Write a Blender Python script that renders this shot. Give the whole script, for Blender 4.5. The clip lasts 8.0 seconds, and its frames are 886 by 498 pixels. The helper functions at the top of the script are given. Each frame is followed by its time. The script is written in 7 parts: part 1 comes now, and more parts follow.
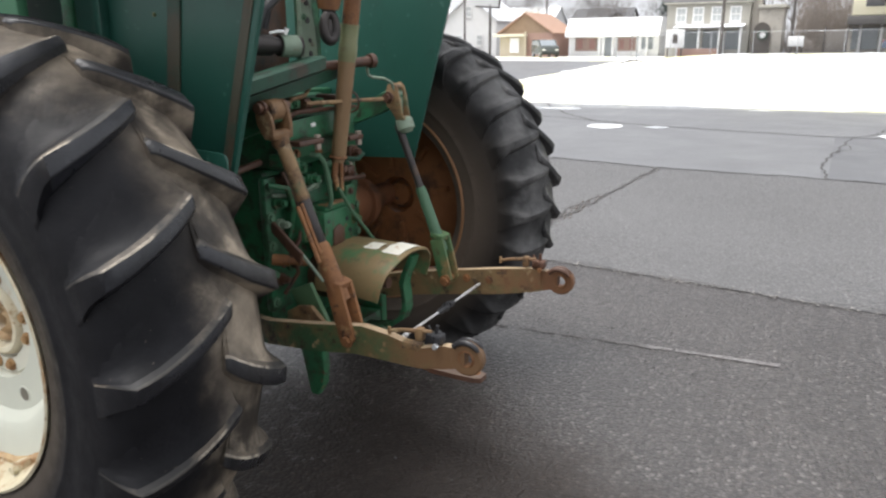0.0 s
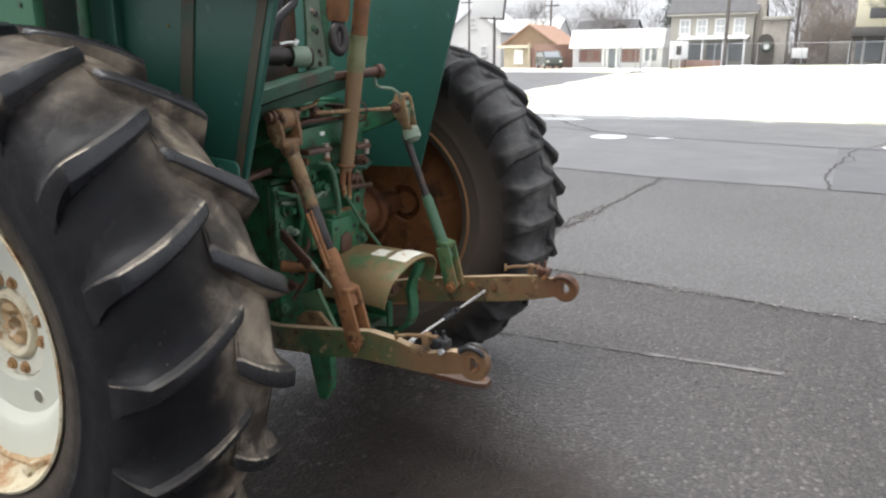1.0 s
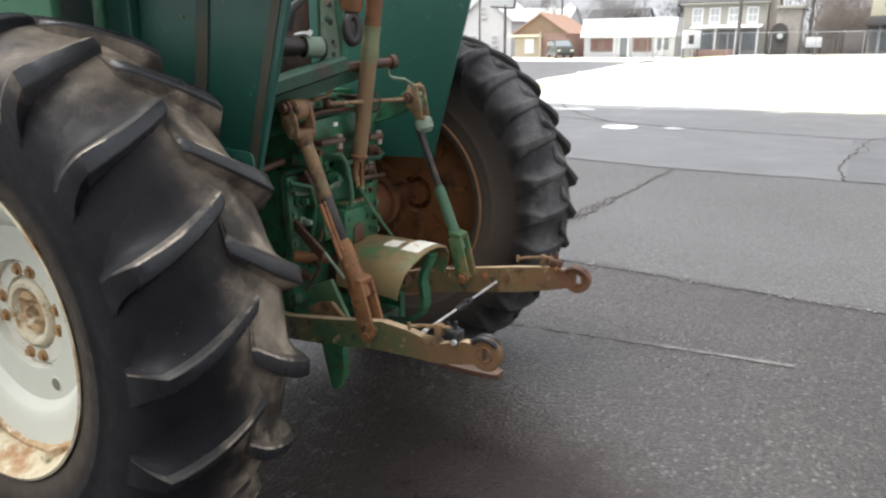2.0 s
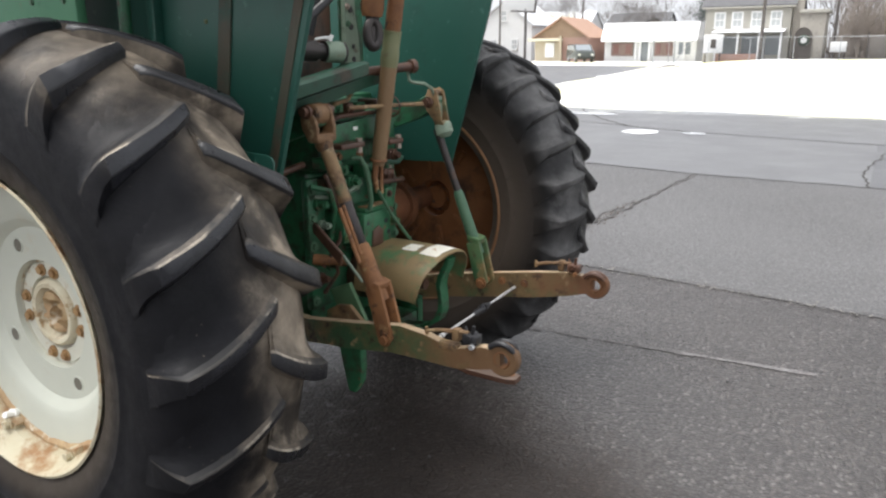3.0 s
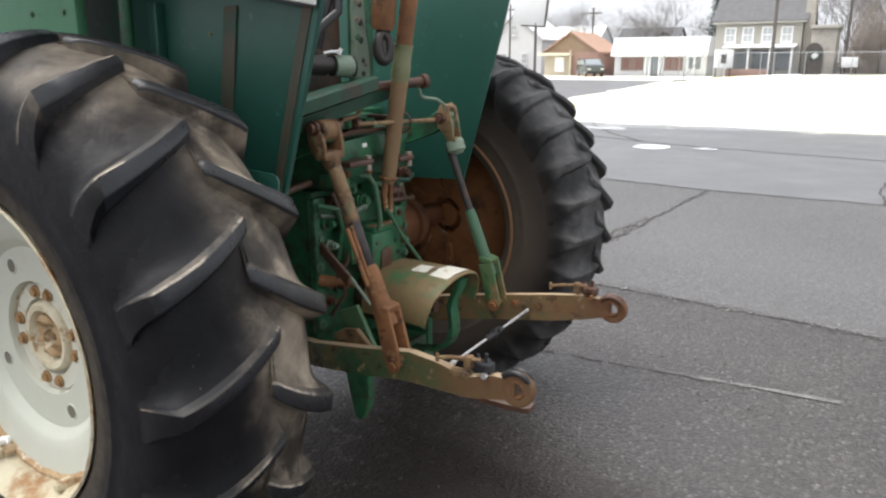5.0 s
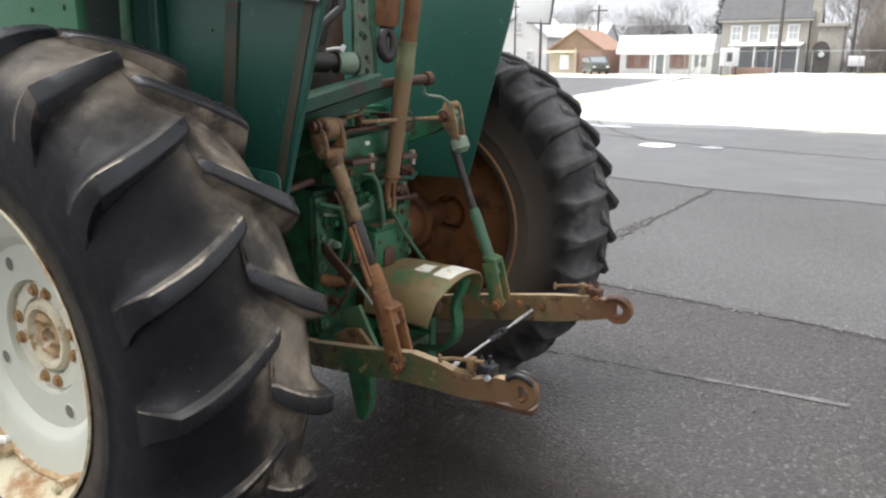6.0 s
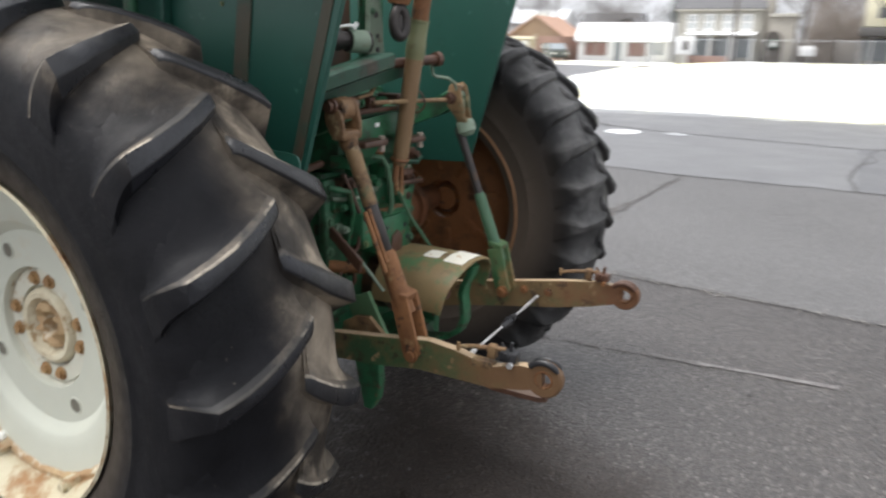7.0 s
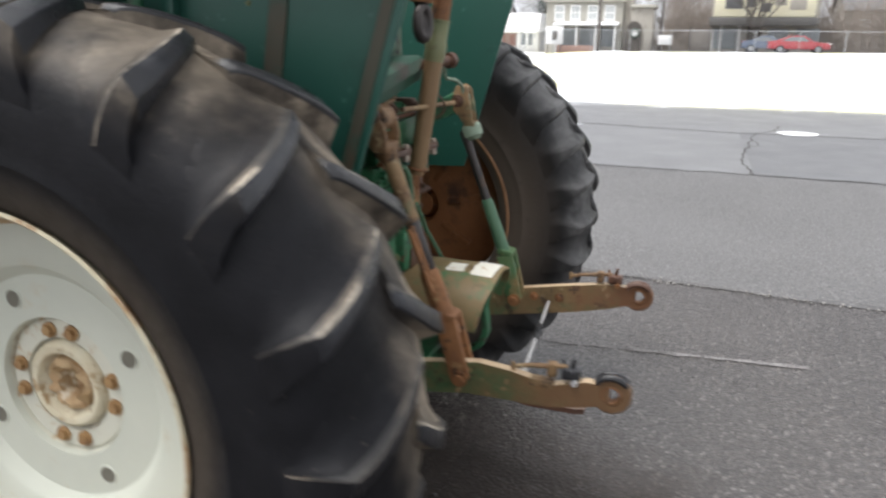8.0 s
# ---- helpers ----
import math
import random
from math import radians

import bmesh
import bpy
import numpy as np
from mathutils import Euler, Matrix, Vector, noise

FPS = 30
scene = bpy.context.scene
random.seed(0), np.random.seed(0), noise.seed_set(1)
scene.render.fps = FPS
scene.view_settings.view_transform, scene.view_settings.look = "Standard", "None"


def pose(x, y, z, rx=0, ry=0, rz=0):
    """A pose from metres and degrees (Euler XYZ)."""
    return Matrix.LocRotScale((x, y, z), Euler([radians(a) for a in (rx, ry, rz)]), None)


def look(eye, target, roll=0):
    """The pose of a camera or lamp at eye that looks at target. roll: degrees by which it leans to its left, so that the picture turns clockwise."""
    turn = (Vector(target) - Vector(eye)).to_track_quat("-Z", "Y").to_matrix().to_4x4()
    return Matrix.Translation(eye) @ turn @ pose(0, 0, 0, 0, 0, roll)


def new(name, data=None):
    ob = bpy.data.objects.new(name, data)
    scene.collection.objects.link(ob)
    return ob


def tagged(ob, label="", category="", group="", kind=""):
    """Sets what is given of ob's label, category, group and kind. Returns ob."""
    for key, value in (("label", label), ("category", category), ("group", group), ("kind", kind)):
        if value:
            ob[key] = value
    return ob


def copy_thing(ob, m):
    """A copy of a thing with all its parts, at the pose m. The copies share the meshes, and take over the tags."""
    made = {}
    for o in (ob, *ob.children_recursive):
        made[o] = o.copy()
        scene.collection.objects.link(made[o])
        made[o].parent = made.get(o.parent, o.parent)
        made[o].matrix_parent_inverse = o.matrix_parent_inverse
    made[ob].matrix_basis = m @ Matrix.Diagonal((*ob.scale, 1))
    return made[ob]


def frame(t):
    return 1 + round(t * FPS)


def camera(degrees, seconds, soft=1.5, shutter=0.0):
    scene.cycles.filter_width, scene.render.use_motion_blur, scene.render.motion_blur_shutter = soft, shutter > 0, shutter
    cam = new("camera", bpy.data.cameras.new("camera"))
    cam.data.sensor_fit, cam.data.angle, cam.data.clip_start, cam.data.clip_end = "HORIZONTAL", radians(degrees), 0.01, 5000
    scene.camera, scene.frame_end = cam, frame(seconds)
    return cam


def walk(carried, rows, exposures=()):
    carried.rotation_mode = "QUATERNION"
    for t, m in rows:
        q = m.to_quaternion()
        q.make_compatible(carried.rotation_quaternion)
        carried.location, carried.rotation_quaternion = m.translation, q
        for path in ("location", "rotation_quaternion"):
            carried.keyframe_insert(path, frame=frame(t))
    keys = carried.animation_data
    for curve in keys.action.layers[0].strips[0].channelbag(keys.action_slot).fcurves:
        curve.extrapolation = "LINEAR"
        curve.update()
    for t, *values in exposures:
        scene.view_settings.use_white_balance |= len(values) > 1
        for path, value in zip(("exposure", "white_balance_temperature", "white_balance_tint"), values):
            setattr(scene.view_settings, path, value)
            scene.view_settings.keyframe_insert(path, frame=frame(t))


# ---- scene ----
EXPOSURE = 0.68
cam = camera(62.58, 8.0, soft=2.3, shutter=1.0)
PATH = [
    (0, (-2.277, -2.148, 1.603), (-0.584, -1.230, 1.062), -0.53),
    (0.5, (-2.306, -2.161, 1.603), (-0.623, -1.220, 1.073), -0.43),
    (1, (-2.319, -2.161, 1.602), (-0.625, -1.231, 1.089), -0.45),
    (1.5, (-2.326, -2.153, 1.604), (-0.637, -1.223, 1.073), -0.46),
    (3, (-2.329, -2.153, 1.611), (-0.677, -1.159, 1.081), -0.32),
    (3.5, (-2.300, -2.138, 1.610), (-0.640, -1.145, 1.100), -0.51),
    (4, (-2.278, -2.111, 1.607), (-0.615, -1.129, 1.085), 0.74),
    (4.5, (-2.259, -2.095, 1.612), (-0.604, -1.085, 1.120), -0.05),
    (6, (-2.208, -2.069, 1.614), (-0.567, -1.042, 1.111), 0.13),
    (6.4, (-2.2, -2.055, 1.609), (-0.586, -0.999, 1.079), 0.29),
    (6.5, (-2.194, -2.045, 1.605), (-0.598, -0.971, 1.058), 0.39),
    (7, (-2.257, -1.875, 1.596), (-0.566, -0.953, 1.056), 1.00),
    (7.5, (-2.342, -1.670, 1.602), (-0.560, -0.941, 1.058), -0.26),
    (8, (-2.313, -1.346, 1.621), (-0.496, -0.725, 1.063), 0.62),
    (8.1, (-2.307, -1.281, 1.625), (-0.483, -0.682, 1.064), 0.62),
]
walk(cam, [(t, look(eye, target, roll)) for t, eye, target, roll in PATH], exposures=[(0, EXPOSURE), (4.5, EXPOSURE), (6.5, EXPOSURE - 0.05), (7.2, EXPOSURE - 0.01), (8, EXPOSURE + 0.04)])

# ---- world, sun ----
SUN_UP, SUN_WAY = 66.0, 328.0
world = bpy.data.worlds.new("overcast")
scene.world = world
world.use_nodes = True
wn = world.node_tree
sky = wn.nodes.new("ShaderNodeTexSky")
sky.sky_type, sky.sun_disc = "NISHITA", False
sky.sun_elevation, sky.sun_rotation = radians(SUN_UP), radians(SUN_WAY)
sky.air_density, sky.dust_density, sky.ozone_density = 1.0, 6.0, 1.0
grey = wn.nodes.new("ShaderNodeHueSaturation")
grey.inputs["Saturation"].default_value = 0.12
wn.links.new(sky.outputs[0], grey.inputs["Color"])
cloud = wn.nodes.new("ShaderNodeMix")
cloud.data_type = "RGBA"
cloud.inputs["Factor"].default_value = 0.7
cloud.inputs["B"].default_value = (4.6, 4.72, 5.0, 1)
wn.links.new(grey.outputs[0], cloud.inputs["A"])
wn.links.new(cloud.outputs["Result"], wn.nodes["Background"].inputs[0])
wn.nodes["Background"].inputs[1].default_value = 0.175
sun = new("sun", bpy.data.lights.new("sun", "SUN"))
sun.data.energy, sun.data.angle, sun.data.color = 1.9, radians(36), (1.0, 0.975, 0.95)
az, el = radians(SUN_WAY), radians(SUN_UP)
sun.matrix_world = look((0, 0, 30), (-math.sin(az) * math.cos(el), -math.cos(az) * math.cos(el), 30 - math.sin(el)))


# ---- materials ----
def material(name, base, other=None, scale=6.0, spread=0.5, stain=None, stain_scale=3.0, stain_from=0.55, stain_soft=0.12,
             rough=0.6, rough_vary=0.1, metal=0.0, bump=0.15, bump_scale=60.0, bump_depth=0.004, coord="Object", specular=0.5, fleck=None, grime=None, wear=None):
    """Two colours mixed by a noise, a stain with a shape of its own over them, and fine relief."""
    m = bpy.data.materials.new(name)
    m.use_nodes = True
    nt = m.node_tree
    nodes, links = nt.nodes, nt.links
    bsdf = nodes["Principled BSDF"]
    where = nodes.new("ShaderNodeTexCoord").outputs[coord]

    def noise_of(size, detail=5.0, rough_=0.6):
        n = nodes.new("ShaderNodeTexNoise")
        n.inputs["Scale"].default_value, n.inputs["Detail"].default_value, n.inputs["Roughness"].default_value = size, detail, rough_
        links.new(where, n.inputs["Vector"])
        return n.outputs["Fac"]

    def step(value, low, high):
        r = nodes.new("ShaderNodeMapRange")
        r.inputs["From Min"].default_value, r.inputs["From Max"].default_value = low, high
        links.new(value, r.inputs["Value"])
        return r.outputs["Result"]

    def blend(fac, a, b):
        x = nodes.new("ShaderNodeMix")
        x.data_type = "RGBA"
        links.new(fac, x.inputs["Factor"])
        for socket, v in ((x.inputs["A"], a), (x.inputs["B"], b)):
            if isinstance(v, tuple):
                socket.default_value = (*v, 1)
            else:
                links.new(v, socket)
        return x.outputs["Result"]

    other = other or tuple(min(1, c * 1.25) for c in base)
    colour = blend(step(noise_of(scale), 0.5 - spread / 2, 0.5 + spread / 2), base, other)
    if fleck:
        tone, size, low, high = fleck
        colour = blend(step(noise_of(size, 2.0), low, high), colour, tone)
    if stain:
        n = noise_of(stain_scale, 8.0, 0.68)
        colour = blend(step(n, stain_from, stain_from + stain_soft), colour, stain)
    if grime:
        tone, size, low, high = grime
        colour = blend(step(noise_of(size, 9.0, 0.72), low, high), colour, tone)
    if wear:
        tone, axis, begin, full = wear
        xyz = nodes.new("ShaderNodeSeparateXYZ")
        links.new(where, xyz.inputs[0])
        ragged = nodes.new("ShaderNodeMath")
        ragged.operation = "MULTIPLY_ADD"
        links.new(noise_of(9, 7.0, 0.7), ragged.inputs[0])
        ragged.inputs[1].default_value = 0.7
        links.new(xyz.outputs[axis], ragged.inputs[2])
        colour = blend(step(ragged.outputs[0], begin + 0.35, full + 0.35), colour, tone)
    links.new(colour, bsdf.inputs["Base Color"])
    r = nodes.new("ShaderNodeMapRange")
    r.inputs["To Min"].default_value, r.inputs["To Max"].default_value = rough - rough_vary, min(1.0, rough + rough_vary)
    links.new(noise_of(scale * 3), r.inputs["Value"])
    links.new(r.outputs["Result"], bsdf.inputs["Roughness"])
    bsdf.inputs["Metallic"].default_value = metal
    bsdf.inputs["Specular IOR Level"].default_value = specular
    if bump:
        b = nodes.new("ShaderNodeBump")
        b.inputs["Strength"].default_value, b.inputs["Distance"].default_value = bump, bump_depth
        links.new(noise_of(bump_scale, 6.0, 0.65), b.inputs["Height"])
        links.new(b.outputs["Normal"], bsdf.inputs["Normal"])
    return m


def glass(name, tint):
    m = bpy.data.materials.new(name)
    m.use_nodes = True
    b = m.node_tree.nodes["Principled BSDF"]
    b.inputs["Base Color"].default_value = (*tint, 1)
    b.inputs["Roughness"].default_value = 0.06
    b.inputs["Specular IOR Level"].default_value = 0.6
    return m


def tyre_skin(name, dark, grey, dust, amount, rough, specular, bead_to=0.585, bead_tone=(0.052, 0.042, 0.033)):
    """Black rubber with dried dust on the tread's floor and round the bead, by the wheel's own radius and width; sky
    sheen is painted into the dust towards the top.
    """
    m = bpy.data.materials.new(name)
    m.use_nodes = True
    nodes, links = m.node_tree.nodes, m.node_tree.links
    bsdf = nodes["Principled BSDF"]
    where = nodes.new("ShaderNodeTexCoord").outputs["Object"]

    def noise_of(size, detail, rough_):
        n = nodes.new("ShaderNodeTexNoise")
        n.inputs["Scale"].default_value, n.inputs["Detail"].default_value, n.inputs["Roughness"].default_value = size, detail, rough_
        links.new(where, n.inputs["Vector"])
        return n.outputs["Fac"]

    def ramp(value, low, high, to_low=0.0, to_high=1.0):
        r = nodes.new("ShaderNodeMapRange")
        r.interpolation_type = "SMOOTHSTEP"
        for key, v in (("From Min", low), ("From Max", high), ("To Min", to_low), ("To Max", to_high)):
            r.inputs[key].default_value = v
        links.new(value, r.inputs["Value"])
        return r.outputs["Result"]

    def math_(op, a, b):
        n = nodes.new("ShaderNodeMath")
        n.operation = op
        for k, v in enumerate((a, b)):
            if isinstance(v, (int, float)):
                n.inputs[k].default_value = v
            else:
                links.new(v, n.inputs[k])
        return n.outputs[0]

    def blend(fac, a, b):
        x = nodes.new("ShaderNodeMix")
        x.data_type = "RGBA"
        links.new(fac, x.inputs["Factor"])
        for socket, v in ((x.inputs["A"], a), (x.inputs["B"], b)):
            if isinstance(v, tuple):
                socket.default_value = (*v, 1)
            else:
                links.new(v, socket)
        return x.outputs["Result"]

    xyz = nodes.new("ShaderNodeSeparateXYZ")
    links.new(where, xyz.inputs[0])
    across = ramp(math_("ABSOLUTE", xyz.outputs["X"], 0.0), 0.94, 1.17, 1.0, 0.0)
    up = math_("SUBTRACT", xyz.outputs["Z"], 0.82)
    radius = math_("SQRT", math_("ADD", math_("MULTIPLY", up, up), math_("MULTIPLY", xyz.outputs["Y"], xyz.outputs["Y"])), 0.0)
    # paler with height: sky sheen on the upper tread, laid in as dust colour
    top_sheen = ramp(math_("ADD", xyz.outputs["Z"], math_("MULTIPLY", noise_of(2.2, 3.0, 0.5), 0.5)), 1.50, 1.85, 0.0, 0.42)
    across = math_("MAXIMUM", across, top_sheen)
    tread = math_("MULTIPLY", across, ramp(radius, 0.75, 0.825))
    bead = ramp(radius, bead_to, 0.50, 0.0, 0.85)
    cloudy = ramp(noise_of(4.0, 7.0, 0.6), 0.40, 0.66, 0.14, 1.0)
    base = blend(ramp(noise_of(6, 4.0, 0.6), 0.3, 0.7), dark, grey)
    base = blend(math_("MULTIPLY", ramp(noise_of(3.0, 9.0, 0.7), 0.57, 0.80, 0.0, 0.07), amount), base, dust)
    base = blend(math_("MULTIPLY", bead, amount), base, bead_tone)
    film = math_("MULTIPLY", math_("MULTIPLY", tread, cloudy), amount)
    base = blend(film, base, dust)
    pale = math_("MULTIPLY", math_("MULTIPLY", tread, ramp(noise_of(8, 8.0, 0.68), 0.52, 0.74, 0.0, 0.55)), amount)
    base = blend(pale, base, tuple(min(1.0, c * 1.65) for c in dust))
    scuff = math_("MULTIPLY", ramp(noise_of(22, 6.0, 0.7), 0.58, 0.78, 0.0, 0.4), amount)
    base = blend(scuff, base, dark)
    chips = math_("MULTIPLY", ramp(noise_of(75, 3.0, 0.5), 0.71, 0.78, 0.0, 0.28), amount)
    base = blend(chips, base, tuple(c * 0.8 for c in dust))
    links.new(base, bsdf.inputs["Base Color"])
    links.new(ramp(noise_of(14, 4.0, 0.6), 0.3, 0.7, rough - 0.1, rough + 0.12), bsdf.inputs["Roughness"])
    bsdf.inputs["Specular IOR Level"].default_value = specular
    b = nodes.new("ShaderNodeBump")
    b.inputs["Strength"].default_value, b.inputs["Distance"].default_value = 0.55, 0.004
    links.new(noise_of(70, 8.0, 0.7), b.inputs["Height"])
    links.new(b.outputs["Normal"], bsdf.inputs["Normal"])
    return m


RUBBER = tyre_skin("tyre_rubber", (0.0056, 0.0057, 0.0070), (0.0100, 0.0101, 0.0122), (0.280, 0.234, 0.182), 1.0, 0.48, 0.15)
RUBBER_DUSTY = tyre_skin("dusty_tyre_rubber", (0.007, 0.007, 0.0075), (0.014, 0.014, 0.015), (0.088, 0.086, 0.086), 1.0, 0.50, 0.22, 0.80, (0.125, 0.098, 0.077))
# polished tops; the lighter blue-grey base also paints in some sky sheen
BAR_RUBBER = tyre_skin("polished_bar_rubber", (0.008, 0.0085, 0.0108), (0.021, 0.0222, 0.0275), (0.16, 0.15, 0.135), 0.10, 0.33, 0.46)
WORN_RUBBER = material("worn_rubber_edge", (0.016, 0.015, 0.015), (0.075, 0.066, 0.055), 9, 0.30, (0.48, 0.42, 0.335), 4.5, 0.50, 0.12, 0.6, 0.1, bump=0.3, bump_scale=120, bump_depth=0.002)
EDGE_DUST = material("dusty_rubber_shoulder", (0.008, 0.008, 0.009), (0.022, 0.020, 0.018), 7, 0.4, (0.175, 0.140, 0.104), 4.5, 0.44, 0.22, 0.6, 0.1, bump=0.3, bump_scale=90, bump_depth=0.002)
HUB_BOLT = material("rusty_painted_bolt", (0.36, 0.225, 0.10), (0.22, 0.115, 0.05), 26, 0.4, None, rough=0.75)
SEAM_RUST = material("flaking_cream_rust", (0.50, 0.38, 0.22), (0.30, 0.165, 0.075), 14, 0.5, (0.68, 0.64, 0.52), 11, 0.56, 0.08, 0.7, 0.1, bump=0.8, bump_scale=50, bump_depth=0.006, grime=((0.16, 0.08, 0.04), 20, 0.58, 0.68))
HUB_CRUST = material("crusted_cream_hub", (0.64, 0.60, 0.46), (0.56, 0.48, 0.33), 12, 0.5, (0.33, 0.22, 0.11), 13, 0.56, 0.07, 0.65, 0.1, bump=0.9, bump_scale=42, bump_depth=0.008, grime=((0.15, 0.088, 0.045), 24, 0.60, 0.68))
FLANGE_WHITE = material("stained_white_flange", (0.56, 0.56, 0.48), (0.60, 0.58, 0.48), 8, 0.6, (0.40, 0.26, 0.12), 10, 0.57, 0.09, 0.6, 0.1, bump=0.5, bump_scale=60, bump_depth=0.004, grime=((0.20, 0.12, 0.06), 17, 0.61, 0.70))
# tone of the flat caps that paint the shade inside the disc holes
HOLE_GREY = material("shaded_hole", (0.13, 0.122, 0.098), None, 20, 0.5, None, rough=0.7)
RIM_WHITE = material("chalky_white_paint", (0.48, 0.50, 0.435), (0.57, 0.58, 0.50), 4, 0.7, (0.40, 0.24, 0.11), 5.0, 0.66, 0.05, 0.55, 0.1, bump=0.25, bump_scale=90, grime=((0.50, 0.44, 0.32), 9, 0.60, 0.80))
RIM_RUST_WHITE = material("rusty_cream_paint", (0.46, 0.385, 0.25), (0.56, 0.53, 0.40), 6, 0.6, (0.30, 0.165, 0.072), 7, 0.485, 0.13, 0.65, 0.1, bump=0.8, bump_scale=55, bump_depth=0.006, grime=((0.20, 0.095, 0.04), 16, 0.58, 0.70))
RIM_ORANGE = material("rusted_rim", (0.22, 0.082, 0.030), (0.34, 0.138, 0.050), 4, 0.45, (0.085, 0.038, 0.022), 4, 0.51, 0.14, 0.75, 0.1, bump=0.5, bump_scale=60, grime=((0.42, 0.22, 0.08), 12, 0.62, 0.78))
# rust tone with the light on the rim's lip painted in
LIP_RUST = material("lit_rust_lip", (0.31, 0.165, 0.078), (0.22, 0.105, 0.048), 6, 0.6, (0.17, 0.10, 0.06), 8, 0.55, 0.15, 0.65, bump=0.4)
AXLE_RUST = material("red_brown_axle", (0.15, 0.062, 0.032), (0.24, 0.10, 0.045), 7, 0.6, (0.06, 0.035, 0.024), 6, 0.52, 0.15, 0.65, bump=0.6, bump_scale=60)
GREEN_SHEET = material("faded_green_sheet", (0.013, 0.074, 0.054), (0.022, 0.099, 0.074), 1.7, 0.8, (0.038, 0.122, 0.094), 1.4, 0.60, 0.3, 0.44, 0.10, bump=0.10, bump_scale=22, bump_depth=0.003, grime=((0.014, 0.052, 0.040), 6, 0.56, 0.85), fleck=((0.05, 0.14, 0.11), 24, 0.66, 0.74))
GREEN_CAST = material("green_cast_iron", (0.015, 0.0952, 0.0414), (0.032, 0.160, 0.070), 7, 0.6, (0.026, 0.0336, 0.0184), 5.5, 0.54, 0.12, 0.5, 0.14, bump=0.6, bump_scale=75, grime=((0.045, 0.036, 0.022), 15, 0.53, 0.66), fleck=((0.15, 0.105, 0.055), 30, 0.62, 0.70))
GREEN_DARK = material("oily_green_iron", (0.014, 0.0874, 0.0405), (0.03, 0.155, 0.0699), 6, 0.6, (0.02, 0.017, 0.012), 6, 0.51, 0.16, 0.42, 0.16, bump=0.6, bump_scale=60, grime=((0.022, 0.018, 0.012), 14, 0.52, 0.66), fleck=((0.1, 0.068, 0.038), 28, 0.62, 0.70))
GREEN_RUST = material("green_paint_over_rust", (0.040, 0.128, 0.052), (0.115, 0.145, 0.060), 8, 0.45, (0.265, 0.155, 0.064), 5.2, 0.48, 0.18, 0.55, 0.14, bump=0.6, bump_scale=75, grime=((0.050, 0.033, 0.019), 16, 0.54, 0.63), fleck=((0.36, 0.27, 0.15), 22, 0.63, 0.70))
GREEN_DULL = material("dirty_dull_green", (0.013, 0.054, 0.033), (0.022, 0.080, 0.050), 6, 0.6, (0.020, 0.018, 0.013), 7, 0.53, 0.14, 0.5, 0.14, bump=0.5, bump_scale=60, grime=((0.06, 0.050, 0.034), 14, 0.57, 0.70))
CHALKY_GREEN = material("chalky_green_paint", (0.170, 0.245, 0.175), (0.235, 0.290, 0.225), 9, 0.6, (0.20, 0.14, 0.085), 9, 0.58, 0.1, 0.55, bump=0.4, grime=((0.05, 0.055, 0.04), 18, 0.57, 0.70))
PALE_GREEN = material("pale_green_paint", (0.046, 0.118, 0.066), (0.082, 0.160, 0.094), 6, 0.6, (0.20, 0.15, 0.08), 7, 0.6, 0.1, 0.5, bump=0.3, grime=((0.05, 0.06, 0.035), 15, 0.58, 0.72))
TAN_RUST = material("tan_rusted_steel", (0.285, 0.190, 0.092), (0.150, 0.078, 0.036), 9, 0.45, (0.085, 0.115, 0.056), 5.0, 0.58, 0.08, 0.6, 0.14, bump=0.6, bump_scale=80, grime=((0.052, 0.031, 0.019), 15, 0.50, 0.64), fleck=((0.40, 0.31, 0.18), 17, 0.60, 0.70))
RUST_STEEL = material("rusted_steel", (0.290, 0.130, 0.048), (0.150, 0.064, 0.027), 10, 0.45, (0.35, 0.225, 0.105), 8, 0.60, 0.07, 0.66, 0.12, bump=0.7, bump_scale=90, bump_depth=0.004, grime=((0.048, 0.027, 0.017), 18, 0.55, 0.64))
LINK_LEFT = material("green_link_paint_worn_to_rust", (0.026, 0.098, 0.042), (0.070, 0.125, 0.052), 8, 0.45, (0.235, 0.132, 0.055), 4.2, 0.46, 0.20, 0.55, 0.14, bump=0.7, bump_scale=70, bump_depth=0.004, grime=((0.050, 0.031, 0.019), 16, 0.545, 0.63), fleck=((0.33, 0.235, 0.125), 21, 0.62, 0.69), wear=((0.155, 0.085, 0.040), "Y", -0.74, -1.06))
LINK_RIGHT = material("tan_link_worn_to_rust", (0.225, 0.145, 0.064), (0.130, 0.084, 0.036), 9, 0.45, (0.066, 0.122, 0.050), 6.0, 0.53, 0.16, 0.6, 0.14, bump=0.7, bump_scale=80, bump_depth=0.004, grime=((0.050, 0.030, 0.018), 16, 0.53, 0.62), fleck=((0.34, 0.25, 0.14), 21, 0.61, 0.69), wear=((0.165, 0.075, 0.034), "Y", -0.96, -1.14))
DARK_RUST = material("dark_oily_rust", (0.055, 0.028, 0.019), (0.12, 0.055, 0.032), 9, 0.6, (0.022, 0.019, 0.016), 6, 0.53, 0.14, 0.45, 0.14, bump=0.5, bump_scale=90, grime=((0.20, 0.12, 0.07), 22, 0.64, 0.74))
OILY_STEEL = material("oily_dark_steel", (0.028, 0.026, 0.027), (0.065, 0.055, 0.05), 12, 0.6, (0.11, 0.065, 0.04), 9, 0.60, 0.1, 0.36, 0.1, 0.4, bump=0.3)
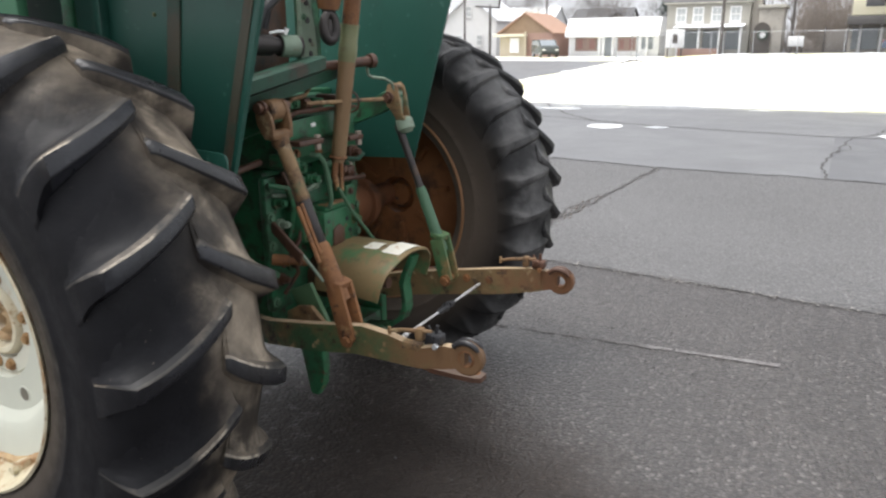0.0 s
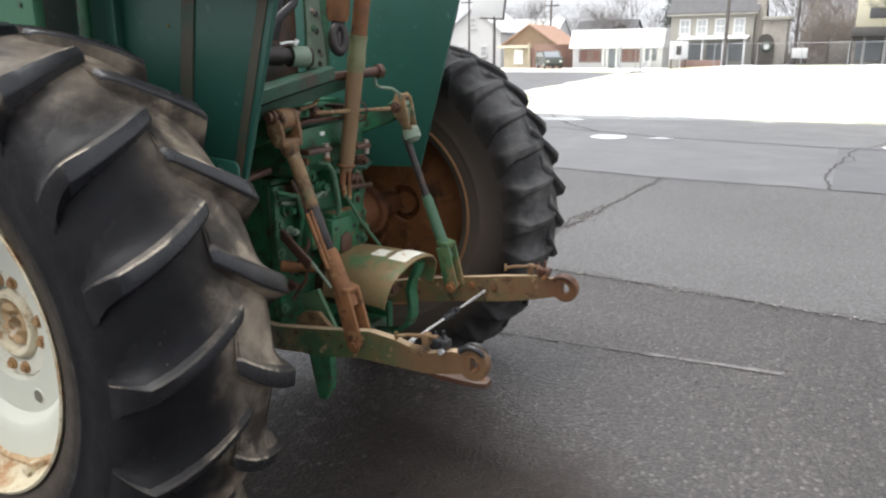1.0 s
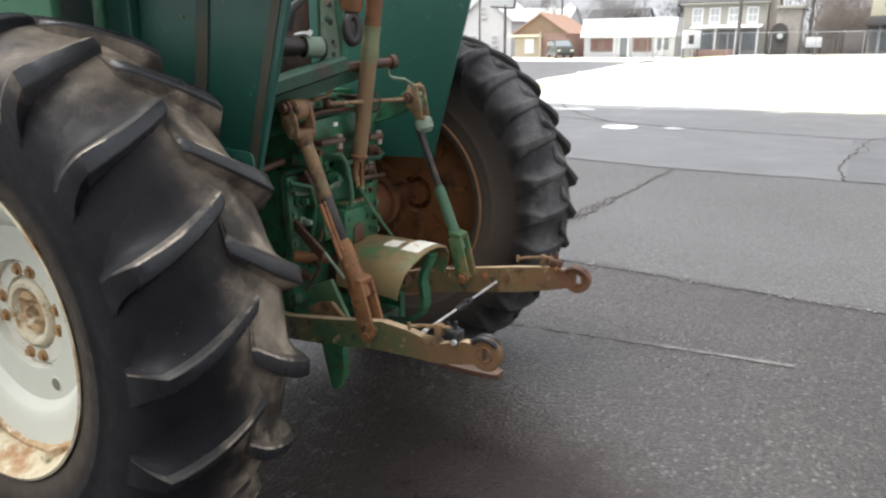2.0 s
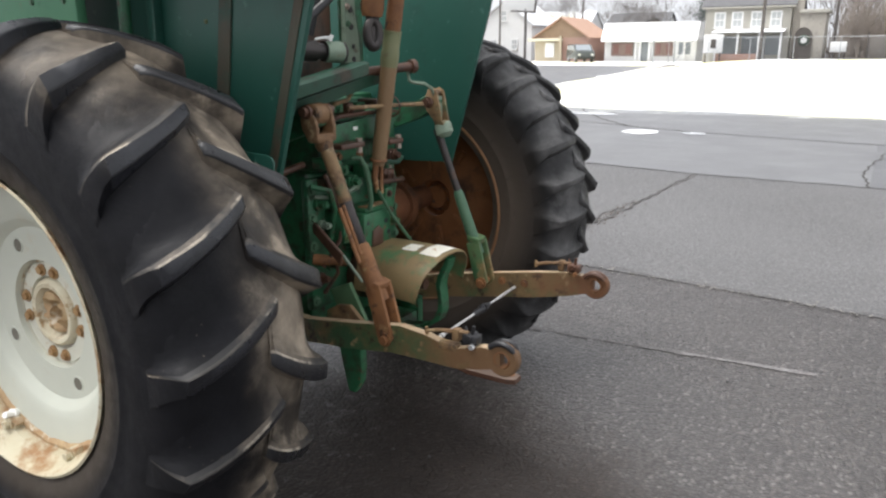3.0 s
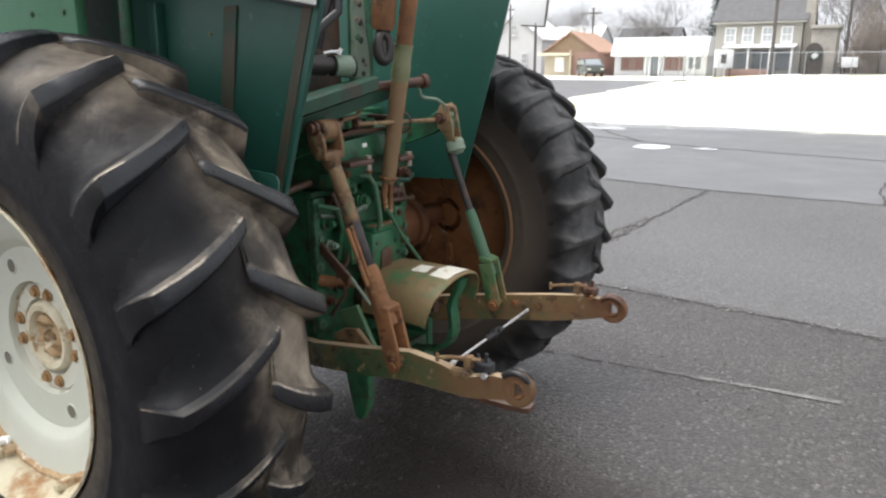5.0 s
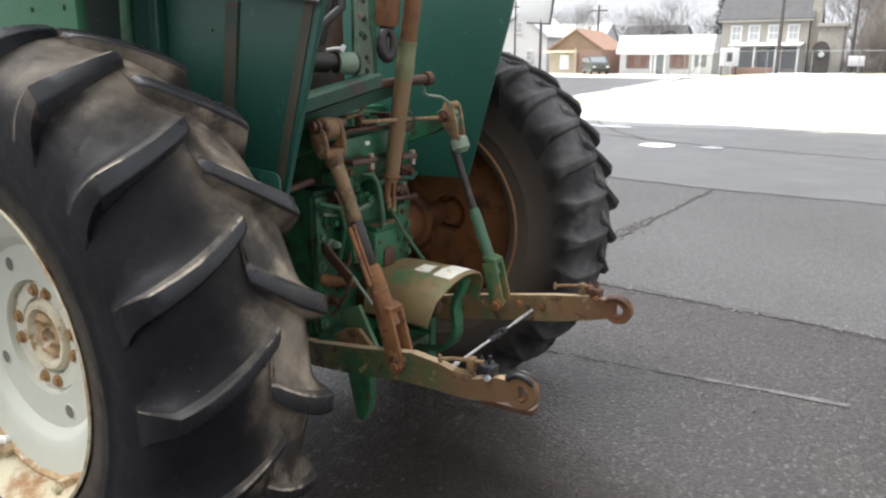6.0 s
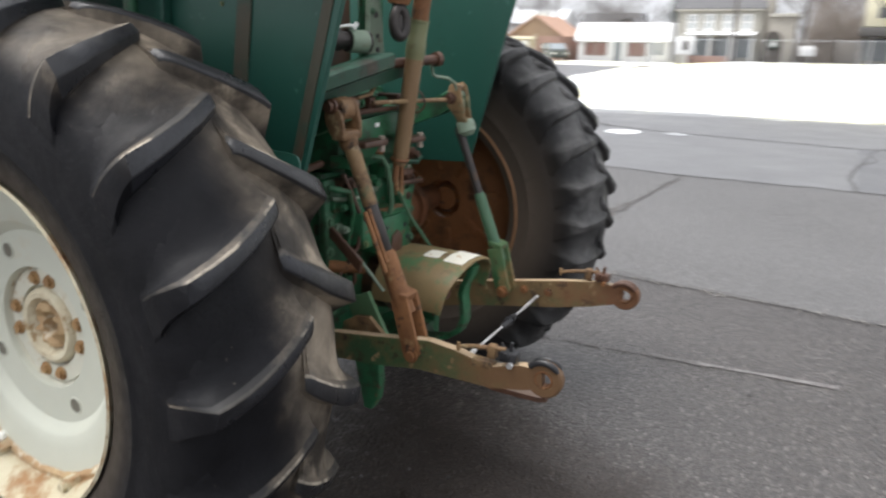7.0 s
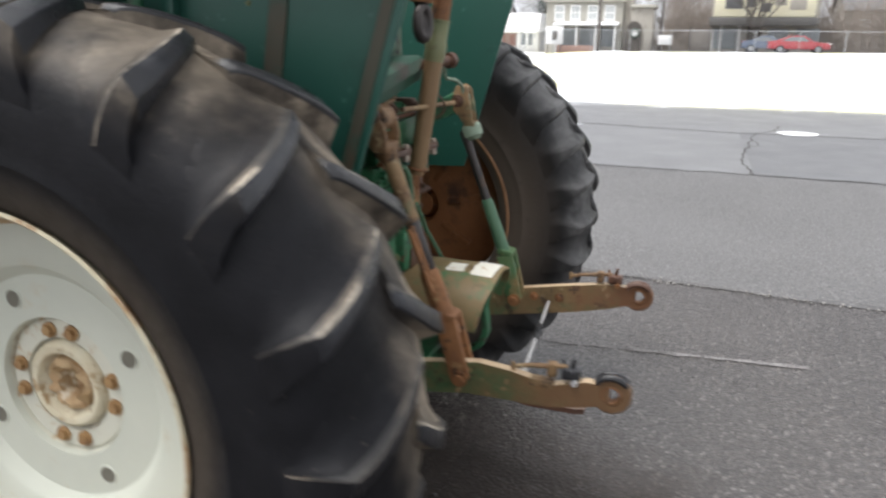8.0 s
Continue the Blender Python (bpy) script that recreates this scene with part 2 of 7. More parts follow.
SCUFFED_STEEL = material("scuffed_bare_steel", (0.66, 0.66, 0.66), (0.48, 0.46, 0.44), 14, 0.4, (0.12, 0.10, 0.09), 11, 0.58, 0.1, 0.38, 0.1, 0.3, bump=0.1)
BRIGHT_STEEL = material("bright_steel", (0.62, 0.63, 0.65), (0.72, 0.72, 0.73), 20, 0.5, None, rough=0.33, metal=0.7, bump=0.1)
PALE_STEEL = material("dull_pale_steel", (0.42, 0.36, 0.30), (0.28, 0.22, 0.18), 20, 0.5, None, rough=0.5, metal=0.2, bump=0.2)
BLACK_PLASTIC = material("black_rubber", (0.014, 0.014, 0.016), (0.03, 0.03, 0.033), 14, 0.6, None, rough=0.42, bump=0.15)
STICKER = material("white_decal", (0.86, 0.82, 0.70), (0.90, 0.87, 0.78), 30, 0.6, (0.60, 0.45, 0.28), 28, 0.62, 0.05, 0.5, 0.06, bump=0.05)
WHITE_PLATE = material("white_plate", (0.80, 0.80, 0.78), None, 6, 0.5, None, rough=0.4)


def asphalt_skin(name, binder, stone, pale, grain, rough, relief, patch_from=0.5):
    """Stones of many tones in a dark binder, worn patches between them, all with their own relief."""
    m = bpy.data.materials.new(name)
    m.use_nodes = True
    nodes, links = m.node_tree.nodes, m.node_tree.links
    bsdf = nodes["Principled BSDF"]
    where = nodes.new("ShaderNodeTexCoord").outputs["Object"]

    def noise_of(size, detail, rough_):
        n = nodes.new("ShaderNodeTexNoise")
        n.inputs["Scale"].default_value, n.inputs["Detail"].default_value, n.inputs["Roughness"].default_value = size, detail, rough_
        links.new(where, n.inputs["Vector"])
        return n.outputs["Fac"]

    def ramp(value, low, high, to_low=0.0, to_high=1.0):
        r = nodes.new("ShaderNodeMapRange")
        for key, v in (("From Min", low), ("From Max", high), ("To Min", to_low), ("To Max", to_high)):
            r.inputs[key].default_value = v
        links.new(value, r.inputs["Value"])
        return r.outputs["Result"]

    def blend(fac, a, b, mode="MIX"):
        x = nodes.new("ShaderNodeMix")
        x.data_type, x.blend_type = "RGBA", mode
        links.new(fac, x.inputs["Factor"])
        for socket, v in ((x.inputs["A"], a), (x.inputs["B"], b)):
            if isinstance(v, tuple):
                socket.default_value = (*v, 1)
            else:
                links.new(v, socket)
        return x.outputs["Result"]

    def stones(size):
        v = nodes.new("ShaderNodeTexVoronoi")
        v.inputs["Scale"].default_value, v.inputs["Randomness"].default_value = size, 1.0
        links.new(where, v.inputs["Vector"])
        tone = nodes.new("ShaderNodeSeparateColor")
        links.new(v.outputs["Color"], tone.inputs["Color"])
        return v.outputs["Distance"], tone.outputs["Red"], tone.outputs["Green"]

    dist, tone, warm = stones(grain)
    tone_small = stones(grain * 2.3)[1]
    colour = blend(ramp(tone, 0.25, 0.95), binder, stone)
    colour = blend(ramp(tone_small, 0.55, 1.0, 0.0, 0.6), colour, stone)
    colour = blend(ramp(tone, 0.90, 0.97, 0.0, 0.75), colour, pale)
    colour = blend(ramp(warm, 0.72, 1.0, 0.0, 0.35), colour, tuple(c * k for c, k in zip(stone, (1.12, 0.97, 0.90))))
    # gaps between the stones darkened, shade painted into the pits
    colour = blend(ramp(dist, 0.46, 0.86, 0.0, 0.9), colour, tuple(c * 0.35 for c in binder))
    colour = blend(ramp(noise_of(1.1, 5.0, 0.6), patch_from - 0.12, patch_from + 0.16, 0.0, 0.40), colour, binder)
    colour = blend(ramp(noise_of(0.33, 3.0, 0.5), 0.35, 0.68, 0.0, 0.35), colour, stone)
    links.new(colour, bsdf.inputs["Base Color"])
    links.new(ramp(noise_of(grain * 0.5, 4.0, 0.6), 0.3, 0.7, rough - 0.15, rough + 0.15), bsdf.inputs["Roughness"])
    b = nodes.new("ShaderNodeBump")
    b.invert = True
    b.inputs["Strength"].default_value, b.inputs["Distance"].default_value = relief, 0.007
    links.new(dist, b.inputs["Height"])
    b2 = nodes.new("ShaderNodeBump")
    b2.inputs["Strength"].default_value, b2.inputs["Distance"].default_value = relief * 0.4, 0.012
    links.new(noise_of(grain * 0.55, 6.0, 0.65), b2.inputs["Height"])
    links.new(b.outputs["Normal"], b2.inputs["Normal"])
    links.new(b2.outputs["Normal"], bsdf.inputs["Normal"])
    return m


ASPHALT = asphalt_skin("worn_asphalt", (0.0235, 0.0208, 0.0201), (0.106, 0.0966, 0.0924), (0.27, 0.252, 0.24), 62.0, 0.38, 1.1)
ASPHALT_PALE = asphalt_skin("smooth_grey_asphalt", (0.072, 0.0700, 0.0705), (0.142, 0.139, 0.139), (0.26, 0.255, 0.25), 74.0, 0.52, 0.45, 0.54)
ASPHALT_FAR = material("damp_grey_asphalt", (0.105, 0.105, 0.110), (0.140, 0.140, 0.145), 0.35, 0.6, (0.085, 0.085, 0.09), 0.4, 0.56, 0.2, 0.42, 0.12, bump=0.4, bump_scale=40, bump_depth=0.004)
TAR = material("crack_filling", (0.040, 0.038, 0.037), (0.085, 0.080, 0.076), 8, 0.6, None, rough=0.8, bump=0.5)
LINE_PAINT = material("worn_white_line", (0.235, 0.23, 0.225), (0.165, 0.147, 0.145), 14, 0.5, (0.085, 0.082, 0.082), 55, 0.50, 0.10, 0.7, 0.1, bump=0.5, bump_scale=90)
# yellow patches imitate the tint of overexposed snow
SNOW = material("snow", (0.84, 0.86, 0.88), (0.90, 0.91, 0.93), 0.4, 0.6, (0.83, 0.79, 0.43), 0.16, 0.49, 0.07, 0.75, 0.08, bump=0.6, bump_scale=5, bump_depth=0.08)
ICE = material("wet_ice", (0.34, 0.35, 0.37), (0.46, 0.47, 0.49), 3, 0.6, None, rough=0.25, rough_vary=0.08, bump=0.2, bump_scale=12)


# ---- mesh helpers ----
ORIGINS = {}


def thing(name, at, label, category, group="", kind=""):
    ob = new(name)
    ob.empty_display_size = 0.1
    ob.location = at
    ORIGINS[ob.name] = Vector(at)
    return tagged(ob, label, category, group, kind)


def mesh_of(name, bm, mats, smooth=35):
    me = bpy.data.meshes.new(name)
    bmesh.ops.recalc_face_normals(bm, faces=bm.faces[:])
    bm.to_mesh(me)
    bm.free()
    for m in mats if isinstance(mats, (list, tuple)) else [mats]:
        me.materials.append(m)
    if smooth:
        me.polygons.foreach_set("use_smooth", [True] * len(me.polygons))
        me.set_sharp_from_angle(angle=radians(smooth))
    return me


def part(name, bm, mats, parent, label="", smooth=35):
    """One mesh, given in the world's coordinates, as a part of a thing or of a part."""
    base = ORIGINS[parent.name]
    if base.length:
        bmesh.ops.translate(bm, verts=bm.verts[:], vec=-base)
    ob = new(name, mesh_of(name, bm, mats, smooth))
    ob.parent = parent
    ORIGINS[ob.name] = base
    return tagged(ob, label)


def single(name, bm, mats, label, category, group="", kind="", smooth=35):
    """A thing of one mesh, its origin at the middle of its foot."""
    lo = Vector([min(v.co[k] for v in bm.verts) for k in range(3)])
    hi = Vector([max(v.co[k] for v in bm.verts) for k in range(3)])
    foot = Vector(((lo.x + hi.x) / 2, (lo.y + hi.y) / 2, lo.z))
    bmesh.ops.translate(bm, verts=bm.verts[:], vec=-foot)
    ob = new(name, mesh_of(name, bm, mats, smooth))
    ob.location = foot
    ORIGINS[ob.name] = foot
    return tagged(ob, label, category, group, kind)


def box(bm, lo, hi, bevel=0.0, turn=None, slot=0):
    lo, hi = Vector(lo), Vector(hi)
    mid, size = (lo + hi) / 2, hi - lo
    m = Matrix.Translation(mid) @ (turn.to_4x4() if turn else Matrix()) @ Matrix.Diagonal((*size, 1))
    made = bmesh.ops.create_cube(bm, size=1, matrix=m)["verts"]
    faces = {f for v in made for f in v.link_faces}
    for f in faces:
        f.material_index = slot
    if bevel:
        edges = {e for v in made for e in v.link_edges}
        out = bmesh.ops.bevel(bm, geom=list(edges), offset=min(bevel, min(size) * 0.45), segments=2, affect="EDGES", profile=0.5)
        for f in out["faces"]:
            f.material_index = slot
    return bm


def ring(bm, mid, a, b, r, seg):
    return [bm.verts.new(mid + r * (math.cos(2 * math.pi * k / seg) * a + math.sin(2 * math.pi * k / seg) * b)) for k in range(seg)]


def side_axes(way):
    way = way.normalized()
    a = way.cross(Vector((0, 0, 1)) if abs(way.z) < 0.9 else Vector((1, 0, 0))).normalized()
    return a, way.cross(a).normalized()


def tube(bm, points, radii, seg=14, caps=True, slot=0):
    """A round bar along points; a radius for each, or one for all."""
    points = [Vector(p) for p in points]
    radii = radii if isinstance(radii, (list, tuple)) else [radii] * len(points)
    rows, a = [], None
    for k, p in enumerate(points):
        way = (points[min(k + 1, len(points) - 1)] - points[max(k - 1, 0)])
        if way.length < 1e-7:
            way = points[-1] - points[0]
        if a is None:
            a, b = side_axes(way)
        else:
            a = (a - way.normalized() * a.dot(way.normalized())).normalized()
            b = way.normalized().cross(a)
        rows.append(ring(bm, p, a, b, radii[k], seg))
    faces = []
    for lo, hi in zip(rows, rows[1:]):
        for k in range(seg):
            faces.append(bm.faces.new((lo[k], lo[(k + 1) % seg], hi[(k + 1) % seg], hi[k])))
    if caps:
        faces += [bm.faces.new(rows[0][::-1]), bm.faces.new(rows[-1])]
    for f in faces:
        f.material_index = slot
    return bm


def stepped(bm, p0, p1, steps, seg=16, slot=0):
    """A turned bar: steps of (share of the length, radius), with sharp shoulders."""
    p0, p1 = Vector(p0), Vector(p1)
    pts, rad = [], []
    a, b = side_axes(p1 - p0)
    rows = [ring(bm, p0.lerp(p1, s), a, b, r, seg) for s, r in steps]
    faces = [bm.faces.new(rows[0][::-1]), bm.faces.new(rows[-1])]
    for lo, hi in zip(rows, rows[1:]):
        for k in range(seg):
            faces.append(bm.faces.new((lo[k], lo[(k + 1) % seg], hi[(k + 1) % seg], hi[k])))
    for f in faces:
        f.material_index = slot
    return bm


def lathe(bm, axis_at, profile, seg=64, slot=0, closed=False):
    """Turns a profile of (x offset, radius) about the line through axis_at along x."""
    cx, cy, cz = axis_at
    rows = []
    for dx, r in profile:
        rows.append([bm.verts.new((cx + dx, cy - r * math.cos(2 * math.pi * k / seg), cz + r * math.sin(2 * math.pi * k / seg))) for k in range(seg)])
    pairs = list(zip(rows, rows[1:])) + ([(rows[-1], rows[0])] if closed else [])
    for lo, hi in pairs:
        for k in range(seg):
            bm.faces.new((lo[k], lo[(k + 1) % seg], hi[(k + 1) % seg], hi[k])).material_index = slot
    return bm


def prism(bm, outline, axis, lo, hi, bevel=0.0, slot=0):
    """A plate: an outline in the plane across an axis, from lo to hi along it."""
    def place(u, v, w):
        return {"x": (w, u, v), "y": (u, w, v), "z": (u, v, w)}[axis]
    low, top = [[bm.verts.new(place(u, v, w)) for u, v in outline] for w in (lo, hi)]
    n = len(outline)
    faces = [bm.faces.new(low[::-1]), bm.faces.new(top)]
    faces += [bm.faces.new((low[k], low[(k + 1) % n], top[(k + 1) % n], top[k])) for k in range(n)]
    for f in faces:
        f.material_index = slot
    if bevel:
        edges = {e for f in faces[:2] for e in f.edges}
        for f in bmesh.ops.bevel(bm, geom=list(edges), offset=bevel, segments=2, affect="EDGES", profile=0.5)["faces"]:
            f.material_index = slot
    return bm


def hexbolt(bm, at, way, r=0.012, h=0.010, washer=True, slot=0):
    at, way = Vector(at), Vector(way).normalized()
    a, b = side_axes(way)
    if washer:
        tube(bm, [at, at + way * h * 0.3], r * 1.5, 14, slot=slot)
    tube(bm, [at, at + way * h], [r, r * 0.97], 6, slot=slot)
    return bm


def torus(bm, at, way, R, r, seg=24, ring_seg=8, slot=0):
    at = Vector(at)
    a, b = side_axes(Vector(way))
    n = Vector(way).normalized()
    rows = []
    for k in range(seg):
        t = 2 * math.pi * k / seg
        out = math.cos(t) * a + math.sin(t) * b
        rows.append([bm.verts.new(at + out * (R + r * math.cos(2 * math.pi * j / ring_seg)) + n * r * math.sin(2 * math.pi * j / ring_seg)) for j in range(ring_seg)])
    for k in range(seg):
        lo, hi = rows[k], rows[(k + 1) % seg]
        for j in range(ring_seg):
            bm.faces.new((lo[j], lo[(j + 1) % ring_seg], hi[(j + 1) % ring_seg], hi[j])).material_index = slot
    return bm


def BM():
    return bmesh.new()


# ---- ground ----
def sheet(name, xs, ys, height, mat, label, category):
    bm = BM()
    rows = [[bm.verts.new((x, y, height(x, y))) for y in ys] for x in xs]
    for lo, hi in zip(rows, rows[1:]):
        for k in range(len(ys) - 1):
            bm.faces.new((lo[k], hi[k], hi[k + 1], lo[k + 1]))
    ob = new(name, mesh_of(name, bm, mat, 60))
    return tagged(ob, label, category, kind="structure")


def spread(a, b, n):
    return [a + (b - a) * k / n for k in range(n + 1)]


far = [-900, -300, -120, -60]
ground = sheet("ground", far + spread(-30, 30, 30) + [60, 120, 300, 900, 2000], far + spread(-30, 30, 30) + [60, 120, 300, 900],
               lambda x, y: 0.0, ASPHALT, "worn dark asphalt lot with pale stone chips", "ground")


def strip(name, x0, x1, y0, y1, mat, z, label, category, wob=0.05, seed=1, steps=70):
    """A flat patch along y with slightly uneven long edges."""
    bm = BM()
    rows = []
    for k in range(steps + 1):
        y = y0 + (y1 - y0) * k / steps
        w = [wob * noise.noise((y * 0.9, seed + 7.3 * s, 0.0)) + wob * 0.4 * noise.noise((y * 5, seed + 3.1 * s, 1.0)) for s in (0, 1)]
        lo, hi = [np.interp(y, *v) if isinstance(v, tuple) else v for v in (x0, x1)]
        rows.append((bm.verts.new((lo + w[0], y, z)), bm.verts.new((hi + w[1], y, z))))
    for (a, b), (c, d) in zip(rows, rows[1:]):
        bm.faces.new((a, b, d, c))
    ob = new(name, mesh_of(name, bm, mat, 0))
    return tagged(ob, label, category, kind="structure")


NEAR_JOINT = ((-14, -2.3, -1.7, -1.1, -0.5, 3, 14), (2.6, 2.64, 2.70, 2.76, 2.80, 2.83, 2.9))
MID_JOINT = ((-14, -3.3, -2.1, -0.1, 1.4, 12), (7.3, 7.4, 7.5, 7.5, 7.74, 7.9))
strip("pavement_1", NEAR_JOINT, 7.95, -40, 40, ASPHALT_PALE, 0.004, "smooth grey asphalt between tarred joints", "pavement", 0.012, 2, 400)
strip("pavement_2", MID_JOINT, 14.0, -40, 40, ASPHALT_FAR, 0.008, "pale damp asphalt of the lot", "pavement", 0.015, 5, 400)
ASPHALT_PATCH = material("mended_asphalt", (0.085, 0.086, 0.092), (0.115, 0.115, 0.121), 0.5, 0.6, (0.070, 0.070, 0.075), 0.6, 0.56, 0.2, 0.45, 0.12, bump=0.4, bump_scale=40, bump_depth=0.004)
strip("pavement_4", MID_JOINT, ((-14, -2.0), (12.1, 11.9)), -14, -2.10, ASPHALT_PATCH, 0.0105, "darker mended slab of asphalt beside a crack", "pavement", 0.015, 15, 160)
FAR_JOINT = ((-14, -2.0, 1.0, 3.6, 12), (12.2, 11.95, 12.46, 13.5, 14.2))
strip("pavement_3", FAR_JOINT, 17.8, -40, 60, ASPHALT_FAR, 0.010, "grey asphalt beside the snow field", "pavement", 0.02, 9, 400)
strip("road", 17.6, 74, 6.0, 30, ASPHALT_FAR, 0.006, "damp grey driveway to the street", "road", 0.3, 4)

bm = bmesh.new()
bmesh.ops.create_cube(bm, size=1.0, matrix=Matrix.Translation((66.6, -14, 0.26)) @ Matrix.Diagonal((9.0, 36, 0.72, 1)))
tagged(new("road", mesh_of("road", bm, ASPHALT_FAR, 0)), "grey street on a low bank behind the snow", "road", kind="structure")


def crack(points, width, z, label="tar-dark crack across the asphalt", seed=0, name="crack"):
    """An uneven dark ribbon through points on the ground."""
    bm = BM()
    fine = []
    for (x0, y0), (x1, y1) in zip(points, points[1:]):
        n = max(2, int(math.hypot(x1 - x0, y1 - y0) / 0.09))
        fine += [(x0 + (x1 - x0) * k / n, y0 + (y1 - y0) * k / n) for k in range(n)]
    fine.append(points[-1])
    prev = None
    for k, (x, y) in enumerate(fine):
        a, b = fine[max(k - 1, 0)], fine[min(k + 1, len(fine) - 1)]
        d = Vector((b[0] - a[0], b[1] - a[1], 0)).normalized()
        s = Vector((-d.y, d.x, 0))
        j = 0.07 * noise.noise((x * 2.3, y * 2.3, seed)) + 0.055 * noise.noise((x * 7, y * 7, seed + 5.0))
        w = width * (0.55 + 0.9 * abs(noise.noise((x * 6, y * 6, seed + 2.0))))
        c = Vector((x, y, z)) + s * j
        row = (bm.verts.new(c - s * w), bm.verts.new(c + s * w))
        if prev:
            bm.faces.new((prev[0], row[0], row[1], prev[1]))
        prev = row
    ob = new(name, mesh_of(name, bm, TAR, 0))
    return tagged(ob, label, "crack", kind="structure")


crack([(2.9, 14), (2.83, 3), (2.80, -0.5), (2.76, -1.1), (2.70, -1.7), (2.64, -2.3), (2.6, -5), (2.6, -14)], 0.006, 0.0115, seed=1)
crack([(7.50, -0.12), (6.3, -0.05), (4.9, 0.04), (4.1, 0.09), (3.3, 0.14), (2.82, 0.2)], 0.020, 0.0125, seed=2)
crack([(5.4, 0.09), (4.8, 0.13), (4.2, 0.16), (3.6, 0.20), (3.1, 0.24)], 0.011, 0.0118, seed=12)
crack([(7.9, 12), (7.74, 1.4), (7.5, -0.1), (7.5, -2.1), (7.4, -3.3), (7.3, -14)], 0.014, 0.0135, seed=3)
crack([(14.2, 12), (13.5, 3.6), (12.46, 1.0), (11.95, -2.0), (12.2, -14)], 0.022, 0.0145, seed=4)
crack([(7.48, -2.10), (7.63, -2.06), (8.46, -1.99), (9.31, -2.04), (10.48, -2.20), (11.2, -2.27), (11.69, -2.33), (12.0, -2.42), (12.6, -2.72), (13.4, -2.9)], 0.016, 0.0155, seed=6)
crack([(9.9, -2.14), (10.3, -2.36), (10.75, -2.33), (11.0, -2.25)], 0.011, 0.0152, seed=16)
crack([(12.9, 2.4), (14.4, 3.6), (16.9, 5.0)], 0.03, 0.0165, seed=7)

FAINT_LINE = material("almost_worn_line", (0.180, 0.172, 0.167), (0.140, 0.132, 0.128), 14, 0.5, (0.085, 0.079, 0.077), 55, 0.44, 0.10, 0.7, 0.1, bump=0.6, bump_scale=70)
bm = BM()
prev = None
for k in range(91):
    y = -2.02 + 1.62 * k / 90
    x = 1.55 - 0.085 * (y + 2.0) + 0.006 * noise.noise((y * 9, 0, 0))
    w = 0.020 + 0.016 * noise.noise((y * 7, 3, 0)) - 0.011 * k / 90
    row = (bm.verts.new((x - w, y, 0.005)), bm.verts.new((x + w, y, 0.005)))
    if prev and (y < -1.5 or noise.noise((y * 11, 8, 0)) < 0.18):
        bm.faces.new((prev[0], row[0], row[1], prev[1])).material_index = 0 if y + 0.25 * noise.noise((y * 5, 1, 0)) < -1.35 else 1
    prev = row
tagged(new("parking_line", mesh_of("parking_line", bm, [LINE_PAINT, FAINT_LINE], 0)), "faded white parking line worn into the asphalt", "line", kind="structure")


def puddle(at, size, mat, label, seed):
    bm = BM()
    mid = bm.verts.new((*at, 0.022))
    rim = []
    for k in range(28):
        t = 2 * math.pi * k / 28
        s = 1 + 0.28 * noise.noise((math.cos(t) * 1.4, math.sin(t) * 1.4, seed))
        rim.append(bm.verts.new((at[0] + size[0] * s * math.cos(t), at[1] + size[1] * s * math.sin(t), 0.017)))
    for k in range(28):
        bm.faces.new((mid, rim[k], rim[(k + 1) % 28]))
    tagged(new("ice_patch", mesh_of("ice_patch", bm, mat, 60)), label, "ice", group="ice patches on the asphalt", kind="structure")


CLEAN_SNOW = material("frozen_slush", (0.80, 0.82, 0.84), (0.86, 0.87, 0.89), 3, 0.6, None, rough=0.6, bump=0.4, bump_scale=20)
puddle((12.05, 1.95), (0.40, 0.34), CLEAN_SNOW, "small white patch of frozen slush on asphalt", 1.0)
puddle((12.2, 0.95), (0.22, 0.22), ICE, "thin wet ice patch on asphalt", 2.0)
puddle((12.25, -3.08), (0.34, 0.33), CLEAN_SNOW, "small white patch of frozen slush on asphalt", 3.0)
puddle((15.6, 4.2), (0.35, 0.7), ICE, "thin wet ice patch on asphalt", 4.0)

for k in range(22):
    bm = BM()
    x, y = (random.uniform(-1.5, 2.4), random.uniform(-2.2, -0.2)) if k > 8 else (random.uniform(-0.5, 0.3), random.uniform(-1.1, -0.2))
    r = random.uniform(0.004, 0.009)
    bmesh.ops.create_icosphere(bm, subdivisions=1, radius=r, matrix=Matrix.Translation((x, y, r * 0.5)) @ Matrix.Diagonal((1, random.uniform(0.6, 1.2), 0.7, 1)))
    single("pebble", bm, ASPHALT_PALE, "small pale pebble on dark asphalt", "pebble", "pebbles on the asphalt")


# ---- snow field ----
def snow_height(x, y):
    edge = x - (17.2 + 0.30 * noise.noise((y * 0.35, 0, 0)) + 0.16 * noise.noise((y * 1.7, 4, 0)))
    left = (9.6 + (x - 18) * 0.14) - y
    near = min(edge / 1.2, left / 2.0)
    rise = (0.50 + 0.008 * min(20.0, max(0.0, -y))) * min(1.0, max(0.0, (x - 17) / 27.0)) * min(1.0, max(0.0, (left - 0.5) / 9.0))
    near += 0.22 * noise.noise((x * 2.1, y * 2.1, 6)) * max(0.0, 1.0 - abs(near))
    lift = max(-0.3, min(1.0, near))
    bump = 0.05 * noise.noise((x * 0.4, y * 0.4, 2)) + 0.03 * noise.noise((x * 1.3, y * 1.3, 3))
    return lift * 0.22 + (rise + bump) * max(0.0, min(1.0, near)) - 0.02


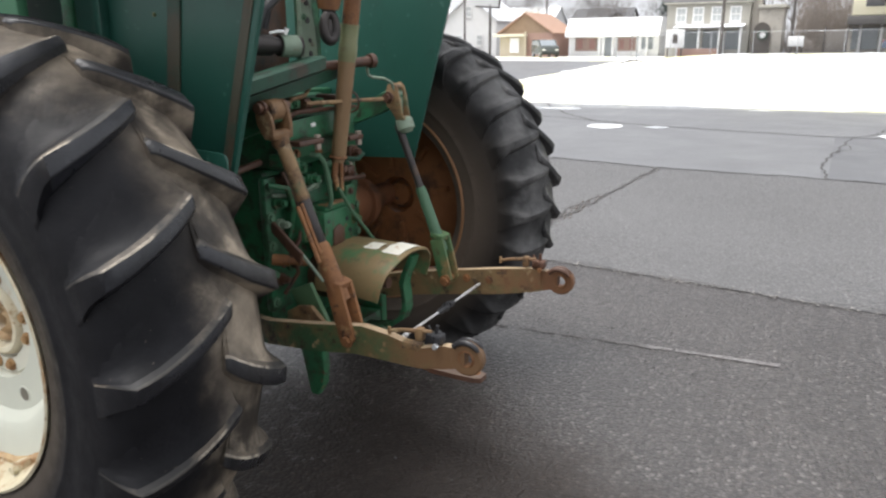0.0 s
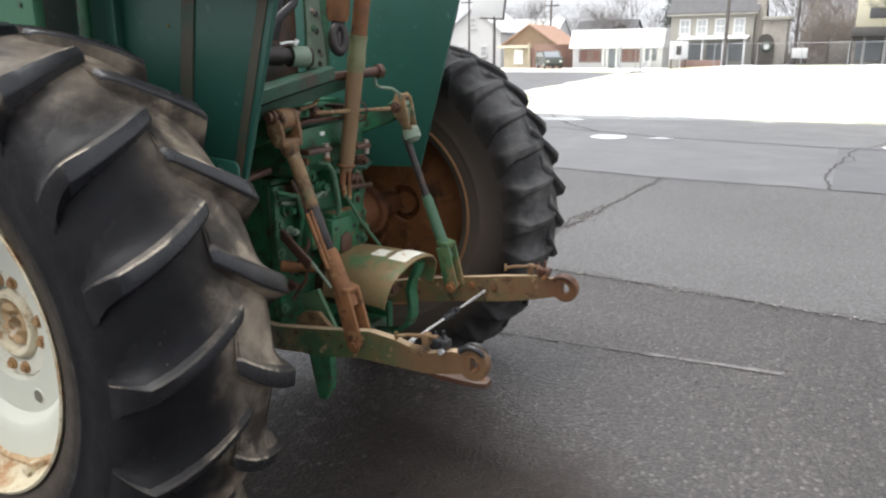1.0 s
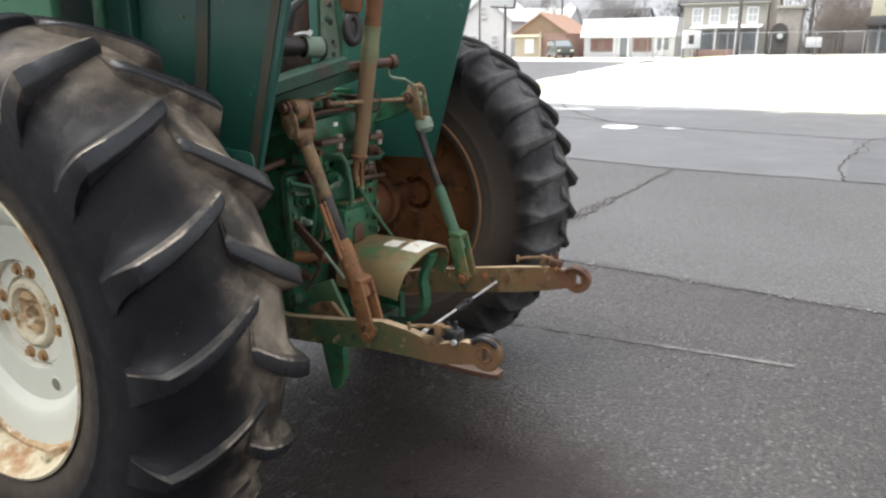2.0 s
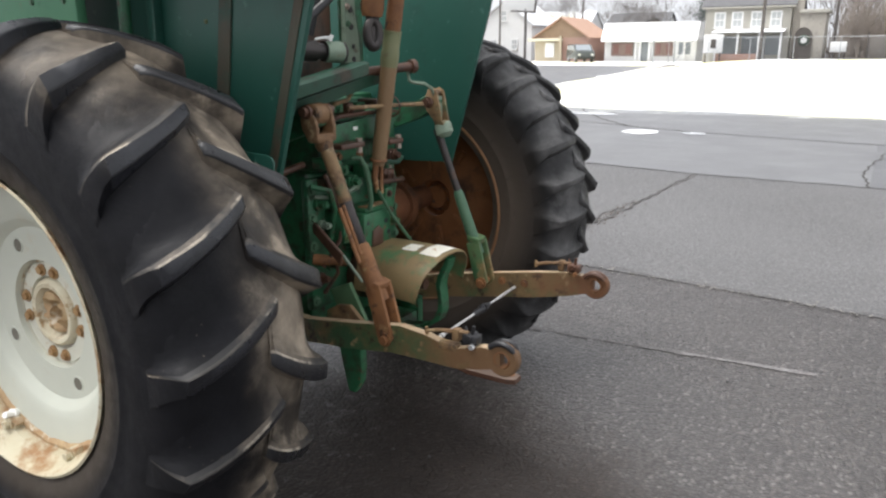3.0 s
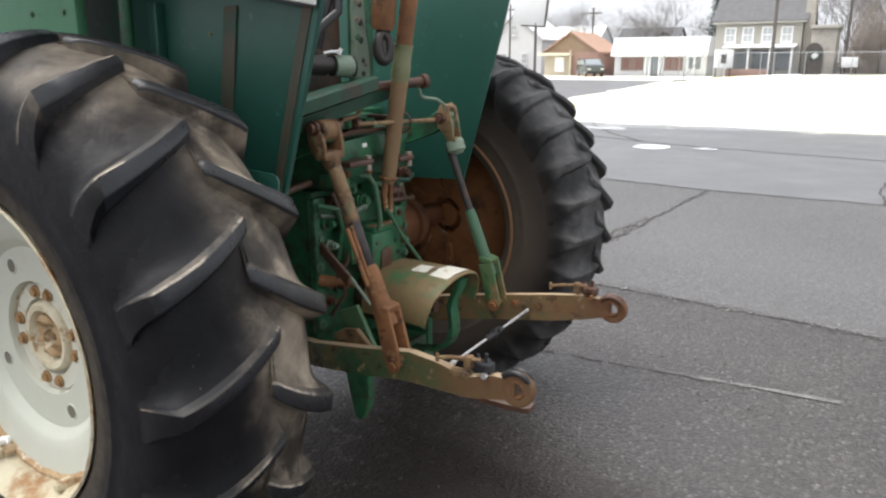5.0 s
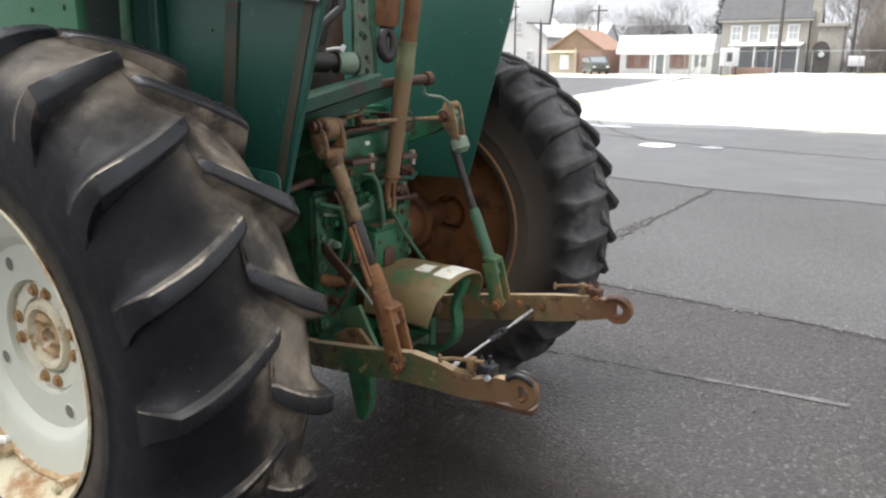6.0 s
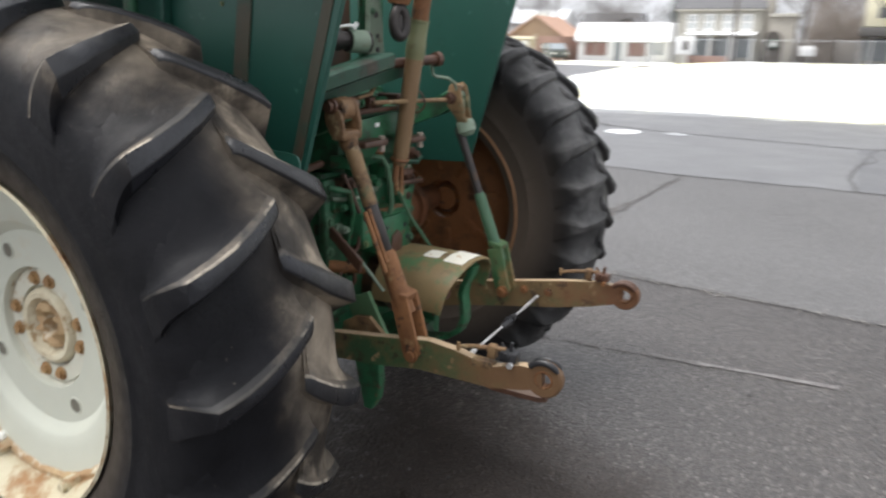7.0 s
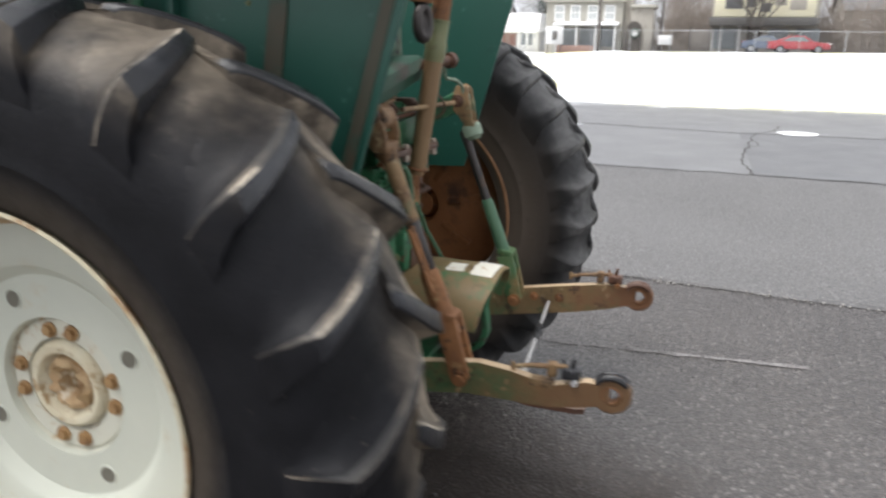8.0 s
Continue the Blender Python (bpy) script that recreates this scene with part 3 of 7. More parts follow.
sheet("snow_verge", spread(64, 79.5, 12), spread(13, 45, 50), lambda x, y: 0.05 + 0.10 * min(1.0, max(-1.0, (x - 66 - noise.noise((y * 0.3, 1, 1))) / 1.5)) + 0.03 * noise.noise((x, y, 0)), SNOW,
      "white snow verge in front of the store", "snow")
sheet("snow_field", [16.2 + 0.2 * k for k in range(40)] + spread(24.4, 60, 30), spread(-60, -14, 20) + spread(-13, 17, 150), snow_height, SNOW,
      "bright white snow field with a ragged ploughed edge", "snow")


SLUSH = material("grey_melting_slush", (0.125, 0.127, 0.132), (0.205, 0.208, 0.215), 2.2, 0.5, (0.50, 0.51, 0.525), 1.3, 0.565, 0.05, 0.32, 0.12, bump=0.5, bump_scale=14, bump_depth=0.02)
strip("slush_edge", ((-40, -10, -4, 0, 3, 6, 9, 12), (16.9, 16.9, 16.8, 16.7, 16.2, 15.6, 15.0, 14.8)), 17.9, -40, 11, SLUSH, 0.013, "thin grey slush melting along the snow", "slush", 0.22, 13, 420)


# meltwater on the asphalt round the hitch, the tractor's shade painted in with it
def damp_shaded_asphalt():
    m = ASPHALT.copy()
    m.name = "damp_shaded_asphalt"
    nodes, links = m.node_tree.nodes, m.node_tree.links
    bsdf = nodes["Principled BSDF"]
    dry = bsdf.inputs["Base Color"].links[0].from_socket
    where = nodes.new("ShaderNodeTexCoord").outputs["Object"]
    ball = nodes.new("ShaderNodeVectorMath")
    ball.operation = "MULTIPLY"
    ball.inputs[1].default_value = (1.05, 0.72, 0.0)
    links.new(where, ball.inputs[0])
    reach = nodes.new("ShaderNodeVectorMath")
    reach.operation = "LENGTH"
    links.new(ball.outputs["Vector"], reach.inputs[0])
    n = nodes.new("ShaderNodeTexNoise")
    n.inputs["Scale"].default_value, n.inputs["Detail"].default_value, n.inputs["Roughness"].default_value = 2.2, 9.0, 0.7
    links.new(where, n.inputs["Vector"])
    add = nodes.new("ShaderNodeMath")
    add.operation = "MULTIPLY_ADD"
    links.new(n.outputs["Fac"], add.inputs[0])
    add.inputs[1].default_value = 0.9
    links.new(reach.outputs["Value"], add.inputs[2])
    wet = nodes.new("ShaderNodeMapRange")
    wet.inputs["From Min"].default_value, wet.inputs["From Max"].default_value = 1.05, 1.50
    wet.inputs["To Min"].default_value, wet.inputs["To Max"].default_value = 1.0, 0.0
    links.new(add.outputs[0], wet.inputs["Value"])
    # darkens the stones for the damp and for the tractor's shade on them
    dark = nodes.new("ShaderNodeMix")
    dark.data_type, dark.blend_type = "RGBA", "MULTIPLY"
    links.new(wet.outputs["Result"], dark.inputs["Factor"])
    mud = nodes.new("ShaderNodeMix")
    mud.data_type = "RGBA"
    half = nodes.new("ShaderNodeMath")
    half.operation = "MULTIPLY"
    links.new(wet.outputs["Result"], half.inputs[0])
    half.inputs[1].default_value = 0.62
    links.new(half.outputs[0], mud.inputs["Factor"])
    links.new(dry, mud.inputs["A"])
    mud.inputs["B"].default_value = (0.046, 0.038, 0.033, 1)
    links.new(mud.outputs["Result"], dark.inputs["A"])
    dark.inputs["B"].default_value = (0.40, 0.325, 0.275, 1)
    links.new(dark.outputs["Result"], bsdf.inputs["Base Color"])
    # films of water between the stones where it is wettest
    film = nodes.new("ShaderNodeTexNoise")
    film.inputs["Scale"].default_value, film.inputs["Detail"].default_value, film.inputs["Roughness"].default_value = 13.0, 6.0, 0.7
    links.new(where, film.inputs["Vector"])
    pools = nodes.new("ShaderNodeMapRange")
    pools.inputs["From Min"].default_value, pools.inputs["From Max"].default_value = 0.54, 0.68
    links.new(film.outputs["Fac"], pools.inputs["Value"])
    slick = nodes.new("ShaderNodeMath")
    slick.operation = "MULTIPLY"
    links.new(pools.outputs["Result"], slick.inputs[0])
    links.new(wet.outputs["Result"], slick.inputs[1])
    mud_rough = nodes.new("ShaderNodeMapRange")
    mud_rough.inputs["To Min"].default_value, mud_rough.inputs["To Max"].default_value = 0.38, 0.66
    links.new(wet.outputs["Result"], mud_rough.inputs["Value"])
    gloss = nodes.new("ShaderNodeMath")
    gloss.operation = "MULTIPLY_ADD"
    links.new(slick.outputs[0], gloss.inputs[0])
    gloss.inputs[1].default_value = -0.40
    links.new(mud_rough.outputs["Result"], gloss.inputs[2])
    links.new(gloss.outputs[0], bsdf.inputs["Roughness"])
    # the mud fills the gaps between the stones
    for node in nodes:
        if node.type == "BUMP":
            node.inputs["Strength"].default_value *= 0.6
    return m


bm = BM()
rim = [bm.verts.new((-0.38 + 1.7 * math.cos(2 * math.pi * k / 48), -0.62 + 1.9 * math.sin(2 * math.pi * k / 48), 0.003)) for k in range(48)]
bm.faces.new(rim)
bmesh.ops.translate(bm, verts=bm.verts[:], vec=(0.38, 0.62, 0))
patch = new("damp_shade_patch", mesh_of("damp_shade_patch", bm, damp_shaded_asphalt(), 0))
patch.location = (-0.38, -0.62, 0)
tagged(patch, "damp worn asphalt with the tractor's shade painted in", "ground", kind="structure")


def scatter(name, places, sizes, mat, label, category, seed, flat=0.5):
    """Many small uneven lumps in one mesh."""
    rng = random.Random(seed)
    bm = BM()
    for x, y, z in places:
        r = rng.uniform(*sizes)
        m = Matrix.Translation((x, y, z + r * flat * 0.5)) @ Matrix.Rotation(rng.uniform(0, 6.28), 4, "Z") @ Matrix.Diagonal((1, rng.uniform(0.6, 1.5), flat * rng.uniform(0.7, 1.3), 1))
        for v in bmesh.ops.create_icosphere(bm, subdivisions=1, radius=r, matrix=m)["verts"]:
            v.co += 0.25 * r * noise.noise_vector(v.co * (1.5 / r))
    ob = new(name, mesh_of(name, bm, mat, 60))
    return tagged(ob, label, category, kind="stuff")


rng = random.Random(21)
joint_places = []
for k in range(420):
    s = rng.random()
    if k % 3 == 0:
        x, y = 7.5 - 4.7 * s, -0.12 + 0.32 * s
        x, y = x, y + 0.035 * noise.noise((x * 3.1, y * 3.1, 2.0)) + rng.gauss(0, 0.035)
    else:
        y = -3.0 + 4.6 * s
        x = float(np.interp(y, *NEAR_JOINT)) + rng.gauss(0, 0.028)
    joint_places.append((x, y, 0.006))
CRUMB = material("pale_asphalt_crumbs", (0.36, 0.345, 0.33), (0.22, 0.205, 0.19), 9, 0.6, None, rough=0.85)
pile = []
for k in range(130):
    x = rng.uniform(3.3, 5.4)
    y = float(np.interp(x, (3.3, 4.1, 4.9, 6.3), (0.14, 0.09, 0.04, -0.05)))
    pile.append((x, y + 0.07 * noise.noise((x * 2.3, y * 2.3, 2)) + rng.gauss(0, 0.05), 0.006))
BROWN_CRUMB = material("brown_asphalt_crumbs", (0.12, 0.098, 0.084), (0.20, 0.18, 0.165), 9, 0.6, None, rough=0.9)
scatter("crack_rubble", pile, (0.004, 0.013), BROWN_CRUMB, "brown rubble in the open asphalt crack", "rubble", 8, 0.5)
scatter("asphalt_crumbs", joint_places, (0.003, 0.010), CRUMB, "pale crumbs along the broken asphalt joints", "crumbs", 6, 0.5)


# ---- the tractor ----
tractor = thing("tractor", (0, 0, 0), "old green farm tractor with rusty hitch, parked on wet asphalt", "tractor")
WHEEL_X, WHEEL_Z = 1.06, 0.82


TYRE_PROFILE = [(0.205, 0.462), (0.224, 0.486), (0.241, 0.550), (0.2455, 0.574), (0.2505, 0.580), (0.2510, 0.590), (0.2495, 0.597), (0.253, 0.625), (0.257, 0.680), (0.253, 0.728), (0.240, 0.764), (0.214, 0.793), (0.17, 0.819), (0.11, 0.842), (0.05, 0.853), (0.0, 0.856)]
# stations of a lug: offset from the middle, fall in degrees, top radius, half width of the top, offset and radius of its foot, drop of the lower edge
LUG = [(-0.048, 1.9, 0.870, 0.011, -0.050, 0.848, 0), (-0.042, 1.65, 0.881, 0.0145, -0.043, 0.848, 0), (-0.030, 1.2, 0.885, 0.0160, -0.030, 0.849, 0), (0.03, -1.0, 0.887, 0.0165, 0.03, 0.849, 0), (0.08, -2.6, 0.885, 0.0170, 0.08, 0.842, 0),
       (0.13, -4.0, 0.880, 0.0180, 0.13, 0.829, 0), (0.18, -5.2, 0.872, 0.0190, 0.176, 0.808, 0), (0.220, -6.0, 0.862, 0.0195, 0.203, 0.790, 0), (0.247, -6.5, 0.851, 0.0195, 0.222, 0.774, 0.001), (0.2555, -6.5, 0.822, 0.0190, 0.236, 0.756, 0.010),
       (0.2600, -6.5, 0.788, 0.0175, 0.245, 0.738, 0.026), (0.2605, -6.55, 0.755, 0.0155, 0.250, 0.722, 0.046), (0.2565, -6.6, 0.715, 0.011, 0.2535, 0.700, 0.066)]
# a lug's section: height over the foot, side (-1 below, 1 above), distance outside the top's edge, material
SECTION = [(-0.12, -1, 0.016, 0), (0.25, -1, 0.008, 2), (0.80, -1, 0.0015, 2), (0.95, -1, -0.001, 2), (1.0, -1, -0.005, 2), (1.0, 1, -0.0050, 1), (0.975, 1, -0.0015, 1), (0.90, 1, 0.002, 3),
           (0.72, 1, 0.013, 0), (0.46, 1, 0.030, 0), (0.28, 1, 0.050, 0), (0.18, 1, 0.078, 0), (0.135, 1, 0.110, 0), (0.105, 1, 0.140, 0), (0.04, 1, 0.155, 0)]


def press_down(bm, cx):
    """Flattens what would sink into the ground, bulging it sideways, and puts the mesh at its wheel."""
    low = -WHEEL_Z + 0.003
    for v in bm.verts:
        if v.co.z < low:
            v.co.x *= 1 + 0.35 * (low - v.co.z)
            v.co.z = low
    bmesh.ops.translate(bm, verts=bm.verts[:], vec=(cx, 0, WHEEL_Z))
    return bm


def tyre_mesh(cx):
    """The tyre's carcass."""
    bm = BM()
    prof = [(-a, r) for a, r in TYRE_PROFILE] + [(a, r) for a, r in TYRE_PROFILE[-2::-1]]
    lathe(bm, (0, 0, 0), prof, 144)
    return press_down(bm, cx)


def lug_mesh(cx, s, th0, nose, rake, broad, tilt, lugs):
    """One tread bar, from the middle of the tread over the shoulder; slots: rubber, worn edges, polished top, dusty shoulder."""
    bm = BM()
    worn = random.uniform(-0.004, 0.002)
    stretch = random.uniform(0.94, 1.06)
    rows = []
    for j, (dx, fall, top, wt, xf, rf, drop) in enumerate(LUG):
        if j < 3:
            dx, xf, fall = dx + nose, xf + nose, fall - nose * 36
        top += worn * (1 if j < 9 else 0.3) - (0.008 if lugs > 25 and j < 9 else 0.0)
        wt *= broad * stretch * random.uniform(0.96, 1.04)
        gentle = 1.0 if j < 6 else max(0.25 if lugs < 25 else 0.6, 1.0 - 0.13 * (j - 5))
        row = []
        for h, side, out, slot in SECTION:
            h *= 1.0 - tilt if side < 0 and h > 0 else 1.0
            w = side * (wt + out * (gentle if side > 0 else 1.0)) - (drop * (1.0 - 0.25 * h) if side < 0 else 0.0)
            r = rf + (top - rf) * h
            a = radians(th0 + fall * rake) + w / r
            k = min(1.0, max(0.0, h * 1.4))
            x = xf + (dx - xf) * k
            if side > 0 and j < 3:
                x += 0.042 * (1 - max(0.0, h)) * (3 - j) / 3
            row.append(bm.verts.new((s * x, -r * math.cos(a), r * math.sin(a))))
        rows.append(row)
    for j, (lo, hi) in enumerate(zip(rows, rows[1:])):
        for q in range(len(SECTION) - 1):
            f = bm.faces.new((lo[q], hi[q], hi[q + 1], lo[q + 1]))
            slot = SECTION[q][3]
            f.material_index = 0 if slot == 2 and (j > 7 or (q == 1 and s * cx < 0)) else slot
    for row in (rows[0], rows[-1]):
        bm.faces.new(row[4:])
        bm.faces.new((row[4], row[-1], row[0], row[1], row[2], row[3]))
    return press_down(bm, cx)


def wheel(cx, side, label, white, lugs, lugs_out, lugs_in, rim_grow=0.0):
    """Rim and disc as the wheel, with the tyre, hub, bolts and clamps as its parts."""
    at = (cx, 0, WHEEL_Z)
    o = side
    bm = BM()
    # rim channel
    rim_prof = [(o * 0.224, 0.472), (o * 0.227, 0.464), (o * 0.220, 0.457), (o * 0.205, 0.453), (o * 0.185, 0.450), (o * 0.165, 0.446), (o * 0.155, 0.436), (o * 0.12, 0.432), (-o * 0.07, 0.430),
                (-o * 0.12, 0.452), (-o * 0.185, 0.462), (-o * 0.205, 0.474), (-o * 0.224, 0.482), (-o * 0.222, 0.490)]
    lathe(bm, at, [(dx, r + rim_grow) for dx, r in rim_prof], 96, 1)
    # cast disc, its face stepping inwards to the hub
    disc = [(o * 0.112, 0.432), (o * 0.118, 0.425), (o * 0.116, 0.400), (o * 0.108, 0.345), (o * 0.102, 0.312), (o * 0.097, 0.305), (o * 0.082, 0.290), (o * 0.074, 0.280), (o * 0.073, 0.176),
            (o * 0.058, 0.173), (o * 0.046, 0.170), (o * 0.046, 0.166), (o * 0.054, 0.163), (o * 0.054, 0.120), (o * 0.036, 0.117), (o * 0.034, 0.110), (-o * 0.01, 0.10), (-o * 0.01, 0.29), (o * 0.03, 0.37), (o * 0.05, 0.432)]
    lathe(bm, at, disc, 96, 0, closed=True)
    for f in bm.faces:
        c = f.calc_center_median() - Vector(at)
        if math.hypot(c.y, c.z) < 0.172 and c.x * o > 0.02:
            f.material_index = 2
    mats = [RIM_WHITE, RIM_RUST_WHITE, FLANGE_WHITE] if white else [RIM_ORANGE, RIM_ORANGE, RIM_ORANGE]
    rim = part("rear_wheel", bm, mats, tractor, label)
    rubber = RUBBER if white else RUBBER_DUSTY
    skins = [rubber, WORN_RUBBER, BAR_RUBBER, EDGE_DUST] if white else [rubber] * 4
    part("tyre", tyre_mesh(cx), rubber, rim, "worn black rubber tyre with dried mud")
    for s_, (phase, nose, rake, broad, tilt) in ((side, lugs_out), (-side, lugs_in)):
        for k in range(lugs):
            part("tread_bar", lug_mesh(cx, s_, phase + 360 / lugs * k + random.uniform(-0.25, 0.25), nose, rake, broad, tilt, lugs), skins, rim, smooth=50)
    bm = BM()
    hub = [(o * 0.040, 0.112), (o * 0.058, 0.107), (o * 0.066, 0.098), (o * 0.064, 0.084), (o * 0.050, 0.078), (o * 0.038, 0.072), (o * 0.030, 0.066), (o * 0.008, 0.060), (o * 0.006, 0.0005)]
    lathe(bm, at, hub, 56)
    part("hub", bm, HUB_CRUST if white else RIM_ORANGE, rim, "rusty hub ring with chipped paint")
    bm = BM()
    # rough end of the axle in its sleeve
    lathe(bm, at, [(o * 0.020, 0.070), (o * 0.052, 0.064), (o * 0.058, 0.050), (o * 0.046, 0.038), (o * 0.016, 0.032), (o * 0.022, 0.016), (o * 0.020, 0.0005)], 48)
    for v in bm.verts:
        n = noise.noise(v.co * 38)
        v.co += Vector((o * 0.026 * n, 0.012 * noise.noise(v.co * 60), 0.012 * n))
    part("axle_end", bm, SEAM_RUST if white else DARK_RUST, rim, "rough rusted axle end")
    for k in range(8):
        a = radians(22 + 45 * k + (9 if k % 2 else -9))
        bm = hexbolt(BM(), (cx + o * 0.054, -0.140 * math.cos(a), WHEEL_Z + 0.140 * math.sin(a)), (o, 0, 0), 0.0135, 0.014)
        part("hub_bolt", bm, HUB_BOLT, rim)
    for k in range(4):
        a = radians(27 + 90 * k)
        bm = BM()
        y, z = -0.235 * math.cos(a), WHEEL_Z + 0.235 * math.sin(a)
        torus(bm, (cx + o * 0.0738, y, z), (1, 0, 0), 0.023, 0.0028, 22, 8)
        tube(bm, [(cx + o * 0.066, y, z), (cx + o * 0.0755, y, z)], 0.022, 20, slot=1)
        part("disc_hole", bm, [RIM_WHITE if white else RIM_ORANGE, HOLE_GREY], rim, "round hole in the wheel disc")
    for k in range(8):
        a = radians(20 + 45 * k)
        bm = BM()
        turn = Matrix.Rotation(-a, 3, "X")
        mid = Vector((cx + o * 0.125, -0.428 * math.cos(a), WHEEL_Z + 0.428 * math.sin(a)))
        box(bm, mid - Vector((0.03, 0.016, 0.028)), mid + Vector((0.03, 0.016, 0.028)), 0.006, turn)
        hexbolt(bm, mid + Vector((o * 0.03, 0, 0)), (o, 0, 0), 0.014, 0.02)
        part("rim_clamp", bm, RIM_RUST_WHITE if white else RIM_ORANGE, rim, "rusty bolted rim clamp")
    for k in range(8):
        a = radians(10 + 45 * k)
        turn = Matrix.Rotation(-a, 3, "X")
        mid = Vector((cx - o * 0.005, -0.235 * math.cos(a), WHEEL_Z + 0.235 * math.sin(a)))
        bm = box(BM(), mid - Vector((0.022, 0.085, 0.016)), mid + Vector((0.022, 0.085, 0.016)), 0.006, turn)
        hexbolt(bm, mid + Vector((-o * 0.022, 0, 0)), (-o, 0, 0), 0.016, 0.018)
        part("disc_rib", bm, RIM_ORANGE, rim, "rusted rib on the inner wheel disc")
    bm = BM()
    ring_rows = []
    for k in range(96):
        a = 2 * math.pi * k / 96
        wob = 0.006 * noise.noise((math.cos(a) * 7, math.sin(a) * 7, cx)) + 0.004 * noise.noise((math.cos(a) * 19, math.sin(a) * 19, cx))
        ring_rows.append([bm.verts.new((cx + o * dx, -(r + wob) * math.cos(a), WHEEL_Z + (r + wob) * math.sin(a))) for dx, r in ((0.110, 0.438), (0.124, 0.433), (0.126, 0.420), (0.116, 0.407))])
    for k in range(96):
        lo, hi = ring_rows[k], ring_rows[(k + 1) % 96]
        for q in range(3):
            bm.faces.new((lo[q], lo[q + 1], hi[q + 1], hi[q]))
    part("rust_seam", bm, SEAM_RUST if white else RUST_STEEL, rim, "flaking rust along the seam of disc and rim")
    if not white:
        # added ring that paints the light caught by the lip
        bm = lathe(BM(), at, [(-o * 0.222, 0.500), (-o * 0.236, 0.502), (-o * 0.240, 0.509), (-o * 0.236, 0.516), (-o * 0.224, 0.517)], 96)
        part("rim_lip", bm, LIP_RUST, rim, "orange rim lip in a painted highlight tone")
    bm = BM()
    stepped(bm, (cx + o * 0.11, 0.20, WHEEL_Z - 0.375), (cx + o * 0.165, 0.185, WHEEL_Z - 0.355), [(0, 0.016), (0.5, 0.018), (0.5, 0.012), (1, 0.010)])
    part("valve", bm, WHITE_PLATE, rim, "capped tyre valve")
    return rim


wheel(-WHEEL_X, -1, "white-painted rear wheel streaked with rust", True, 19, (8.1, 0.0, 1.0, 1.2, 0.2), (1.0, 0.045, 1.4, 1.45, 0.0))
wheel(WHEEL_X - 0.02, 1, "rear wheel with rust-orange rim", False, 30, (2.6, 0.0, 1.3, 0.9, 0.2), (0.6, 0.02, 0.15, 0.9, 0.2), 0.02).location = (0, -0.078, 0)

for s in (-1, 1):
    bm = stepped(BM(), (s * 0.26, 0, WHEEL_Z), (s * 1.04, 0, WHEEL_Z), [(0, 0.19), (0.10, 0.185), (0.10, 0.15), (0.45, 0.115), (0.62, 0.105), (0.62, 0.13), (0.68, 0.13), (0.68, 0.062), (1, 0.062)], 32)
    for f in bm.faces:
        f.material_index = 1 if abs(f.calc_center_median().x) > 0.62 else 0
    part("axle_housing", bm, [GREEN_DARK, AXLE_RUST], tractor, "green cast axle housing with a rusted end")

# ---- transmission and hydraulic housing ----
bm = BM()
box(bm, (-0.26, -0.30, 0.50), (0.26, 1.35, 1.16), 0.03)
box(bm, (-0.29, -0.335, 0.62), (0.29, -0.30, 1.14), 0.012)
part("gear_housing", bm, GREEN_DARK, tractor, "oily green cast gear housing")
bm = BM()
box(bm, (-0.24, -0.36, 1.16), (0.27, 0.35, 1.36), 0.025)
box(bm, (-0.20, -0.40, 1.20), (0.10, -0.36, 1.345), 0.01)
box(bm, (-0.17, -0.30, 1.36), (0.16, 0.2, 1.42), 0.02)
part("lift_housing", bm, GREEN_DARK, tractor, "green cast hydraulic lift housing")
bm = BM()
box(bm, (-0.122, -0.4345, 1.314), (-0.097, -0.4285, 1.328), 0.001)
part("plate_label", bm, WHITE_PLATE, tractor, "small white label plate")
for x, z in ((-0.27, 0.66), (-0.27, 0.77), (-0.27, 0.88), (-0.27, 0.99), (-0.27, 1.10), (0.27, 0.70), (0.27, 0.82), (0.27, 0.94), (0.27, 1.06), (-0.14, 0.64), (0.0, 0.64), (0.14, 0.64), (-0.14, 1.12), (0.14, 1.12)):
    part("housing_bolt", hexbolt(BM(), (x, -0.335, z), (0, -1, 0), 0.014, 0.015), PALE_GREEN, tractor)
for x, z in ((-0.18, 1.22), (-0.18, 1.32), (0.08, 1.22), (0.08, 1.325), (-0.05, 1.215)):
    part("cover_bolt", hexbolt(BM(), (x, -0.40, z), (0, -1, 0), 0.012, 0.013), RUST_STEEL, tractor)

# PTO gearbox behind the housing
bm = BM()
box(bm, (-0.10, -0.452, 0.84), (0.085, -0.33, 0.985), 0.012)
box(bm, (-0.075, -0.44, 0.98), (0.06, -0.345, 1.005), 0.008)
box(bm, (-0.20, -0.43, 0.88), (-0.11, -0.33, 1.02), 0.018)
tube(bm, [(-0.155, -0.36, 1.01), (-0.15, -0.37, 1.07), (-0.12, -0.36, 1.12)], [0.034, 0.028, 0.024], 14)
box(bm, (0.095, -0.42, 0.93), (0.15, -0.33, 1.06), 0.014)
pump = part("pump_casting", bm, GREEN_CAST, tractor, "lumpy green casting above the PTO")
bm = BM()
prism(bm, [(-0.07, -0.445), (0.06, -0.447), (0.065, -0.41), (0.02, -0.40), (-0.03, -0.415), (-0.07, -0.40)], "z", 1.003, 1.009, 0.002)
part("gasket", bm, TAN_RUST, pump, "tan rusted gasket edge")
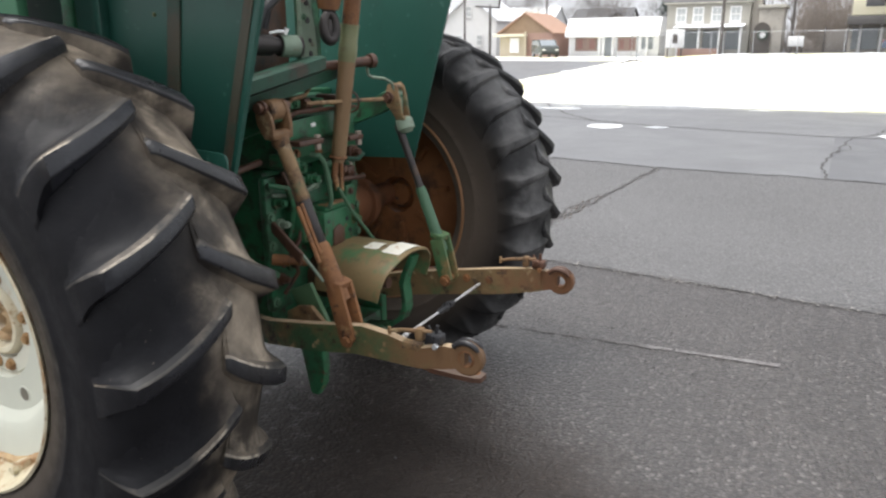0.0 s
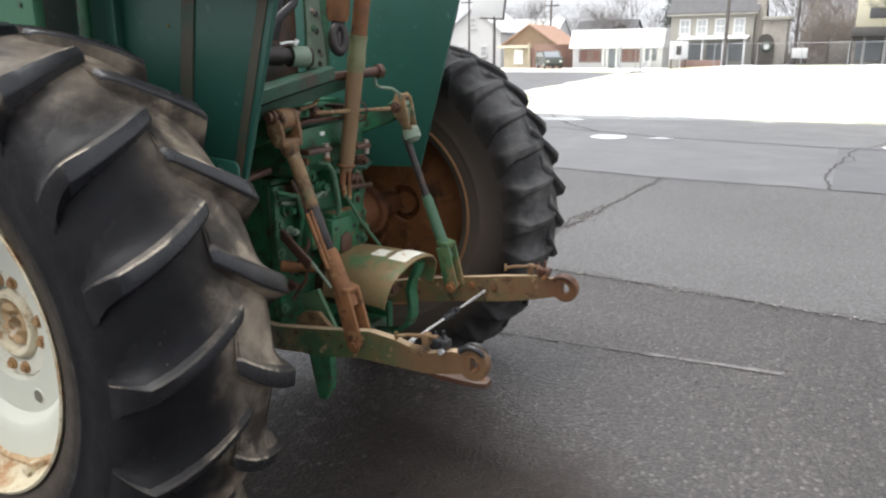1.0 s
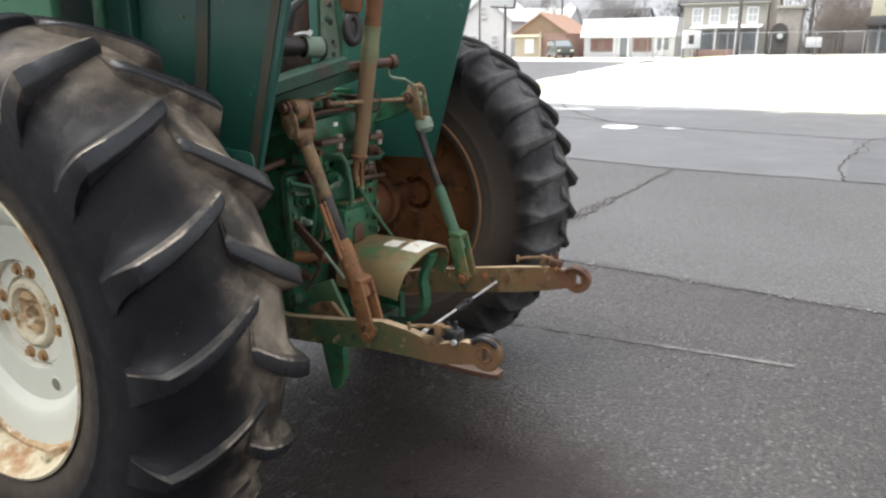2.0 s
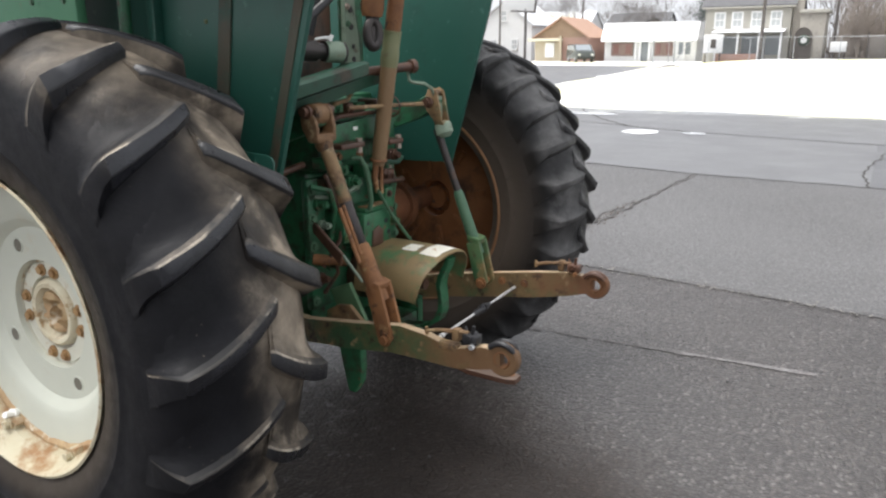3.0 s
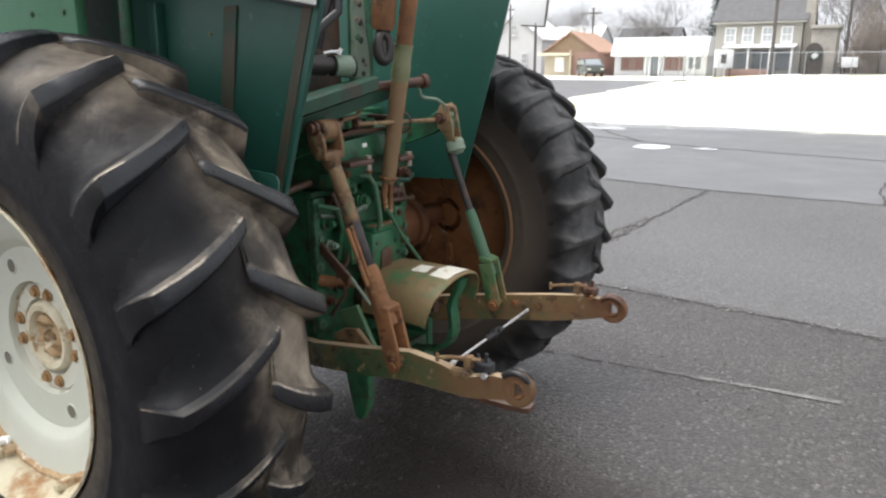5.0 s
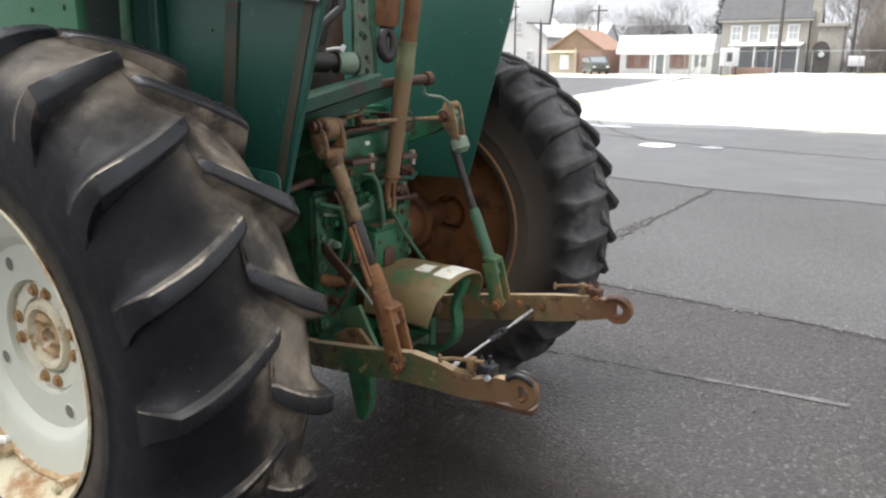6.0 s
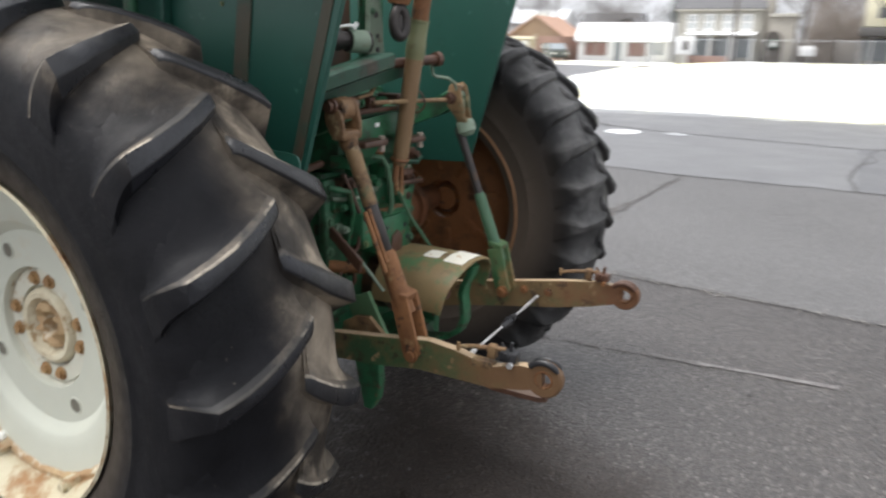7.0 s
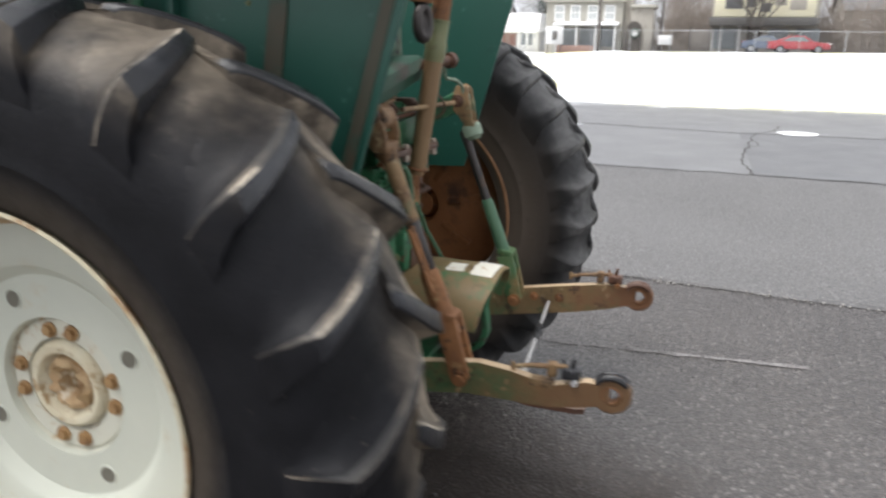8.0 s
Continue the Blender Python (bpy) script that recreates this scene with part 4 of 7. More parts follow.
bm = prism(BM(), [(-0.055, 0.845), (0.015, 0.845), (0.02, 0.90), (-0.01, 0.925), (-0.05, 0.91)], "y", -0.458, -0.450, 0.002)
part("rust_patch", bm, DARK_RUST, pump, "dark rusty cover")
# flush black caps paint the shade inside threaded holes
for x, z, r in ((0.045, 0.935, 0.010), (0.062, 0.885, 0.010), (-0.075, 0.945, 0.008)):
    part("casting_hole", tube(BM(), [(x, -0.448, z), (x, -0.4545, z)], r, 12), BLACK_PLASTIC, pump, "dark threaded hole")
for x, z in ((-0.185, 0.905), (-0.125, 0.90), (-0.18, 1.0), (0.12, 0.96), (0.12, 1.03)):
    part("casting_bolt", hexbolt(BM(), (x, -0.43 if x < 0 else -0.42, z), (0, -1, 0), 0.010, 0.011), DARK_RUST if z > 0.95 else GREEN_RUST, pump)
bm = BM()
stepped(bm, (0.02, -0.33, 0.70), (0.02, -0.66, 0.70), [(0, 0.10), (0.3, 0.10), (0.35, 0.075), (0.55, 0.07), (0.55, 0.024), (1, 0.022)], 28)
part("pto_shaft", bm, DARK_RUST, tractor, "dark splined PTO shaft under its shield")

# arched PTO shield
bm = BM()
arch = [(-0.165, 0.694), (-0.166, 0.712), (-0.160, 0.745), (-0.138, 0.792), (-0.098, 0.826), (-0.04, 0.843), (0.03, 0.850), (0.10, 0.846), (0.155, 0.830), (0.19, 0.798), (0.207, 0.755), (0.210, 0.70)]
rows = []
for y, lift in ((-0.44, 0.0), (-0.50, 0.0), (-0.56, 0.0), (-0.61, -0.001), (-0.66, -0.002), (-0.70, -0.004), (-0.735, -0.006), (-0.760, -0.012)):
    outer, inner = [], []
    for k, (x, z) in enumerate(arch):
        n = Vector((x - 0.02, z - 0.68)).normalized()
        yy = y + (y + 0.44) * -0.14 * max(0, (0.83 - z) / 0.16) + 0.006 * noise.noise((k * 0.9, y * 30, 4.0)) * (y < -0.7)
        dent = 0.005 * noise.noise((x * 14, y * 11, 7.0))
        x, z = x + n.x * dent, z + n.y * dent
        outer.append(bm.verts.new((x, yy, z + lift)))
        inner.append(bm.verts.new((x - n.x * 0.006, yy, z + lift - n.y * 0.006)))
    rows.append((outer, inner))
for (o0, i0), (o1, i1) in zip(rows, rows[1:]):
    for k in range(len(arch) - 1):
        bm.faces.new((o0[k], o1[k], o1[k + 1], o0[k + 1]))
        bm.faces.new((i0[k], i0[k + 1], i1[k + 1], i1[k]))
    for k in (0, -1):
        bm.faces.new((o0[k], i0[k], i1[k], o1[k]))
for o, i in (rows[0], rows[-1]):
    for k in range(len(arch) - 1):
        bm.faces.new((o[k], o[k + 1], i[k + 1], i[k]))
shield = part("pto_shield", bm, material("shield_paint", (0.27, 0.205, 0.100), (0.19, 0.125, 0.058), 5, 0.6, (0.075, 0.165, 0.070), 4.6, 0.53, 0.10, 0.5, 0.12, bump=0.25, bump_scale=60, grime=((0.09, 0.055, 0.03), 13, 0.58, 0.72)), tractor, "arched PTO shield, green paint worn to tan rust")
for x0, x1, y0, y1 in ((-0.025, 0.050, -0.640, -0.570), (-0.040, 0.122, -0.748, -0.662)):
    bm = BM()
    n = 16
    cells = []
    for k in range(n + 1):
        x = x0 + (x1 - x0) * k / n
        z = np.interp(x, [a for a, _ in arch], [b for _, b in arch]) + 0.0015
        rag = 0.014 * abs(noise.noise((x * 60, y0 * 9, 2.0)))
        cells.append([bm.verts.new((x, y, z + dz)) for y, dz in ((y0 + rag, -0.004 if y0 < -0.7 else 0), (y1 - rag, 0), (y1 - rag, -0.001), (y0 + rag, -0.006 if y0 < -0.7 else -0.001))])
    for a, b in zip(cells, cells[1:]):
        for q in range(4):
            bm.faces.new((a[q], b[q], b[(q + 1) % 4], a[(q + 1) % 4]))
    bm.faces.new(cells[0])
    bm.faces.new(cells[-1][::-1])
    part("warning_decal", bm, STICKER, shield, "torn white warning decal")

# curved green skid under the shield
bm = BM()
line = [(-0.738, 0.80), (-0.725, 0.76), (-0.700, 0.72), (-0.690, 0.68), (-0.700, 0.63), (-0.705, 0.58), (-0.685, 0.53), (-0.63, 0.49), (-0.5, 0.47)]
inner = [(y + 0.018, z + 0.006) for y, z in line]
prism(bm, line + inner[::-1], "x", 0.070, 0.128, 0.003)
part("shield_bracket", bm, GREEN_CAST, tractor, "curved green bracket behind the PTO")
bm = BM()
box(bm, (-0.17, -0.52, 0.46), (0.17, -0.30, 0.52), 0.012)
box(bm, (-0.06, -0.60, 0.44), (0.10, -0.50, 0.50), 0.012)
part("drawbar_hanger", bm, GREEN_DARK, tractor, "green cast drawbar hanger")

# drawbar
BAR_TOP = material("pale_brown_steel", (0.15, 0.105, 0.082), (0.20, 0.145, 0.115), 9, 0.5, (0.14, 0.09, 0.065), 14, 0.54, 0.12, 0.5, 0.12, bump=0.3, bump_scale=90)
bm = BM()
side_line = [(0.3, 0.455, 0.045), (-0.64, 0.452, 0.045), (-0.76, 0.446, 0.045), (-0.83, 0.418, 0.043), (-0.88, 0.403, 0.040), (-0.97, 0.400, 0.037), (-1.055, 0.400, 0.037), (-1.082, 0.400, 0.024)]
rows = []
for y, top, half in side_line:
    rows.append([bm.verts.new((x, y, top + dz)) for x, dz in ((-half, -0.019), (half, -0.019), (half, 0), (-half, 0))])
for a, b in zip(rows, rows[1:]):
    for q in range(4):
        bm.faces.new((a[q], b[q], b[(q + 1) % 4], a[(q + 1) % 4]))
bm.faces.new(rows[0])
bm.faces.new(rows[-1][::-1])
bmesh.ops.bevel(bm, geom=[e for e in bm.edges if len(e.link_faces) == 2 and e.calc_face_angle() > 1], offset=0.004, segments=2, affect="EDGES")
bm.normal_update()
# past the bend, level faces take a paler brown than the sides
for f in bm.faces:
    c = f.calc_center_median()
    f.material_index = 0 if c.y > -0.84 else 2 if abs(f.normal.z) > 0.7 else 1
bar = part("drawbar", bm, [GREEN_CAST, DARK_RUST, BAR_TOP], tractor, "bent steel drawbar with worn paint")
# the black cap stands for the shade in the pin hole
bm = BM()
torus(bm, (0.012, -1.042, 0.4005), (0, 0, 1), 0.017, 0.003, 20, 8)
tube(bm, [(0.012, -1.042, 0.3985), (0.012, -1.042, 0.4015)], 0.0165, 18, slot=1)
part("drawbar_hole", bm, [RUST_STEEL, BLACK_PLASTIC], bar, "dark pin hole")

# sway block plates and support blade
bm = prism(BM(), [(-0.375, 0.705), (-0.47, 0.745), (-0.555, 0.585), (-0.53, 0.52), (-0.46, 0.53)], "x", -0.235, -0.215, 0.003)
part("sway_plate", bm, material("bright_green_paint", (0.075, 0.165, 0.080), (0.11, 0.20, 0.105), 6, 0.6, (0.16, 0.13, 0.07), 7, 0.6, 0.1, 0.5), tractor, "pale green sway block plate")
bm = prism(BM(), [(-0.40, 0.58), (-0.41, 0.645), (-0.46, 0.675), (-0.52, 0.682), (-0.61, 0.60), (-0.58, 0.58)], "x", -0.30, -0.28, 0.003)
part("sway_wedge", bm, TAN_RUST, tractor, "tan rusty wedge beside the sway plate")
bm = prism(BM(), [(-0.40, 0.56), (-0.52, 0.56), (-0.525, 0.40), (-0.515, 0.34), (-0.485, 0.292), (-0.455, 0.295), (-0.435, 0.40)], "x", -0.245, -0.205, 0.006)
part("support_blade", bm, GREEN_CAST, tractor, "green drawbar support blade")
bm = prism(BM(), [(-0.36, 0.56), (-0.50, 0.56), (-0.50, 0.40), (-0.485, 0.34), (-0.445, 0.30), (-0.39, 0.30), (-0.37, 0.40)], "x", 0.205, 0.245, 0.006)
part("support_blade", bm, GREEN_CAST, tractor, "green drawbar support blade")

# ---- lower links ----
# worn tan steel, made paler for the skylight on upward faces
LINK_TOP = material("bare_skylit_edge", (0.44, 0.32, 0.20), (0.54, 0.42, 0.28), 8, 0.5, (0.30, 0.17, 0.085), 11, 0.54, 0.12, 0.5, 0.1, bump=0.3, bump_scale=80)


def lower_link(pts_top, pts_low, x_of, eye, label, mat, slim=0.016):
    """A forged flat bar: outline from a top and a lower edge, placed sideways by x_of(y)."""
    bm = BM()
    cols = []
    for (yt, zt), (yl, zl) in zip(pts_top, pts_low):
        x = x_of((yt + yl) / 2)
        cols.append([bm.verts.new((x - slim, yt, zt)), bm.verts.new((x + slim, yt, zt)), bm.verts.new((x + slim, yl, zl)), bm.verts.new((x - slim, yl, zl))])
    for a, b in zip(cols, cols[1:]):
        for q in range(4):
            bm.faces.new((a[q], b[q], b[(q + 1) % 4], a[(q + 1) % 4]))
    bm.faces.new(cols[0])
    bm.faces.new(cols[-1][::-1])
    bmesh.ops.bevel(bm, geom=[e for e in bm.edges if len(e.link_faces) == 2 and e.calc_face_angle() > 0.9], offset=0.004, segments=2, affect="EDGES")
    bm.normal_update()
    # the upper edge takes the worn, sky-lit tone
    for f in bm.faces:
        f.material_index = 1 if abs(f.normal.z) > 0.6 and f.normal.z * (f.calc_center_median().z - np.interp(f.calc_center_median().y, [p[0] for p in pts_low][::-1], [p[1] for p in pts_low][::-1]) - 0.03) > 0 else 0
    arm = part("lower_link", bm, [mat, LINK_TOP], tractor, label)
    x, y, z = eye
    bm = BM()
    stepped_ring(bm, (x, y, z), 0.031, 0.058, 0.0175)
    part("link_eye", bm, mat, arm, "rusty forged link eye")
    bm = BM()
    lathe(bm, (x, y, z), [(-0.018, 0.0235), (-0.0185, 0.026), (-0.015, 0.029), (-0.009, 0.0325), (0.009, 0.0325), (0.015, 0.029), (0.0185, 0.026), (0.018, 0.0235)], 36, closed=True)
    part("ball_joint", bm, RUST_STEEL, arm, "worn ball joint with an open hole")
    return arm


def stepped_ring(bm, at, r_in, r_out, half):
    prof = [(-half, r_in), (-half, r_out - 0.006), (-half + 0.006, r_out), (half - 0.006, r_out), (half, r_out - 0.006), (half, r_in)]
    lathe(bm, at, prof, 36, closed=True)


left_x = lambda y: -0.36 + min(0.15, 0.55 * max(0.0, y + 0.40))
left = lower_link([(0.15, 0.515), (-0.10, 0.560), (-0.25, 0.592), (-0.36, 0.618), (-0.60, 0.655), (-0.80, 0.683), (-0.90, 0.672), (-1.02, 0.645), (-1.12, 0.672), (-1.19, 0.672)],
                  [(0.15, 0.435), (-0.10, 0.460), (-0.25, 0.495), (-0.36, 0.525), (-0.60, 0.552), (-0.76, 0.575), (-0.90, 0.575), (-1.02, 0.574), (-1.12, 0.592), (-1.19, 0.610)], left_x, (-0.36, -1.195, 0.642),
                  "lower link arm of green paint worn to orange rust", LINK_LEFT)
right_x = lambda y: 0.505 + (y + 1.2) * -0.165
right = lower_link([(0.15, 0.50), (-0.30, 0.585), (-0.54, 0.628), (-0.75, 0.655), (-0.95, 0.680), (-1.08, 0.692), (-1.19, 0.680)],
                   [(0.15, 0.42), (-0.30, 0.480), (-0.54, 0.520), (-0.75, 0.545), (-0.95, 0.566), (-1.08, 0.588), (-1.19, 0.615)], right_x, (0.503, -1.20, 0.648),
                   "tan rusty lower link arm with green traces", LINK_RIGHT)
for arm, x, y, z, s in ((left, -0.36, -1.07, 0.69, 1), (right, 0.485, -1.10, 0.715, 1)):
    bm = BM()
    tube(bm, [(x - 0.005, y + 0.17, z - 0.008), (x - 0.005, y + 0.12, z + 0.004), (x - 0.005, y + 0.07, z + 0.010), (x, y + 0.005, z + 0.016)], [0.006, 0.007, 0.008, 0.007], 10)
    tube(bm, [(x - 0.005, y + 0.165, z - 0.02), (x - 0.005, y + 0.165, z + 0.008)], 0.006, 8)
    box(bm, (x - 0.016, y + 0.035, z - 0.02), (x + 0.014, y + 0.062, z + 0.024), 0.005)
    part("latch_rod", bm, TAN_RUST, arm, "tan latch rod along the link")
    bm = BM()
    box(bm, (x - 0.019, y - 0.036, z - 0.020), (x + 0.022, y + 0.020, z + 0.014), 0.007)
    tube(bm, [(x - 0.028, y - 0.006, z + 0.006), (x + 0.030, y - 0.006, z + 0.006)], 0.009, 10)
    tube(bm, [(x + 0.004, y + 0.012, z + 0.008), (x + 0.006, y + 0.020, z + 0.034)], [0.007, 0.004], 8)
    ye, ze = (-1.195, 0.642) if arm is left else (-1.20, 0.648)
    arc = [(x - 0.016, ye - 0.056 * math.cos(t), ze + 0.056 * math.sin(t)) for t in [radians(140 - 13 * k) for k in range(9)]]
    tube(bm, arc, [0.010] * 8 + [0.005], 10)
    tube(bm, [(a + 0.028, b, c) for a, b, c in arc], [0.009] * 8 + [0.005], 10)
    tube(bm, [(x, y - 0.01, z + 0.01), (x, y - 0.015, z + 0.042)], 0.006, 8)
    part("quick_latch", bm, BLACK_PLASTIC if arm is left else DARK_RUST, arm, "dark quick-coupler latch over the eye")
    bm = hexbolt(BM(), (x - 0.018, y - 0.02, z - 0.022), (-1, 0, 0), 0.010, 0.014, False)
    part("latch_bolt", bm, BRIGHT_STEEL if arm is left else RUST_STEEL, arm, "bright bolt head")
for y in (-0.80, -0.90):
    part("link_bolt", hexbolt(BM(), (right_x(y) - 0.016, y, 0.625), (-1, 0, 0), 0.012, 0.012), RUST_STEEL, right)
bm = box(BM(), (-0.377, -1.03, 0.632), (-0.343, -0.955, 0.660), 0.006)
part("link_stop", bm, TAN_RUST, left, "tan stop block on the link")

# telescoping check rod between the links
bm = BM()
a, b = Vector((-0.350, -0.93, 0.648)), Vector((0.43, -0.86, 0.605))
stepped(bm, a.lerp(b, 0.03), a.lerp(b, 0.50), [(0, 0.005), (0.05, 0.005), (0.05, 0.009), (0.10, 0.009), (0.10, 0.0048), (1, 0.0048)], 12)
stepped(bm, a.lerp(b, 0.56), a.lerp(b, 0.99), [(0, 0.0045), (0.4, 0.0045), (0.4, 0.0065), (1, 0.0065)], 12)
rod = part("check_rod", bm, SCUFFED_STEEL, tractor, "bright steel telescoping check rod")
bm = BM()
stepped(bm, a.lerp(b, 0.42), a.lerp(b, 0.62), [(0, 0.008), (0.2, 0.013), (0.35, 0.009), (0.5, 0.018), (0.65, 0.010), (0.8, 0.013), (1, 0.008)], 12)
torus(bm, a.lerp(b, 0.52) + Vector((0, -0.006, 0.006)), (0.3, 1, 0.2), 0.017, 0.004, 16, 6)
part("rod_lock", bm, BLACK_PLASTIC, rod, "black locking collar with a ring")

# ---- lift rods ----
bm = BM()
p, q = Vector((-0.400, -0.512, 1.33)), Vector((-0.346, -0.735, 0.66))
stepped(bm, p, p.lerp(q, 0.34), [(0, 0.022), (0.15, 0.024), (1, 0.0245)], 18)
rodl = part("lift_rod", bm, TAN_RUST, tractor, "rusty threaded lift rod")
bm = BM()
stepped(bm, p.lerp(q, 0.33), p.lerp(q, 0.58), [(0, 0.019), (0.05, 0.023), (0.95, 0.023), (1, 0.018)], 18)
part("screw_sleeve", bm, OILY_STEEL, rodl, "greasy dark screw sleeve")
bm = BM()
tube(bm, [p.lerp(q, 0.35) + Vector((-0.026, -0.008, 0)), p.lerp(q, 0.60) + Vector((-0.030, -0.012, 0))], 0.0065, 10)
tube(bm, [p.lerp(q, 0.36) + Vector((-0.044, -0.004, 0)), p.lerp(q, 0.64) + Vector((-0.048, -0.010, 0))], 0.0075, 10)
part("guide_rod", bm, RUST_STEEL, rodl, "two thin brown guide rods beside the sleeve")
bm = BM()
stepped(bm, p.lerp(q, 0.555), p.lerp(q, 0.86), [(0, 0.022), (0.04, 0.028), (0.12, 0.031), (1, 0.034)], 20)
part("rod_body", bm, RUST_STEEL, rodl, "rust-orange lower rod body")


def fork(x, low, high, width, mat, parent, label):
    """Two flat cheeks that straddle the link, joined at the top."""
    bm = BM()
    ya, za = low
    yb, zb = high
    d = Vector((0, ya - yb, za - zb)).normalized()
    n = Vector((0, -d.z, d.y))
    for s in (-1, 1):
        xs = x + s * 0.031
        pts = [Vector((0, yb, zb)) + n * 0.031, Vector((0, ya, za)) + n * 0.031, Vector((0, ya, za)) + d * 0.028, Vector((0, ya, za)) - n * 0.031, Vector((0, yb, zb)) - n * 0.031]
        prism(bm, [(v.y, v.z) for v in pts], "x", xs - 0.007, xs + 0.007, 0.002)
    top = Vector((x, yb, zb))
    box(bm, (x - 0.038, yb - 0.03, zb - 0.002), (x + 0.038, yb + 0.03, zb + 0.025), 0.006, Matrix.Rotation(math.atan2(d.y, -d.z) * -1, 3, "X"))
    part("fork", bm, mat, parent, label)
    bm = BM()
    tube(bm, [(x - 0.048, ya, za), (x + 0.055, ya, za)], 0.012, 14)
    hexbolt(bm, (x - 0.039, ya, za), (-1, 0, 0), 0.017, 0.016)
    part("fork_pin", bm, RUST_STEEL, parent, "rusty pin through the fork")


fork(-0.350, (-0.745, 0.625), (-0.695, 0.805), 0.06, RUST_STEEL, rodl, "rust-orange fork astride the link")

bm = BM()
p2, q2 = Vector((0.350, -0.515, 1.28)), Vector((0.385, -0.735, 0.66))
stepped(bm, p2, p2.lerp(q2, 0.50), [(0, 0.018), (0.3, 0.016), (1, 0.016)], 16)
rodr = part("lift_rod", bm, OILY_STEEL, tractor, "greasy dark lift rod with green tube")
bm = BM()
stepped(bm, p2.lerp(q2, 0.42), p2.lerp(q2, 0.86), [(0, 0.019), (0.08, 0.023), (1, 0.026)], 18)
part("rod_body", bm, PALE_GREEN, rodr, "pale green levelling tube")
fork(0.386, (-0.735, 0.625), (-0.69, 0.80), 0.06, GREEN_RUST, rodr, "green and tan fork astride the link")

# ---- rockshaft, lift arms and their yokes ----
YOKE_RUST = material("brown_rusted_casting", (0.225, 0.125, 0.055), (0.120, 0.062, 0.030), 12, 0.5, (0.34, 0.255, 0.145), 9, 0.57, 0.08, 0.6, 0.14, bump=0.6, bump_scale=80, grime=((0.045, 0.028, 0.018), 17, 0.52, 0.62))
bm = stepped(BM(), (-0.46, -0.09, 1.27), (0.46, -0.09, 1.27), [(0, 0.045), (0.06, 0.045), (0.06, 0.07), (0.94, 0.07), (0.94, 0.045), (1, 0.045)], 28)
part("rockshaft", bm, GREEN_DARK, tractor, "green rockshaft across the lift housing")
for s, tip, mat, label in ((-1, (-0.405, -0.50, 1.410), TAN_RUST, "tan rusty lift arm"), (1, (0.345, -0.505, 1.395), GREEN_RUST, "green lift arm with rust")):
    bm = BM()
    x = tip[0]
    pts = [(-0.02, 1.325), (-0.10, 1.328), (-0.28, 1.340), (-0.40, 1.378), (-0.48, 1.425), (-0.52, 1.428), (-0.535, 1.40), (-0.525, 1.365), (-0.44, 1.325), (-0.28, 1.270), (-0.10, 1.20), (-0.02, 1.21)]
    prism(bm, pts, "x", x - 0.022, x + 0.022, 0.006)
    arm = part("lift_arm", bm, GREEN_DARK, tractor, label)
    bm = BM()
    if s < 0:
        # a round boss on the pin, with a cheek and collar that carry the rod
        lathe(bm, (x, -0.500, 1.398), [(-0.034, 0.010), (-0.036, 0.030), (-0.031, 0.0375), (0.020, 0.039), (0.025, 0.034), (0.025, 0.010)], 40)
        cheek = [(-0.500 - 0.036 * math.cos(t), 1.398 + 0.036 * math.sin(t)) for t in [math.pi * k / 10 for k in range(11)]] + [(-0.470, 1.36), (-0.490, 1.315), (-0.545, 1.310), (-0.546, 1.36)]
        prism(bm, cheek, "x", x + 0.029, x + 0.045, 0.005)
        prism(bm, [(y_ * 0.9 - 0.052, z_ * 0.72 + 0.374) for y_, z_ in cheek], "x", x - 0.052, x - 0.040, 0.004)
        box(bm, (x - 0.050, -0.545, 1.306), (x + 0.044, -0.492, 1.338), 0.010)
        stepped(bm, (x + 0.006, -0.518, 1.315), (x + 0.004, -0.525, 1.275), [(0, 0.030), (0.6, 0.031), (1, 0.022)], 18)
    else:
        # two slim prongs with a slot between, closed at the top
        prong = [(-0.482, 1.36), (-0.480, 1.42), (-0.492, 1.447), (-0.515, 1.455), (-0.535, 1.440), (-0.548, 1.38), (-0.560, 1.315), (-0.530, 1.305)]
        for dx in (-0.032, 0.022):
            prism(bm, prong, "x", x + dx, x + dx + 0.011, 0.004)
        box(bm, (x - 0.028, -0.530, 1.425), (x + 0.030, -0.488, 1.448), 0.008)
        box(bm, (x - 0.030, -0.566, 1.300), (x + 0.032, -0.522, 1.318), 0.006)
    bm.normal_update()
    # upward boss faces get the pale link tone as a painted highlight
    for f in bm.faces:
        c = f.calc_center_median()
        f.material_index = 1 if s < 0 and f.normal.z > 0.25 and c.z > 1.40 and abs(c.x - x) < 0.034 else 0 if s > 0 else 2
    part("yoke", bm, [TAN_RUST, LINK_TOP, YOKE_RUST], arm, "tan rusted yoke at the arm's end")
    bm = BM()
    tube(bm, [(x - 0.075, tip[1], tip[2]), (x + 0.075, tip[1], tip[2])], 0.016, 16)
    for dx in (-0.058, 0.046):
        stepped(bm, (x + dx, tip[1], tip[2]), (x + dx + 0.012, tip[1], tip[2]), [(0, 0.023), (0.7, 0.024), (1, 0.020)], 18)
    part("yoke_pin", bm, DARK_RUST, arm, "rusty yoke pin with washers")
    if s < 0:
        bm = hexbolt(BM(), (x + 0.040, -0.50, 1.405), (1, 0, 0), 0.016, 0.02)
        part("yoke_bolt", bm, RUST_STEEL, arm)
bm = BM()
tube(bm, [(0.33, -0.52, 1.36), (0.320, -0.52, 1.42), (0.308, -0.515, 1.452), (0.27, -0.505, 1.472), (0.19, -0.50, 1.480), (0.163, -0.50, 1.490), (0.152, -0.50, 1.525)], 0.0065, 10)
